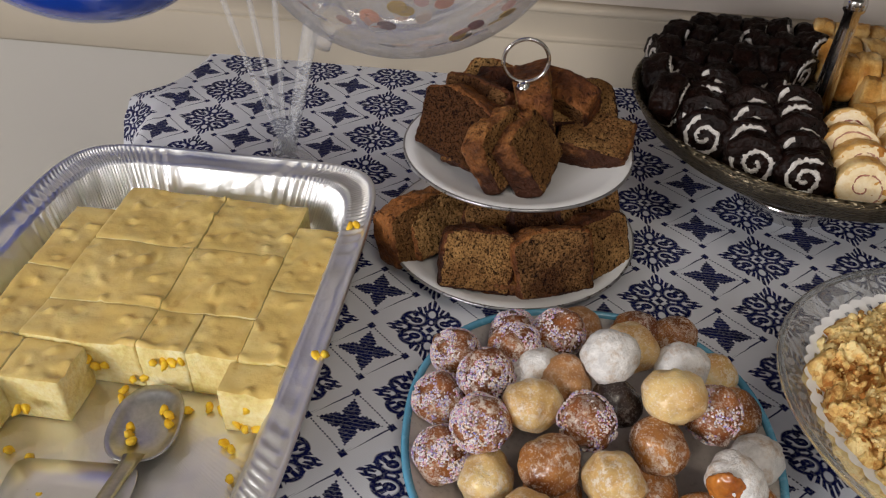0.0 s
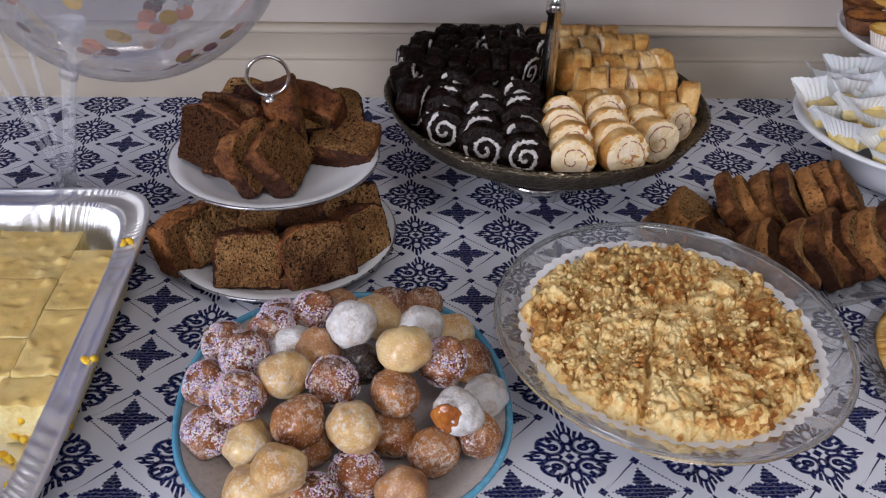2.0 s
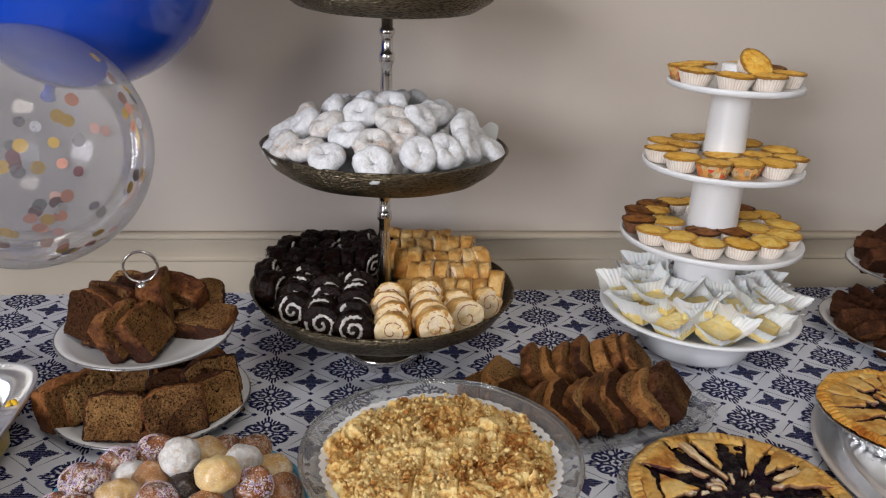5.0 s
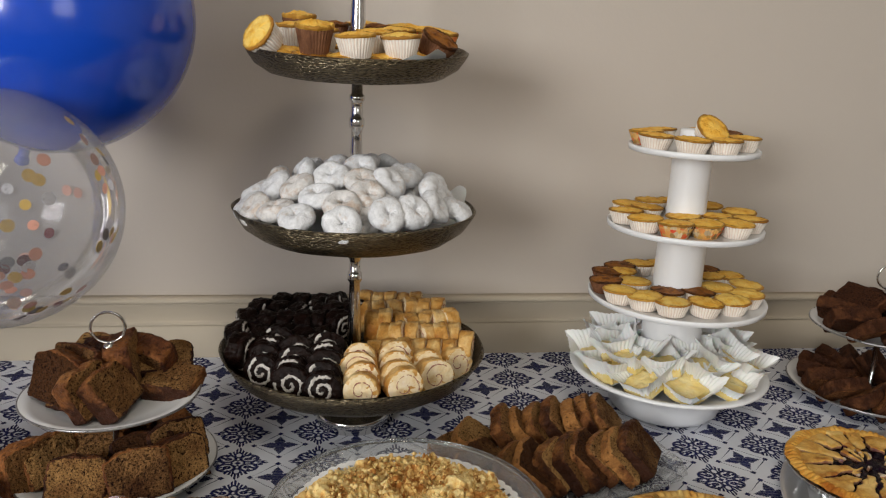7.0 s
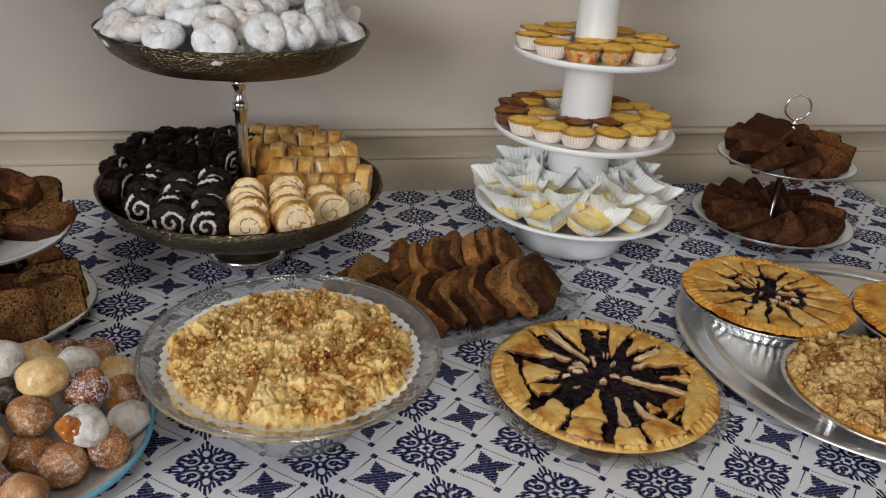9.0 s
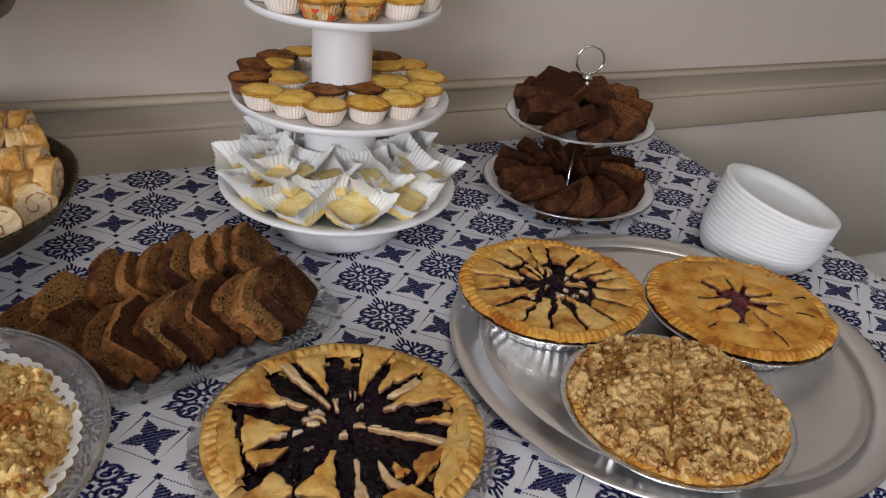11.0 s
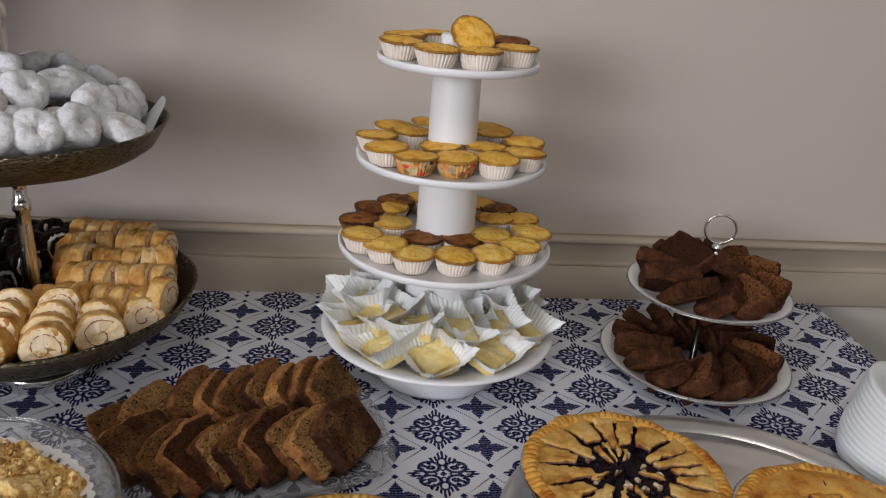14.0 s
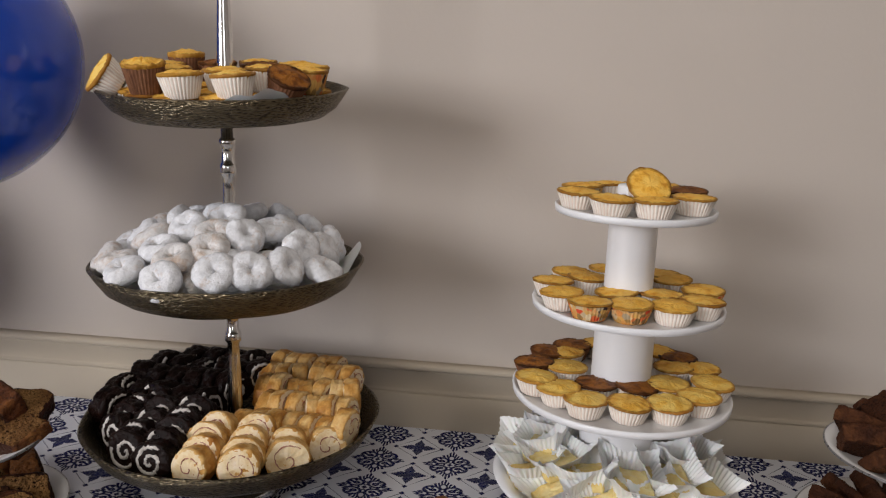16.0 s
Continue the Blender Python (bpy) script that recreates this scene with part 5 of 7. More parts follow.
# ---- loaf slices ----
def grid_box(w, d, h, step):
    """A closed box of small squares: x within w, y within d, z from 0 to h."""
    nx, ny, nz = (max(3, int(round(v / step))) for v in (w, d, h))
    bm = bmesh.new()
    made = {}

    def vert(i, j, k):
        if (i, j, k) not in made:
            made[(i, j, k)] = bm.verts.new((w * (i / nx - 0.5), d * (j / ny - 0.5), h * k / nz))
        return made[(i, j, k)]

    for i in range(nx):
        for j in range(ny):
            for k in (0, nz):
                bm.faces.new((vert(i, j, k), vert(i + 1, j, k), vert(i + 1, j + 1, k), vert(i, j + 1, k)))
    for i in range(nx):
        for k in range(nz):
            for j in (0, ny):
                bm.faces.new((vert(i, j, k), vert(i + 1, j, k), vert(i + 1, j, k + 1), vert(i, j, k + 1)))
    for j in range(ny):
        for k in range(nz):
            for i in (0, nx):
                bm.faces.new((vert(i, j, k), vert(i, j + 1, k), vert(i, j + 1, k + 1), vert(i, j, k + 1)))
    bmesh.ops.recalc_face_normals(bm, faces=bm.faces)
    return bm


def soften(bm, w, d, h, r):
    """Rounds the edges of a grid box by r."""
    for v in bm.verts:
        core = Vector((min(max(v.co.x, r - w / 2), w / 2 - r), min(max(v.co.y, r - d / 2), d / 2 - r), min(max(v.co.z, r), h - r)))
        off = v.co - core
        if off.length > 1e-9:
            v.co = core + off.normalized() * r * min(1.0, max(abs(off.x), abs(off.y), abs(off.z)) / r)


def split_part(name, bm, keep, material, parent, label=""):
    """One part made of the faces of bm for which keep holds."""
    some = bm.copy()
    bmesh.ops.delete(some, geom=[f for f in some.faces if not keep(f)], context="FACES")
    return part(name, some, material, parent, label)


def slice_thing(name, label, category, group, w, h, t, crumb, crust, seed, torn=0.0):
    """A slice standing on its foot, cut faces to -y and +y; torn: how much of the crust at one end is gone."""
    ob = thing(name, label, category, group)
    bm = grid_box(w, t, h, 0.0016)
    faces = [(f.index, f.calc_center_median().copy(), f.normal.copy()) for f in bm.faces]
    cut = {}
    for i, mid, nor in faces:
        end_gone = torn and nor.x > 0.5 and mid.z > h * (1 - torn)
        edge = min(w / 2 - abs(mid.x), mid.z, h - mid.z) < 0.0022 + 0.0016 * noise.noise((mid.x * 90, seed, mid.z * 90))
        cut[i] = (abs(nor.y) > 0.5 and not edge) or bool(end_gone)
    bm.faces.index_update()
    soften(bm, w, t, h, 0.0042)
    off = Vector((seed * 3.1, seed * 1.7, seed * 0.9))
    bm.normal_update()
    for v in bm.verts:
        c = v.co.copy()
        up = c.z / h
        across = 2 * c.x / w
        v.co.x *= 1 + 0.07 * (up - 0.5) + 0.03 * noise.noise((0, c.z * 40, seed))
        v.co.z -= h * 0.10 * up * abs(across) ** 2.4 * (1 + 0.5 * math.sin(seed)) - h * 0.04 * up * noise.noise((c.x * 45, 0, seed + 4))
        v.co.y *= 1 + 0.30 * math.sin(seed * 2.3) * (up - 0.5) + 0.16 * across * math.cos(seed * 1.9)
        v.co.y += 0.0026 * noise.noise((c.x * 26, seed, c.z * 26))
        v.co.x += 0.0022 * noise.noise((c.y * 40, seed + 2, c.z * 32))
        v.co.z += 0.0028 * up * noise.noise((c.x * 38, seed + 5, c.y * 38))
        pit = noise.noise(c * 330 + off)
        dent = -0.0015 * max(0.0, pit - 0.12) * 2.6 + 0.0009 * noise.noise(c * 120 + off)
        v.co += v.normal * (dent if abs(v.normal.y) > 0.5 else 0.0016 * noise.noise(c * 110 + off) + 0.0011 * noise.noise(c * 300 + off))
    bm.normal_update()
    split_part("crumb", bm, lambda f: cut[f.index], crumb, ob, "moist speckled crumb")
    split_part("crust", bm, lambda f: not cut[f.index], crust, ob, "baked brown crust")
    bm.free()
    return ob


MADE = {}


def again(key, build, m):
    """A thing of this kind at the pose m: built the first time, copied after that."""
    if key in MADE:
        return copy_thing(MADE[key], m)
    MADE[key] = build()
    MADE[key].matrix_world = m
    return MADE[key]


def banana_slice(m, variant):
    w, h, t = ((0.069, 0.059, 0.028), (0.065, 0.055, 0.026), (0.070, 0.056, 0.024), (0.066, 0.058, 0.030), (0.064, 0.055, 0.022), (0.060, 0.054, 0.021))[variant]
    crumb = BANANA_LIGHT if variant in (1, 4, 5) else BANANA
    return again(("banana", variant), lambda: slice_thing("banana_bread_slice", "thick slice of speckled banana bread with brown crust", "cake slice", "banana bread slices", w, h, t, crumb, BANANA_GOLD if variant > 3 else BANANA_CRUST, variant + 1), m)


def dark_slice(m, variant):
    w, h, t = ((0.068, 0.052, 0.021), (0.071, 0.050, 0.024), (0.064, 0.053, 0.020))[variant % 3]
    return again(("dark", variant % 3), lambda: slice_thing("dark_loaf_slice", "slice of dark brown moist loaf cake", "cake slice", "dark loaf slices", w, h, t, DARKLOAF, DARKLOAF_CRUST, 10 + variant % 3), m)


def tray_slice(m, variant):
    w, h, t = ((0.072, 0.060, 0.0195), (0.075, 0.062, 0.0205), (0.066, 0.058, 0.0185))[variant % 3]
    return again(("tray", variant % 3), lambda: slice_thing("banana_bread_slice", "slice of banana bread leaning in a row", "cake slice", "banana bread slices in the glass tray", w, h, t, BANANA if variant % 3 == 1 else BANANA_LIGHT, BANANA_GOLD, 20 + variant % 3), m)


def leaning(x, y, z, yaw, tilt, roll=0.0):
    """Standing at x, y, z, its face towards -y turned by yaw, leaning back by tilt, tipped sideways by roll."""
    return pose(x, y, z) @ pose(0, 0, 0, 0, 0, yaw) @ pose(0, 0, 0, 0, roll, 0) @ pose(0, 0, 0, -tilt, 0, 0)


# upper plate of the first stand
AZ = A_UP_Z - 0.0095
A_UP = [
    (-0.058, -0.022, 0.004, -36, 24, 4, 0), (-0.044, -0.002, 0.005, -34, 26, 0, 3), (-0.034, 0.030, 0.016, -22, 56, 4, 1), (-0.030, -0.040, 0.003, -24, 40, -6, 2),
    (-0.004, -0.046, 0.005, 66, 24, -8, 5), (0.024, -0.040, 0.004, 72, 32, -8, 4), (0.016, 0.018, 0.010, 96, 10, 0, 3),
    (0.060, -0.012, 0.006, -12, 76, 0, 4), (0.056, 0.026, 0.012, 14, 66, 0, 1), (-0.006, 0.056, 0.004, 172, 24, 0, 2), (0.040, 0.056, 0.004, 150, 28, 0, 0),
]
for x, y, up, yaw, tilt, roll, kind in A_UP:
    banana_slice(leaning(AX + x, AY + y, AZ + up, yaw, tilt, roll), kind)
# lower plate
BZ = CLOTH_Z + 0.0085
A_LOW = [(-0.026, -0.079, 0.002, 4, 28, 6, 1), (0.045, -0.075, 0.002, 18, 30, -4, 0), (0.082, -0.040, 0.002, 38, 24, 0, 1), (-0.082, -0.040, 0.003, 48, 14, 0, 1), (-0.063, -0.029, 0.003, 46, 24, 0, 1), (0.043, -0.034, 0.003, 24, 38, 0, 2), (0.076, -0.003, 0.003, 42, 26, 0, 2), (-0.006, -0.046, 0.002, 2, 64, 0, 2), (-0.028, -0.009, 0.003, -8, 34, 0, 0), (-0.065, 0.033, 0.002, -70, 24, 0, 0), (-0.003, 0.068, 0.002, 180, 20, 0, 3), (0.062, 0.060, 0.002, 130, 20, 0, 0), (0.013, -0.083, 0.001, 6, 82, 0, 4)]
for x, y, up, yaw, tilt, roll, kind in A_LOW:
    banana_slice(leaning(AX + x, AY + y, BZ + up, yaw, tilt, roll), kind)

# rings of dark slices on the second stand
def fan(cx, cy, z, r, start, count, tilt, sweep=360.0, skip=()):
    for k in range(count):
        if k in skip:
            continue
        a = start + sweep * k / count
        x, y = cx + r * math.cos(radians(a)), cy + r * math.sin(radians(a))
        dark_slice(leaning(x, y, z, a + 6 * math.sin(k * 2.1), tilt + 5 * math.sin(k * 1.7), 0), k)


fan(BX, BY, CLOTH_Z + 0.011, 0.068, -95, 14, 46)
fan(BX, BY, B_UP_Z - 0.0085, 0.054, -85, 10, 46)
for dx, dy, up, yaw, tilt, roll in ((-0.046, 0.018, 0.022, -74, 50, 4), (0.040, 0.012, 0.022, 84, 56, 5)):
    dark_slice(leaning(BX + dx, BY + dy, B_UP_Z - 0.0085 + up, yaw, tilt, roll), 1)

# slices in the glass tray
gt = thing("glass_tray", "rectangular clear glass tray with rippled edge", "tray", m=pose(0.268, -0.373, CLOTH_Z, 0, 0, 14))
outline = rounded(0.140, 0.090, 5, 96)


def tray_ring(scale, z, ripple):
    return [(x * scale * (1 + ripple * math.sin(k * 2 * math.pi / 4)), y * scale * (1 + ripple * math.sin(k * 2 * math.pi / 4)), z) for k, (x, y) in enumerate(outline)]


part("dish", loft([tray_ring(0.3, 0.0, 0), tray_ring(0.8, 0.0, 0), tray_ring(0.86, 0.0015, 0), tray_ring(0.93, 0.011, 0.004), tray_ring(0.92, 0.0135, 0.004), tray_ring(0.85, 0.0045, 0), tray_ring(0.78, 0.003, 0), tray_ring(0.3, 0.003, 0)]), GLASS, gt, "clear pressed bottom and sides")
part("rim", loft([tray_ring(0.93, 0.011, 0.004), tray_ring(1.0, 0.0185, 0.010), tray_ring(1.012, 0.0205, 0.010), tray_ring(1.0, 0.0225, 0.010), tray_ring(0.92, 0.0135, 0.004), tray_ring(0.93, 0.011, 0.004)], False, False), GLASS, gt, "rippled glass rim")
GT_Z = CLOTH_Z + 0.0036
for k in range(8):
    tray_slice(leaning(0.218 + 0.0232 * k, -0.420 + 0.0052 * k + 0.003 * math.sin(k * 1.9), GT_Z + 0.004, 60 + 6 * math.sin(k * 2.3), 46 + 5 * math.sin(k * 1.3 + 1)), k)
for k in range(7):
    tray_slice(leaning(0.226 + 0.0232 * k, -0.322 + 0.0042 * k + 0.003 * math.sin(k * 2.7), GT_Z + 0.004, 74 + 6 * math.sin(k * 1.7), 40 + 6 * math.sin(k * 1.1)), k + 1)
tray_slice(leaning(0.182, -0.398, GT_Z + 0.004, 50, 64), 1)
tray_slice(leaning(0.186, -0.330, GT_Z + 0.004, 66, 62), 2)
tray_slice(leaning(0.156, -0.362, GT_Z + 0.004, 34, 76), 0)

# ---- swiss rolls on the lowest bronze tray ----
def spiral_ribbon(r_out, turns, wide, y, lift, seed=0):
    """A ragged spiral stripe on a face that looks to -y."""
    bm = bmesh.new()
    steps = int(70 * turns)
    last = None
    for k in range(steps + 1):
        t = k / steps
        a = 2 * math.pi * turns * t + seed
        r = r_out * (1 - 0.92 * t) * (1 + 0.07 * noise.noise((math.cos(a) * 1.5, math.sin(a) * 1.5, seed)))
        row = []
        for side, dy in ((-1, 0.0008), (-0.55, -lift), (0.0, -lift * 1.25), (0.55, -lift), (1, 0.0008)):
            w = wide * (0.85 + 0.9 * noise.noise((math.cos(a) * 5 + t * 3, math.sin(a) * 5, seed + side)))
            bulge = lift * 0.9 * noise.noise((math.cos(a) * 9, math.sin(a) * 9, seed + side * 2))
            row.append(bm.verts.new(((r + side * w) * math.cos(a), y + dy + bulge, (r + side * w) * math.sin(a))))
        if last:
            for j in range(4):
                bm.faces.new((last[j], last[j + 1], row[j + 1], row[j]))
        last = row
    bmesh.ops.recalc_face_normals(bm, faces=bm.faces)
    return bm


def swiss_roll(name, label, group, r, length, cake, face, swirl, swirl_label, seed, wide, lumpy=0.0012, turns=1.75):
    """A short piece of swiss roll, its cut face towards -y, its middle at the origin."""
    ob = thing(name, label, "swiss roll", group)

    def ring(scale, y):
        out = []
        for k in range(56):
            a = 2 * math.pi * k / 56
            flap = 0.06 * math.exp(-((((a - 0.9 - seed) % (2 * math.pi)) - 0.4) / 0.22) ** 2)
            rr = r * scale * (1 + 0.035 * math.sin(2 * a + seed) + flap)
            out.append((rr * math.cos(a), y, rr * 0.94 * math.sin(a)))
        return out

    half = length / 2
    bm = loft([ring(0.88, -half + 0.0004), ring(0.96, -half + 0.0006), ring(0.995, -half + 0.0022)] + [ring(1.0 + 0.012 * math.sin(k * 1.9 + seed), -half + 0.005 + (length - 0.012) * k / 6) for k in range(7)] + [ring(0.985, half - 0.004), ring(0.93, half - 0.0016), ring(0.7, half - 0.0004), ring(0.3, half)])
    roughen(bm, lumpy, 90, seed)
    roughen(bm, lumpy * 0.5, 300, seed + 2)
    part("outside", bm, cake, ob)
    bm = loft([ring(0.08, -half - 0.0004), ring(0.25, -half - 0.0005), ring(0.45, -half - 0.0006), ring(0.65, -half - 0.0006), ring(0.82, -half - 0.0003), ring(0.94, -half + 0.0004)], True, False)
    roughen(bm, 0.0014, 190, seed)
    part("cut_face", bm, face, ob)
    part("swirl", spiral_ribbon(r * 0.76, turns, wide, -half - 0.0006, 0.0010 if wide > 0.001 else 0.0004, seed), swirl, ob, swirl_label)
    return ob


def choc_roll(m, variant):
    return again(("choc", variant % 3), lambda: swiss_roll("chocolate_roll", "dark chocolate swiss roll slice with white cream swirl", "chocolate rolls", 0.0235 + 0.001 * (variant % 3), 0.026, CHOC, CHOC, CREAM, "white cream swirl", variant % 3 + 1.0, 0.0027, 0.0028), m)


def jam_roll(m, variant):
    return again(("jam", variant % 3, variant < 10), lambda: swiss_roll("vanilla_roll", "golden vanilla swiss roll slice with pink jam swirl", "vanilla rolls", 0.0225 + 0.001 * (variant % 3), 0.026 if variant < 10 else 0.0200, SPONGE_SKIN, SPONGE, JAM, "thin pink jam swirl", variant % 3 + 5.0, 0.0010, 0.0016, 1.25), m)


TX, TY = 0.0088, -0.2105
R_X, R_Y, R_FLOOR = 0.003, -0.178, 0.0465


def on_low_tray(x, y, up, yaw, tilt):
    """A pose on the lowest tray; up is counted from the cloth under a rim 0.0835 high."""
    return leaning(TX + 0.945 * (x - R_X), TY + 0.010 + 0.945 * (y - R_Y), CLOTH_Z + T_LOW[1] - 0.0835 + up - 0.002, yaw, tilt)


CHOC_COLUMNS = [(-0.150, -0.235, -42, 3), (-0.124, -0.279, -30, 4), (-0.086, -0.319, -16, 4), (-0.043, -0.337, -6, 5)]
JAM_COLUMNS = [(0.009, -0.343, -10, 4), (0.064, -0.340, 6, 4), (0.110, -0.303, 14, 2), (0.148, -0.262, 24, 1)]
for columns, make in ((CHOC_COLUMNS, choc_roll), (JAM_COLUMNS, jam_roll)):
    for c, (x0, y0, yaw, count) in enumerate(columns):
        for k in range(count):
            x = x0 * (0.95 - 0.03 * k) + 0.002 * math.sin(k * 2.4 + c)
            y = y0 + 0.019 + 0.0235 * k
            front = math.hypot(x - R_X, y - 0.010 - R_Y)
            low = tray_floor(front, 0.189, 0.0835, 0.044) + 0.0225
            make(on_low_tray(x, y, max(low, R_FLOOR + 0.0295 + 0.0035 * k), yaw * (1 - 0.15 * k) + 4 * math.sin(k * 1.7 + c), 12 + 5 * k), k + c)
# the rows behind lie across, their skins up
CHOC_ROWS = [(-0.155, -0.030, -0.215, 0.030), (-0.160, -0.012, -0.178, 0.036), (-0.150, -0.020, -0.140, 0.044), (-0.135, 0.004, -0.102, 0.048), (-0.105, 0.010, -0.064, 0.046)]
JAM_ROWS = [(0.030, 0.160, -0.225, 0.034), (0.026, 0.150, -0.186, 0.042), (0.030, 0.150, -0.146, 0.048), (0.022, 0.135, -0.106, 0.050), (0.024, 0.105, -0.066, 0.048)]
rnd = random.Random(31)
for rows, make, lay, loose in ((CHOC_ROWS, choc_roll, 62, 1.0), (JAM_ROWS, jam_roll, 80, 0.5)):
    for x0, x1, y, up in rows:
        count = int((x1 - x0) / (0.0255 if make is choc_roll else 0.0196))
        for k in range(count + 1):
            x = x0 + (x1 - x0) * k / max(count, 1)
            if math.hypot(x - R_X, y - R_Y) < 0.03 or math.hypot(x - R_X, y - R_Y) > 0.165:
                continue
            side = 1 if rnd.random() < 0.8 else -1
            low = tray_floor(math.hypot(x - R_X, y - R_Y) + 0.012, 0.189, 0.0835, 0.044) + 0.0225
            make(on_low_tray(x, y + rnd.uniform(-0.004, 0.004), max(low, R_FLOOR + up + rnd.uniform(-0.003, 0.005)), side * (lay + loose * rnd.uniform(-22, 22)), loose * rnd.uniform(-14, 26)), k + (y > -0.15) + (0 if make is choc_roll else 12))

# ---- powdered doughnuts on the middle tray ----
def doughnut(variant):
    bm = bmesh.new()
    R, rr, n_a, n_b = 0.0122, 0.0110, 40, 18
    rings = []
    for k in range(n_a):
        a = 2 * math.pi * k / n_a
        fat = 1 + 0.07 * math.sin(3 * a + variant)
        rings.append([((R + rr * fat * math.cos(b)) * math.cos(a), (R + rr * fat * math.cos(b)) * math.sin(a), rr * 0.92 * math.sin(b)) for b in (2 * math.pi * j / n_b for j in range(n_b))])
    bm.free()
    bm = loft(rings + [rings[0]], False, False)
    bmesh.ops.remove_doubles(bm, verts=bm.verts, dist=1e-6)
    roughen(bm, 0.0020, 62, variant + 1.0)
    roughen(bm, 0.0007, 260, variant + 3.0)
    me = bpy.data.meshes.new("powdered_doughnut")
    bm.to_mesh(me)
    bm.free()
    me.shade_smooth()
    me.materials.append(POWDER if variant % 3 else POWDER_THIN)
    return me


doughnuts = [doughnut(v) for v in range(6)]
rnd = random.Random(21)


def heap_height(d, r):
    """Height of the doughnut heap's middle surface over the tray's floor."""
    return 0.026 + 0.058 * max(0.0, 1 - (d / (r * 0.93)) ** 2) ** 0.8


laid = []
for low, gap, tries in ((0.0, 0.0350, 2600), (0.026, 0.034, 1200)):
    for _ in range(tries):
        a, d = rnd.uniform(0, 360), 0.137 * math.sqrt(rnd.random())
        if d < 0.019:
            continue
        x, y = d * math.cos(radians(a)), d * math.sin(radians(a))
        floor = tray_floor(d + 0.014, T_MID[0], T_MID[1], T_MID[2]) - T_MID[1] + 0.035
        z = max(heap_height(d, 0.1575) - low, floor + 0.012)
        p = Vector((x, y, z))
        if low and z < 0.030:
            continue
        if all((p - q).length > gap for q in laid):
            laid.append(p)
            ob = new("powdered_doughnut", rnd.choice(doughnuts))
            slope = 18 + 36 * min(d / 0.11, 1.0)
            ob.matrix_world = pose(TX + x, TY + y, CLOTH_Z + T_MID[1] - 0.035 + z + rnd.uniform(-0.002, 0.003)) @ pose(0, 0, 0, 0, 0, a) @ pose(0, 0, 0, 0, slope + rnd.uniform(-30, 34), 0) @ pose(0, 0, 0, rnd.uniform(-24, 24), 0, rnd.uniform(0, 360))
            tagged(ob, "small ring doughnut thickly dusted with powdered sugar", "doughnut", "powdered doughnuts")


def tissue(r_tray, depth, size, seed, reach=()):
    """A crinkled paper liner lying in a tray; reach: arcs (angle, width, length) that stick up past the rim."""
    def lies(t):
        return tray_floor(t * r_tray, r_tray, depth, depth) + 0.0008

    def wave(a, i, rr, zz):
        t = i / 14
        far = sum(length * math.exp(-(((math.degrees(a) - ang + 180) % 360 - 180) / wide) ** 2) for ang, wide, length in reach)
        ragged = 0.004 * math.sin(7 * a + seed) + 0.001 * math.sin(31 * a + 2 * seed)
        out = rr + (ragged - 0.006) * t ** 4 + far * t ** 8
        return out, lies(out / r_tray) + 0.0022 + far * 0.9 * t ** 8 + 0.0008 * t * (1 + math.sin(23 * a + seed))

    return lathe([(size * (0.02 + 0.98 * k / 14), 0.0) for k in range(15)], 220, wave)


liner = thing("paper_liner", "crinkled white paper liner under the doughnuts", "paper", "paper liners", pose(TX, TY, CLOTH_Z + T_MID[1] - T_MID[2]))
part("sheet", tissue(T_MID[0], T_MID[2], 0.138, 1.0, ((18, 16, 0.022), (160, 20, 0.012), (188, 10, 0.014))), PAPER, liner)
TOP_RIM = pose(TX, TY, CLOTH_Z + T_TOP[1], TIP, 0, 0)
liner = thing("paper_liner", "crinkled white paper liner under the cupcakes", "paper", "paper liners", TOP_RIM @ pose(0, 0, -T_TOP[2]))
part("sheet", tissue(T_TOP[0], T_TOP[2], 0.121, 2.0, ((285, 26, 0.013), (318, 14, 0.012), (172, 14, 0.016))), PAPER, liner)

# ---- cupcakes ----
def cupcake(top, case, label, category, seed, r=0.0240, h=0.0158, puff=0.0046):
    ob = thing("cupcake", label, category, "small custard cupcakes")

    def pleat(a, i, rr, z):
        return rr * (1 + 0.022 * math.sin(34 * a)), z

    part("case", lathe([(0, 0.0), (r * 0.70, 0.0), (r * 0.72, 0.001), (r * 0.98, h + 0.0012), (r * 0.96, h + 0.0012), (r * 0.70, 0.0018)], 170, pleat), case, ob, "pleated paper case")
    prof = [(r * 0.90, h - 0.001), (r * 0.94, h + 0.0008), (r * 1.02, h + 0.0018), (r * 1.02, h + 0.0030), (r * 0.95, h + 0.0040), (r * 0.87, h + 0.0036), (r * 0.7, h + 0.0026 + puff * 0.3), (r * 0.5, h + 0.0026 + puff * 0.5), (r * 0.3, h + 0.0026 + puff * 0.65), (r * 0.12, h + 0.0026 + puff * 0.65), (0, h + 0.0026 + puff * 0.6)]
    bm = lathe(prof, 64)
    roughen(bm, 0.0007, 75, seed, 3)
    roughen(bm, 0.0008, 320, seed, 3)
    part("top", bm, top, ob)
    return ob




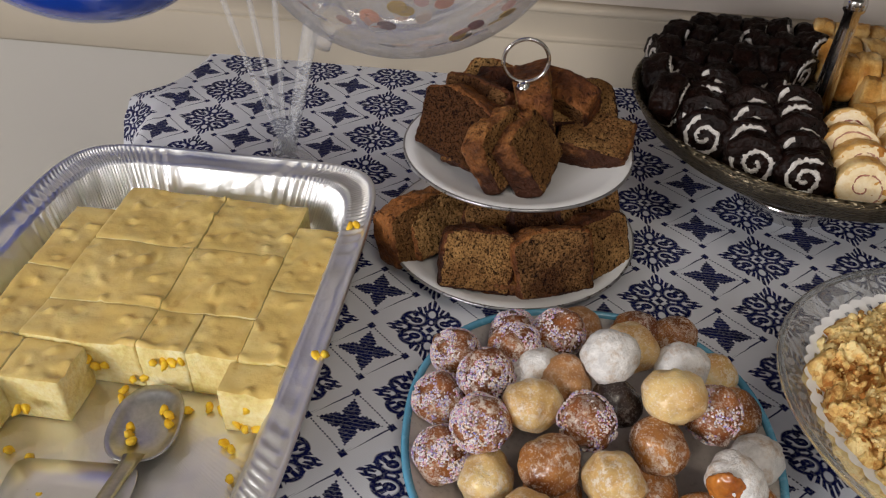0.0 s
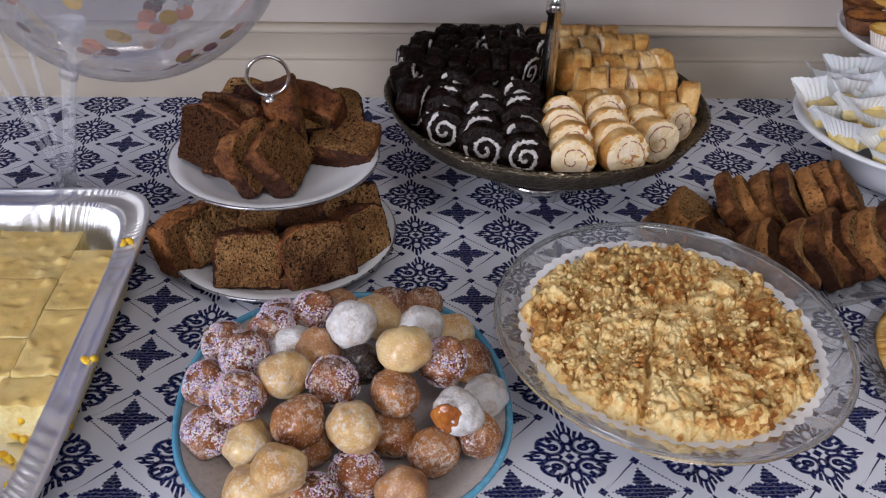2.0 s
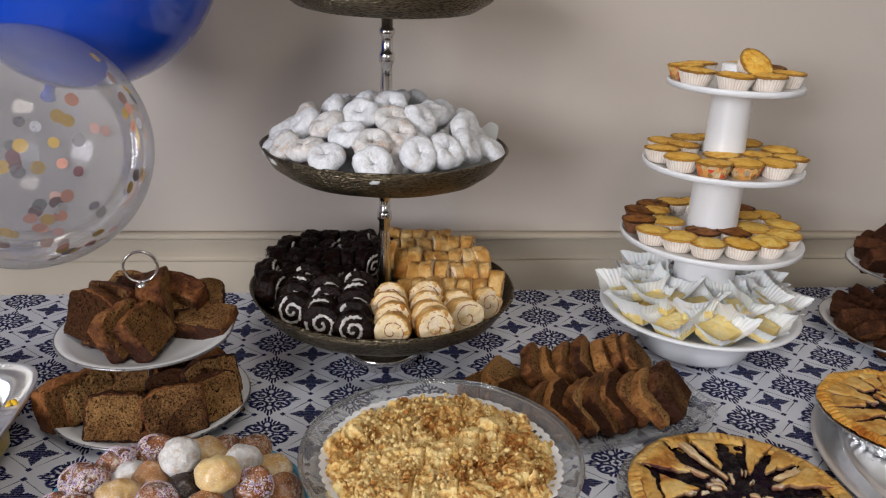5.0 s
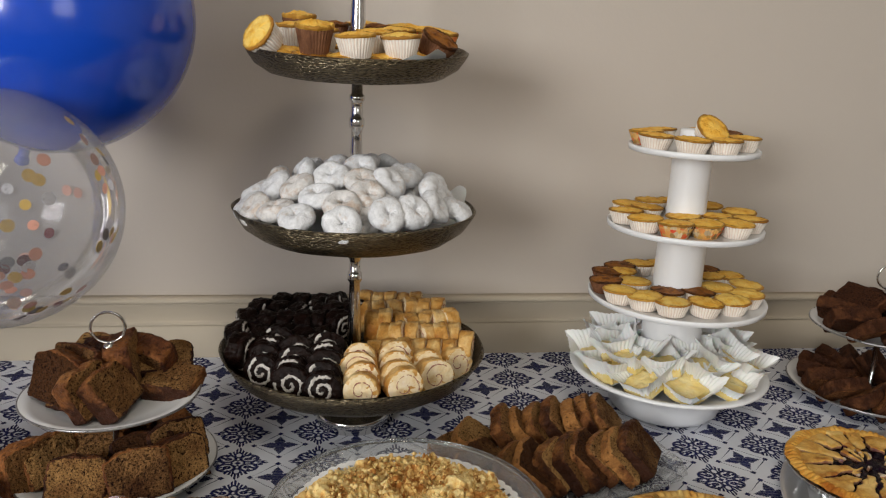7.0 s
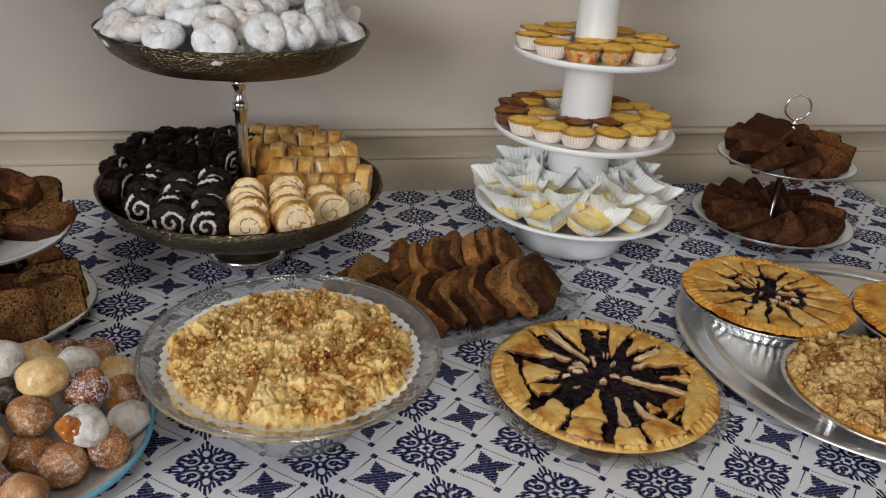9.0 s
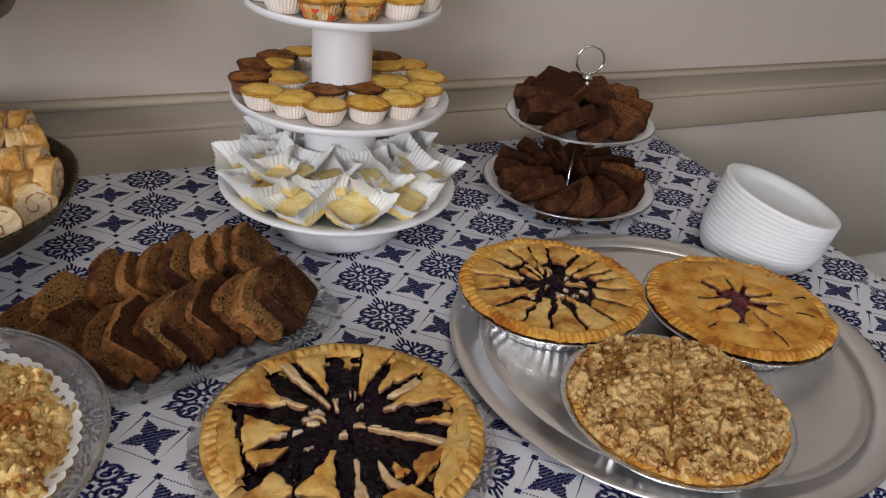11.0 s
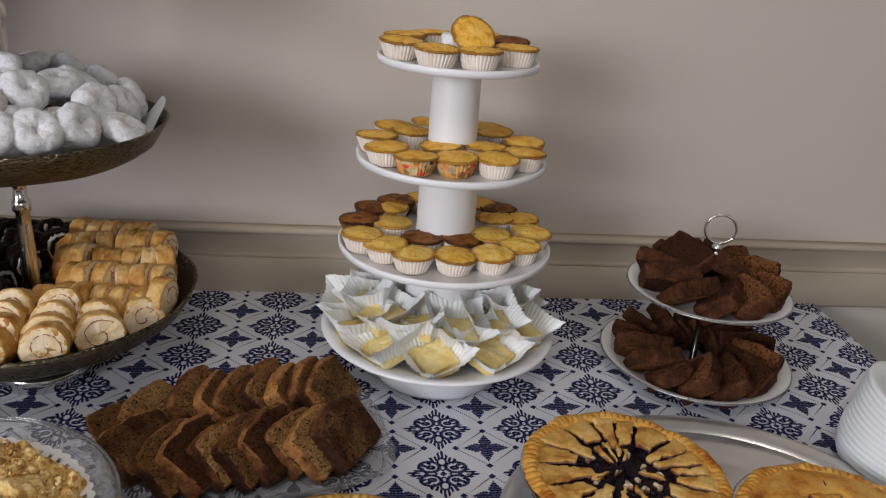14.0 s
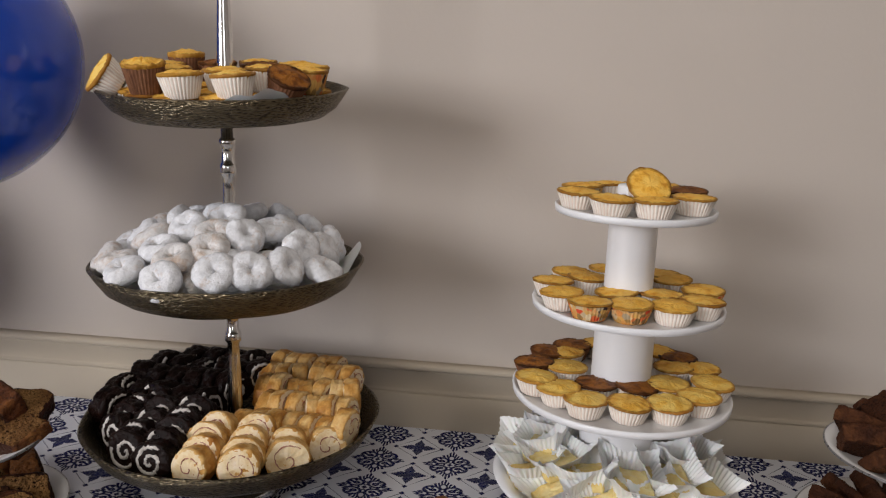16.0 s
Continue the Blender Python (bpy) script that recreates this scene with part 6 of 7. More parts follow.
def striped_case_material():
    """White paper case with thin reddish stripes between its pleats."""
    n = Nodes("paper_case")
    sep = n.add("ShaderNodeSeparateXYZ")
    n.put(sep.inputs[0], n.coords(False))
    turn = n.math("ARCTAN2", sep.outputs[1], sep.outputs[0])
    stripe = n.step(n.math("SINE", n.math("MULTIPLY", turn, 34.0)), -0.25, -0.75)
    paper = n.ramp(n.noise(n.coords(), 60.0, 3), [(0.3, (0.70, 0.63, 0.55)), (0.7, (0.82, 0.77, 0.70))])
    return n.done(n.mix(n.math("MULTIPLY", stripe, 0.38), paper, (0.50, 0.27, 0.19)), 0.8)


CASE = striped_case_material()
CASE_DARK = speckled("brown_paper_case", [(0.3, (0.10, 0.04, 0.02)), (0.7, (0.22, 0.10, 0.05))], 60, 300, 0.7, 0.1)


def printed_case_material():
    n = Nodes("printed_paper_case")
    vec = n.coords()
    cells = n.cells(vec, 150.0)
    pick = n.add("ShaderNodeSeparateColor")
    n.put(pick.inputs[0], cells.outputs["Color"])
    ink = n.ramp(pick.outputs[0], [(0.0, (0.60, 0.07, 0.03)), (0.4, (0.62, 0.36, 0.10)), (0.7, (0.05, 0.03, 0.03)), (1.0, (0.66, 0.52, 0.32))])
    return n.done(n.mix(n.step(cells.outputs["Distance"], 0.75, 0.6), (0.62, 0.36, 0.14), ink), 0.75)


CASE_PRINT = printed_case_material()
KINDS = {
    "y": (CUSTARD, CASE, "golden custard cupcake in a white paper case", 1.0),
    "g": (CUSTARD_PALE, CASE, "yellow custard cupcake in a pleated white case", 2.0),
    "d": (CUSTARD_DARK, CASE, "dark baked custard cupcake in a white paper case", 3.0),
    "b": (CUSTARD_DARK, CASE_DARK, "dark brown cupcake in a brown paper case", 4.0),
    "k": (CUSTARD, CASE_DARK, "golden custard cupcake in a dark brown case", 6.0),
    "p": (CUSTARD, CASE_PRINT, "custard cupcake in a printed colourful case", 5.0),
}


def put_cup(kind, m):
    top, case, label, seed = KINDS[kind]
    return again(("cup", kind), lambda: cupcake(top, case, label, "cupcake", seed), m)


CUPS_LOW = [("b", -0.101, 0.016), ("b", -0.084, 0.059), ("b", -0.054, 0.088), ("y", -0.063, 0.06), ("g", -0.062, 0.008), ("g", -0.098, -0.032), ("g", -0.072, -0.058), ("g", -0.044, -0.085), ("y", 0.001, -0.087), ("g", 0.045, -0.079), ("g", 0.08, -0.053), ("d", -0.03, -0.037), ("d", 0.014, -0.036), ("g", 0.051, -0.021), ("g", 0.101, -0.01), ("y", 0.097, 0.035), ("y", 0.066, 0.034), ("b", 0.075, 0.07), ("y", 0.052, 0.088), ("y", -0.018, 0.101), ("y", 0.017, 0.101)]
CUPS_MID = [("y", -0.085, 0.008), ("y", -0.063, 0.057), ("y", -0.075, -0.04), ("y", -0.045, 0.034), ("p", -0.046, -0.072), ("y", -0.014, -0.025), ("p", -0.003, -0.07), ("y", 0.034, -0.022), ("y", 0.041, -0.068), ("y", 0.075, -0.04), ("y", 0.056, 0.05), ("p", 0.085, 0.006), ("y", 0.047, 0.071), ("y", -0.017, 0.083), ("y", 0.017, 0.083)]
CUPS_TOP = [("y", -0.064, -0.017), ("p", -0.057, 0.033), ("y", -0.031, -0.058), ("y", 0.014, -0.058), ("y", 0.058, -0.024), ("b", 0.059, 0.03), ("y", 0.033, 0.057), ("y", -0.026, 0.06)]
rnd = random.Random(6)
for level, cups in zip((0.1755, 0.2805, 0.3901), (CUPS_LOW, CUPS_MID, CUPS_TOP)):
    for kind, x, y in cups:
        put_cup(kind, pose(WX + x, WY + y, CLOTH_Z + level + 0.0003, rnd.uniform(-3, 3), rnd.uniform(-3, 3), rnd.uniform(0, 360)))
put_cup("y", pose(WX + 0.006, WY - 0.018, CLOTH_Z + 0.4075, 46, 4, 12))
# the top bronze tray
TALL = Matrix.Diagonal((0.95, 0.95, 1.34, 1.0))


def on_top_tray(kind, a, r, up, lean_x=0.0, lean_y=0.0, turn=0.0):
    put_cup(kind, TOP_RIM @ pose(r * math.cos(radians(a)), r * math.sin(radians(a)), up, lean_x, lean_y, turn) @ TALL)


UNDER = [("y", -150, 0.093), ("y", -125, 0.095), ("k", -100, 0.092), ("y", -70, 0.092), ("y", -40, 0.092), ("g", 2, 0.098), ("y", 30, 0.092), ("b", 60, 0.092), ("y", 95, 0.092), ("b", 130, 0.092), ("y", 165, 0.092), ("y", -85, 0.046), ("y", 30, 0.046), ("y", 150, 0.046)]
for kind, a, r in UNDER:
    on_top_tray(kind, a, r, -0.0262, turn=rnd.uniform(0, 360))
OVER = [("k", -122, 0.098, 4, -4), ("y", -93, 0.098, 3, 2), ("g", -62, 0.100, 3, 3), ("b", -32, 0.100, 16, 26), ("p", -8, 0.100, 2, 2), ("p", 18, 0.094, 0, 0), ("y", -140, 0.060, 0, 0), ("y", -68, 0.048, 0, 0), ("b", 60, 0.05, 0, 0), ("y", 0, 0.048, 0, 0), ("b", 120, 0.066, 0, 0), ("y", 170, 0.080, 0, 0), ("y", 85, 0.086, 0, 0), ("y", 45, 0.090, 0, 0), ("k", 140, 0.096, 0, 0)]
for kind, a, r, lean_x, lean_y in OVER:
    on_top_tray(kind, a, r, -0.0020, lean_x, lean_y, rnd.uniform(0, 360) if lean_x < 9 else 0)
on_top_tray("g", -153, 0.112, 0.004, 30, -48)

# ---- squares of cake in folded paper ----
def paper_cup(seed):
    """A square of pleated paper folded up round a cake: four soft walls that flare and droop, corners drawn out."""
    rnd = random.Random(seed)
    lift = [rnd.uniform(0.8, 1.2) for _ in range(4)]
    flare = [rnd.uniform(0.6, 1.45) for _ in range(4)]
    bm = bmesh.new()
    n = 84
    grid = []
    for j in range(n + 1):
        row = []
        for i in range(n + 1):
            u, v = 2 * i / n - 1, 2 * j / n - 1
            m_ = max(abs(u), abs(v), 1e-6)
            rr = max(0.0, m_ - 0.40) / 0.60
            corner = min(abs(u), abs(v)) / m_
            side = (0 if u > 0 else 1) if abs(u) > abs(v) else (2 if v > 0 else 3)
            run = u if abs(v) > abs(u) else v
            pleat = math.sin(run / m_ * 30 + seed)
            tall = 0.039 * rr ** 0.9 * (0.94 + 0.22 * corner ** 3) * (lift[side] * (1 - corner ** 4) + corner ** 4)
            tall -= 0.010 * max(0.0, flare[side] - 0.9) * rr ** 3 * (1 - corner ** 2)
            reach = m_ * 0.0460 if m_ < 0.40 else 0.0184 + (0.0085 + 0.0085 * flare[side] * rr) * rr + 0.0006 * min(1.0, rr * 2) * pleat * (1 - corner ** 6)
            reach += 0.003 * rr * noise.noise((u * 1.7, v * 1.7, seed))
            zig = 0.0003 * pleat * rr ** 3
            row.append(bm.verts.new((reach * u / m_, reach * v / m_, 0.0005 + tall + zig + 0.0012 * rr * noise.noise((u * 2, v * 2, seed + 5)))))
        grid.append(row)
    for lo, hi in zip(grid, grid[1:]):
        for k in range(n):
            bm.faces.new((lo[k], lo[k + 1], hi[k + 1], hi[k]))
    return bm


def wrapped(variant):
    ob = thing("wrapped_cake", "square of yellow custard cake in pleated white paper", "cake", "cakes in folded paper")
    part("paper", paper_cup(variant + 3), PAPER, ob, "pleated white paper wrapper")
    bm = grid_box(0.044, 0.044, 0.0185, 0.0014)
    soften(bm, 0.044, 0.044, 0.0185, 0.004)
    roughen(bm, 0.0022, 48, variant, 3)
    roughen(bm, 0.0005, 240, variant + 4, 3)
    bmesh.ops.translate(bm, verts=bm.verts, vec=(0, 0, 0.0024))
    part("cake", bm, SQUARE_TOP, ob, "shiny yellow custard cake")
    return ob


W0 = CLOTH_Z + 0.0535
rnd = random.Random(17)
WRAPS = [(-98, 0.096, 0.004, 24), (-60, 0.098, 0.004, 24), (-22, 0.100, 0.005, 20), (16, 0.098, 0.004, 16), (54, 0.096, 0.003, 10), (92, 0.094, 0.003, 10), (130, 0.098, 0.004, 12), (166, 0.102, 0.005, 20), (200, 0.102, 0.006, 24), (-130, 0.100, 0.005, 24), (-80, 0.068, 0.022, 8), (-120, 0.070, 0.023, 8), (-40, 0.070, 0.023, 8), (0, 0.074, 0.024, 10), (40, 0.074, 0.020, 8), (182, 0.080, 0.027, 14), (-152, 0.078, 0.026, 12), (146, 0.078, 0.022, 8), (85, 0.074, 0.018, 6)]
for i, (ang, r, up, tip) in enumerate(WRAPS):
    x, y = WX + r * math.cos(radians(ang)), WY + r * math.sin(radians(ang))
    again(("wrap", i % 5), lambda: wrapped(i % 5), pose(x, y, W0 + up) @ pose(0, 0, 0, 0, 0, ang) @ pose(0, 0, 0, rnd.uniform(-9, 9), 0.5 * tip + rnd.uniform(-5, 6), 0) @ pose(0, 0, 0, 0, 0, rnd.uniform(-40, 40)))

# ---- doughnut balls on the blue-rimmed plate ----
bpl = thing("blue_rimmed_plate", "rounded square stoneware plate with a blue glazed rim", "plate", m=pose(-0.2043, -0.576, CLOTH_Z, 0, 0, 4))


def square_ring(scale, z, power=2.35):
    return [(x, y, z) for x, y in rounded(0.1290 * scale, 0.1255 * scale, power, 96)]


part("dish", loft([square_ring(0.3, 0.003), square_ring(0.50, 0.003), square_ring(0.52, 0.0), square_ring(0.58, 0.0), square_ring(0.60, 0.004), square_ring(0.84, 0.012), square_ring(0.985, 0.0255), square_ring(0.975, 0.0265), square_ring(0.83, 0.0155), square_ring(0.6, 0.0095), square_ring(0.3, 0.009)]), STONEWARE, bpl, "pale stoneware dish")
part("rim", loft([square_ring(0.972, 0.0232), square_ring(0.99, 0.0228), square_ring(1.006, 0.0265), square_ring(0.998, 0.0292), square_ring(0.98, 0.0292), square_ring(0.962, 0.0262), square_ring(0.972, 0.0232)], False, False), BLUE_GLAZE, bpl, "raised blue glazed rim")


def ball_mesh(r, seed, squash=0.93):
    bm = bmesh.new()
    bmesh.ops.create_icosphere(bm, subdivisions=4, radius=r)
    for v in bm.verts:
        v.co.z *= squash
    roughen(bm, r * 0.20, 42, seed, 2)
    roughen(bm, r * 0.045, 170, seed + 2, 3)
    return bm


def sprinkle_mesh(r, seed, count):
    """Little sugar rods lying on a ball."""
    rnd = random.Random(seed)
    verts, polys = [], []
    for _ in range(count):
        way = Vector((rnd.gauss(0, 1), rnd.gauss(0, 1), rnd.gauss(0.35, 1))).normalized()
        if noise.noise(way * 2.2 + Vector((seed * 5, 1, 0))) + rnd.uniform(-0.3, 0.3) < -0.06:
            continue
        along = way.orthogonal().normalized()
        along.rotate(Matrix.Rotation(rnd.uniform(0, 6.3), 3, way))
        side = way.cross(along)
        L, W = rnd.uniform(0.0004, 0.0011), rnd.uniform(0.0004, 0.00066)
        mid = Vector((way.x, way.y, way.z * 0.93)) * (r * (1.03 + 0.1 * noise.noise(way * 1.6 + Vector((seed, 0, 0)))))
        first = len(verts)
        for a, b, c in ((-1, -1, 0), (1, -1, 0), (1, 1, 0), (-1, 1, 0), (-0.8, -0.6, 1), (0.8, -0.6, 1), (0.8, 0.6, 1), (-0.8, 0.6, 1)):
            p = mid + along * (a * L) + side * (b * W) + way * (c * 0.0007 - 0.0002)
            verts.append(tuple(p))
        polys += [[first + i for i in f] for f in ((4, 5, 6, 7), (0, 1, 5, 4), (1, 2, 6, 5), (2, 3, 7, 6), (3, 0, 4, 7))]
    me = bpy.data.meshes.new("sprinkles")
    me.from_pydata(verts, [], polys)
    me.materials.append(SPRINKLES)
    return me


def dough_ball(kind, variant):
    r = 0.0162 if kind == "C" else 0.0187
    label, material = {
        "S": ("brown doughnut ball coated in coloured sugar sprinkles", DOUGH_TOFFEE),
        "P": ("pale yellow sugared doughnut ball", DOUGH_PLAIN),
        "G": ("glazed brown doughnut ball", DOUGH_GLAZED),
        "T": ("plain tan doughnut ball", DOUGH_TAN),
        "W": ("doughnut ball covered in white powdered sugar", BALL_POWDER),
        "C": ("dark chocolate glazed doughnut ball", DOUGH_DARK),
        "J": ("white powdered doughnut ball oozing amber jelly", BALL_POWDER),
    }[kind]
    ob = thing("doughnut_ball", label, "doughnut", "doughnut balls")
    part("dough", ball_mesh(r, variant * 1.7 + ord(kind)), material, ob)
    if kind == "S":
        me = sprinkle_mesh(r, variant, 1500 if variant == 1 else 2900)
        child = new("sugar_coat", me)
        child.parent = ob
        tagged(child, "tiny coloured sugar sprinkles", kind="stuff")
    if kind == "J":
        bm = bmesh.new()
        bmesh.ops.create_icosphere(bm, subdivisions=4, radius=r * 0.74)
        for v in bm.verts:
            v.co = Vector((v.co.x * 0.80 - r * 0.30, v.co.y * 0.34 - r * 0.66, v.co.z * 0.95 + r * 0.30))
        roughen(bm, 0.0022, 120, 3)
        part("jelly", bm, JELLY, ob, "shiny amber jelly")
    return ob


BALLS = [
    ("P", -0.265, -0.669, 0), ("S", -0.222, -0.677, 0), ("S", -0.194, -0.655, 0), ("T", -0.163, -0.672, 0), ("G", -0.139, -0.640, 0), ("G", -0.106, -0.625, 0), ("S", -0.302, -0.612, 0), ("W", -0.097, -0.586, 0),
    ("P", -0.115, -0.512, 0), ("S", -0.311, -0.565, 0), ("P", -0.272, -0.626, 0), ("G", -0.231, -0.632, 0), ("G", -0.169, -0.620, 0), ("G", -0.105, -0.548, 0), ("S", -0.304, -0.520, 0), ("G", -0.168, -0.478, 0),
    ("G", -0.139, -0.476, 0), ("S", -0.262, -0.491, 0), ("T", -0.214, -0.479, 0), ("S", -0.279, -0.606, 1), ("S", -0.279, -0.564, 1), ("S", -0.260, -0.535, 1), ("S", -0.231, -0.515, 1), ("T", -0.226, -0.560, 1),
    ("P", -0.178, -0.522, 1), ("W", -0.144, -0.532, 1), ("C", -0.192, -0.574, 1), ("S", -0.129, -0.575, 1), ("P", -0.247, -0.588, 1.15), ("S", -0.211, -0.596, 1.1), ("G", -0.166, -0.606, 1), ("J", -0.122, -0.626, 1),
    ("G", -0.233, -0.632, 1), ("P", -0.194, -0.639, 1), ("P", -0.244, -0.670, 0.9), ("W", -0.246, -0.551, 0.9), ("W", -0.199, -0.554, 1.85), ("P", -0.159, -0.583, 1.8),
]
for i, (kind, x, y, level) in enumerate(BALLS):
    variants = 3 if kind in "SPG" else 2 if kind in "WT" else 1
    variant = (1 if x > -0.25 else 2 * (i % 2)) if kind == "S" else i % variants
    z = CLOTH_Z + 0.033 + 0.0275 * level
    turn_z = 0 if kind == "J" else (i * 77) % 360
    again(("ball", kind, variant), lambda: dough_ball(kind, variant), pose(x, y, z, 0 if kind == "J" else (i * 31) % 50 - 25, 0, -12 if kind == "J" else turn_z))

# ---- corn cake in its foil tray ----
FX0, FX1, FY0, FY1 = -0.708, -0.394, -0.752, -0.307
pan = thing("foil_tray", "crimped aluminium foil tray, partly emptied", "foil tray", m=pose((FX0 + FX1) / 2, (FY0 + FY1) / 2, CLOTH_Z))
fw, fd = (FX1 - FX0) / 2, (FY1 - FY0) / 2


def pan_ring(inset, z, flute=0.0, count=1200, power=7.0):
    pts = rounded(fw - inset, fd - inset, power, count)
    out = []
    for k, (x, y) in enumerate(pts):
        s = 1 + flute * math.sin(k * 2 * math.pi * 150 / count)
        out.append((x * s, y * s, z + 0.25 * flute * math.sin(k * 1.7)))
    return out


part("pan", loft([pan_ring(0.12, 0.0015), pan_ring(0.052, 0.001), pan_ring(0.045, 0.002, 0.002), pan_ring(0.038, 0.016, 0.008), pan_ring(0.031, 0.034, 0.009), pan_ring(0.027, 0.044, 0.006), pan_ring(0.025, 0.049)], True, False), FOIL, pan, "fluted foil sides")
def crimped_ring(inset, z, press=0.0, count=1280):
    """A ring of the rim, pressed into fine ridges across it."""
    return [(x, y, z + press * math.sin(2 * math.pi * 160 * k / count + 0.6 * math.sin(k * 0.021)) + 0.0006 * math.sin(k * 0.013)) for k, (x, y) in enumerate(rounded(fw - inset, fd - inset, 7.0, count))]


part("rim", loft([crimped_ring(0.0255, 0.0485), crimped_ring(0.0225, 0.0522, 0.0003), crimped_ring(0.019, 0.0510, 0.0010), crimped_ring(0.012, 0.0502, 0.0013), crimped_ring(0.006, 0.0512, 0.0010), crimped_ring(0.0040, 0.0545, 0.0003), crimped_ring(0.0018, 0.0560), crimped_ring(0.0, 0.0545), crimped_ring(0.0008, 0.0505)], False, False), FOIL, pan, "crimped foil rim with a rolled edge")

# cuts along the cake, piece by piece
CUT_X = [-0.662, -0.625, -0.575, -0.535, -0.498, -0.458, -0.416]
CUT_Y = [-0.368, -0.402, -0.444, -0.486, -0.520, -0.563]


def cake_top(x, y):
    """The uneven surface of the whole cake."""
    p = Vector((x, y, 0))
    return 0.0034 * noise.noise(p * 22) + 0.0010 * noise.noise(p * 62) + 0.0004 * noise.noise(p * 140) + 0.0085 * max(0.0, noise.noise(p * 85 + Vector((3, 7, 0))) - 0.32) - 0.006 * max(0.0, noise.noise(p * 70 + Vector((13, 2, 0))) - 0.36)


def corn_piece(x0, x1, y0, y1, h, seed):
    cx, cy, w, d = (x0 + x1) / 2, (y0 + y1) / 2, x1 - x0, y1 - y0
    ob = thing("corn_cake_piece", "cut square of yellow corn cake with pale sides", "cake", "corn cake pieces", pose(cx, cy, CLOTH_Z + 0.0025))
    bm = grid_box(w, d, h, 0.0022)
    top = {f.index for f in bm.faces if f.normal.z > 0.5}
    soften(bm, w, d, h, 0.0018)
    bm.normal_update()
    for v in bm.verts:
        c = v.co.copy()
        up = c.z / h
        v.co.z += up * cake_top(cx + c.x, cy + c.y)
        side = 0.0016 * noise.noise((c.x * 70 + seed, c.y * 70, c.z * 90)) + 0.0010 * noise.noise((c.x * 260, c.y * 260 + seed, c.z * 260))
        if abs(v.normal.z) < 0.5:
            v.co += v.normal * side * (1 - up) * 0.8
    split_part("skin", bm, lambda f: f.index in top, YELLOW_CAKE_TOP, ob, "shiny golden baked skin")
    split_part("cake", bm, lambda f: f.index not in top, YELLOW_CAKE, ob, "pale creamy cut sides")
    bm.free()
    return ob


rnd = random.Random(15)
# columns and rows of the cuts that each piece spans: most cuts have closed again
SPANS = [(1, 3, 0, 2), (3, 5, 0, 2), (5, 6, 1, 3), (0, 1, 1, 3), (1, 3, 2, 4), (0, 1, 3, 5), (3, 5, 2, 4), (5, 6, 3, 5), (1, 3, 4, 5), (3, 4, 4, 5), (4, 5, 4, 5)]
for k, (i0, i1, j0, j1) in enumerate(SPANS):
    corn_piece(CUT_X[i0], CUT_X[i1], CUT_Y[j1], CUT_Y[j0], 0.0425 + rnd.uniform(-0.0007, 0.0007), k * 7)
# what stands forward of the last cut
corn_piece(-0.463, -0.416, -0.593, -0.5635, 0.0415, 71)
corn_piece(-0.664, -0.619, -0.630, -0.5640, 0.0420, 72)
corn_piece(-0.619, -0.573, -0.603, -0.5640, 0.0410, 73)

# loose kernels
bm = bmesh.new()
bmesh.ops.create_icosphere(bm, subdivisions=2, radius=0.0048)
for v in bm.verts:
    v.co.x *= 0.62 + 55 * v.co.y
    v.co.z *= 0.55
roughen(bm, 0.0016, 190, 2)
kernel = bpy.data.meshes.new("corn_kernel")
bm.to_mesh(kernel)
bm.free()
kernel.shade_smooth()
kernel.materials.append(CORN)
FLOOR_Z = CLOTH_Z + 0.0045
KERNELS = [(-0.574, -0.566, 0.024), (-0.568, -0.566, 0.018), (-0.522, -0.565, 0.03), (-0.514, -0.566, 0.028), (-0.507, -0.565, 0.031), (-0.542, -0.565, 0.008), (-0.444, -0.592, 0.022), (-0.452, -0.593, 0.006), (-0.446, -0.594, 0.003), (-0.438, -0.593, 0.004), (-0.418, -0.593, 0.014), (-0.414, -0.574, 0.036), (-0.414, -0.566, 0.04), (-0.602, -0.616, 0.02), (-0.602, -0.634, 0), (-0.585, -0.637, 0), (-0.564, -0.664, 0), (-0.48, -0.577, 0), (-0.47, -0.578, 0), (-0.457, -0.606, 0), (-0.451, -0.61, 0), (-0.434, -0.62, 0), (-0.55, -0.57, 0), (-0.547, -0.579, 0), (-0.502, -0.578, 0), (-0.494, -0.581, 0), (-0.444, -0.634, 0), (-0.432, -0.624, 0.0), (-0.412, -0.404, 0.049), (-0.4, -0.559, 0.0505)]
CLUMPS = [(x + dx, y + dy, up) for i, (x, y, up) in enumerate(KERNELS) for dx, dy in ((0, 0), (0.0062, 0.0026))[:2 if up and i % 3 else 1]]
for i, (x, y, up) in enumerate(CLUMPS):
    ob = new("corn_kernel", kernel)
    ob.matrix_world = pose(x, y, FLOOR_Z + up - 0.0006, 20 + i * 41 % 60, 10 - i * 29 % 40, i * 67)
    tagged(ob, "loose yellow corn kernel in the foil tray", "corn", "loose corn kernels")

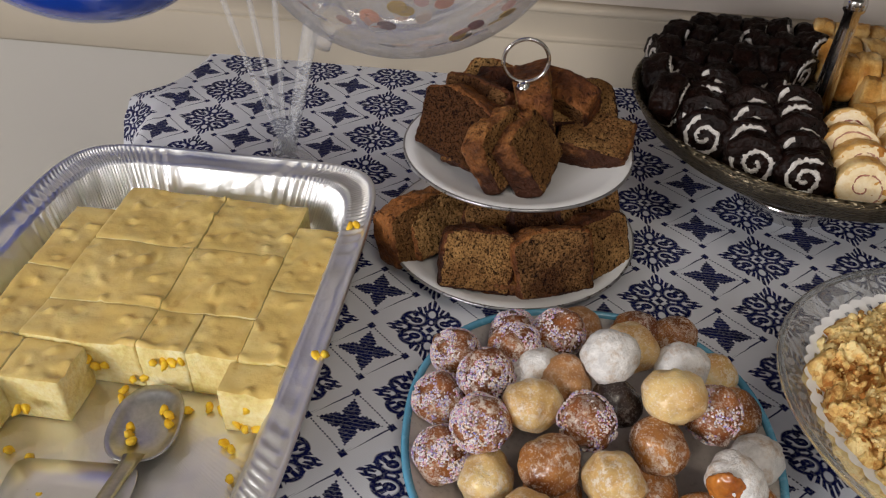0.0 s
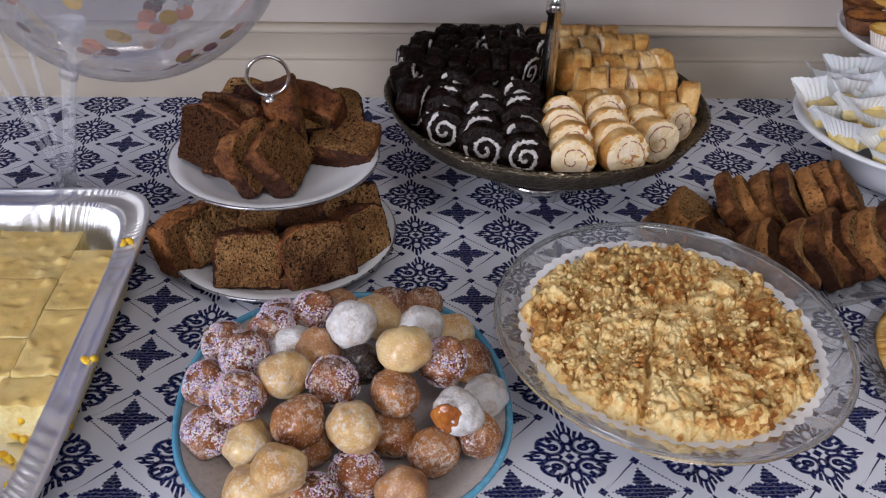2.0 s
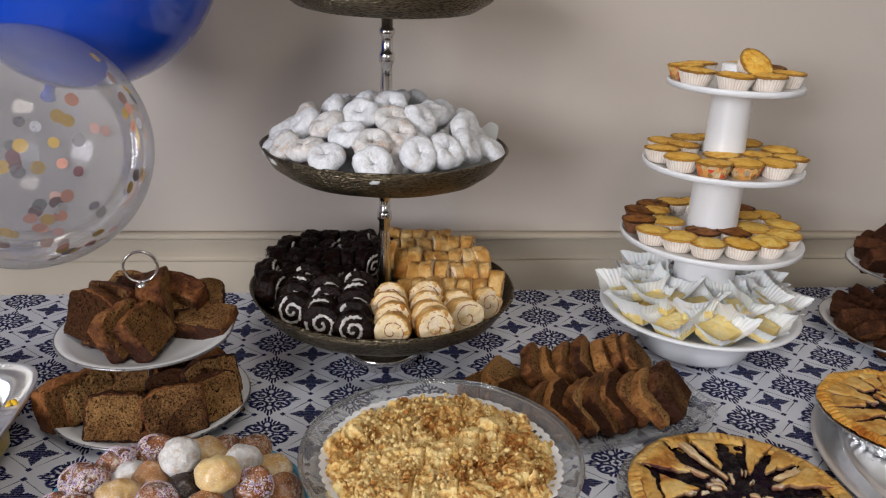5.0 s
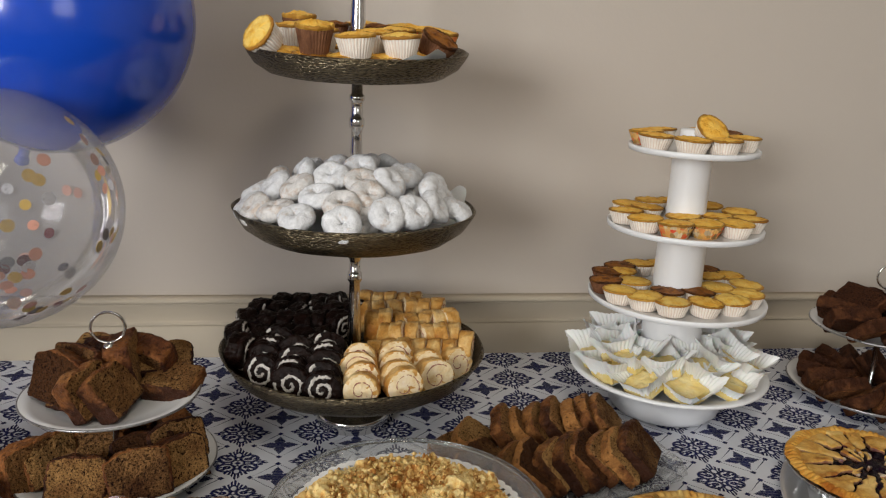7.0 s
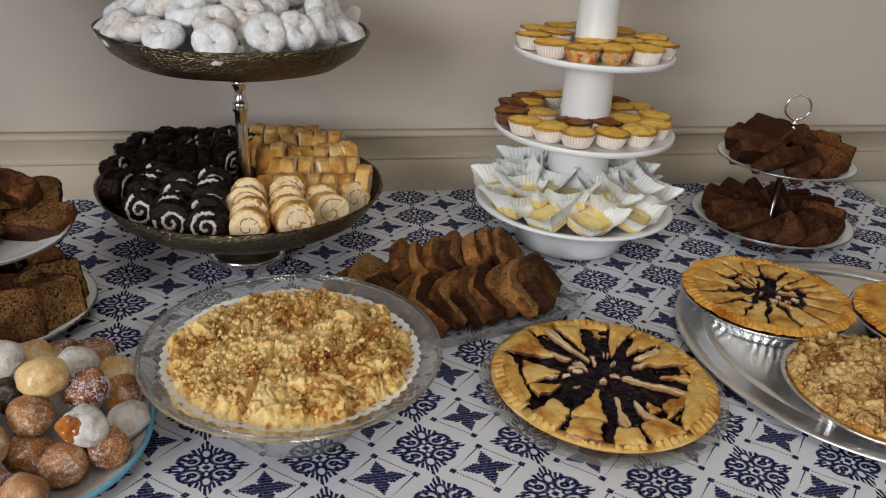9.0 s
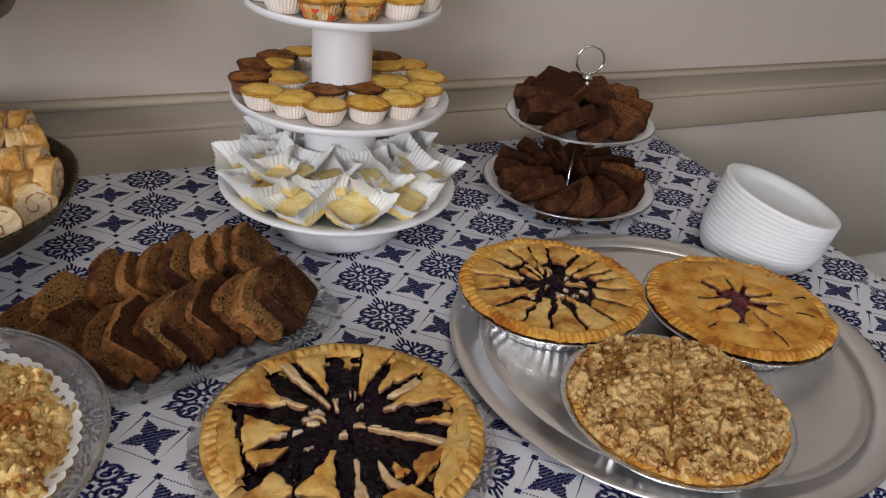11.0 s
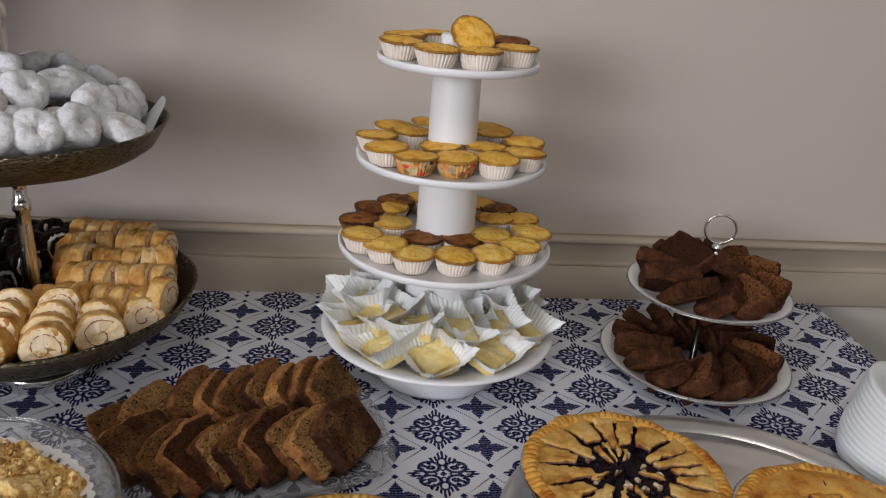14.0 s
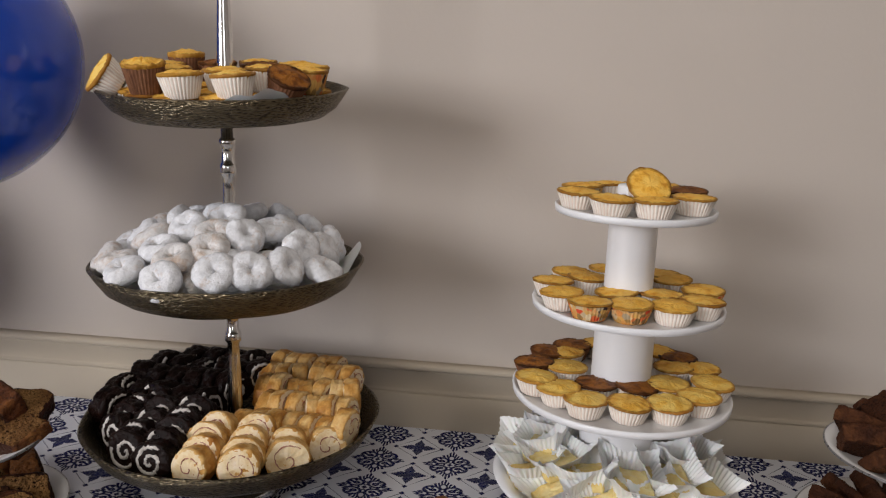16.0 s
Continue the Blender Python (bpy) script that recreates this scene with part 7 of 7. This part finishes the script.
# a flat turner resting in the emptied end of the tray
turner = thing("serving_turner", "wide flat steel turner lying in the foil tray", "spatula", m=pose(-0.548, -0.638, FLOOR_Z + 0.0035, 5, 0, 4))
blade = [(x, y - 0.042) for x, y in rounded(0.044, 0.042, 9, 72)]
part("blade", loft([[(x * k, y * k + dy, z) for x, y in blade] for k, dy, z in ((0.5, -0.021, 0.0), (0.985, -0.0006, 0.0), (1.0, 0.0, 0.0006), (0.99, -0.0004, 0.0014), (0.5, -0.021, 0.0014))]), BRUSHED, turner, "flat steel blade with rounded corners")
part("handle", tube([(0, -0.080, 0.002), (0, -0.098, 0.010), (0, -0.115, 0.045), (0, -0.145, 0.060), (0, -0.200, 0.064)], 0.0055, 12), SPOON_STEEL, turner, "cranked steel handle")

spoon = thing("serving_spoon", "worn steel serving spoon with corn crumbs in its bowl", "spoon", m=pose(-0.515, -0.603, FLOOR_Z + 0.0005, 0, 0, 8))


def spoon_bowl():
    rings = []
    outline = [(0.0250 * math.copysign(abs(math.cos(a)) ** 0.8, math.cos(a)) * (1 - 0.06 * math.sin(a)), 0.034 * math.copysign(abs(math.sin(a)) ** 0.85, math.sin(a))) for a in (2 * math.pi * k / 48 for k in range(48))]
    for scale, z in ((0.2, 0.0004), (0.6, 0.0014), (0.88, 0.0048), (1.0, 0.0085), (1.02, 0.0092), (1.0, 0.0098), (0.86, 0.0062), (0.58, 0.0028), (0.2, 0.0018)):
        rings.append([(x * scale, y * scale, z) for x, y in outline])
    return loft(rings)


part("bowl", spoon_bowl(), SPOON_STEEL, spoon, "oval steel bowl")
part("handle", loft([[(x * w, y, z + dz) for x, dz in ((-1, 0), (-0.5, 0.0012), (0.5, 0.0012), (1, 0), (0.5, -0.0012), (-0.5, -0.0012))] for w, y, z in ((0.0075, -0.028, 0.009), (0.0062, -0.04, 0.013), (0.0058, -0.08, 0.030), (0.0070, -0.12, 0.048), (0.009, -0.16, 0.062), (0.007, -0.195, 0.066))]), SPOON_STEEL, spoon, "long steel handle")
for i, (x, y) in enumerate(((0.004, 0.012), (0.011, 0.008), (-0.010, -0.012), (-0.012, -0.006), (0.014, 0.001), (-0.006, -0.016))):
    ob = new("corn_kernel", kernel)
    ob.matrix_world = pose(-0.513 + x, -0.601 + y, FLOOR_Z + 0.0055, 30 * i, 10, i * 67)
    tagged(ob, "yellow corn kernel lying in the spoon", "corn", "corn kernels in the spoon")
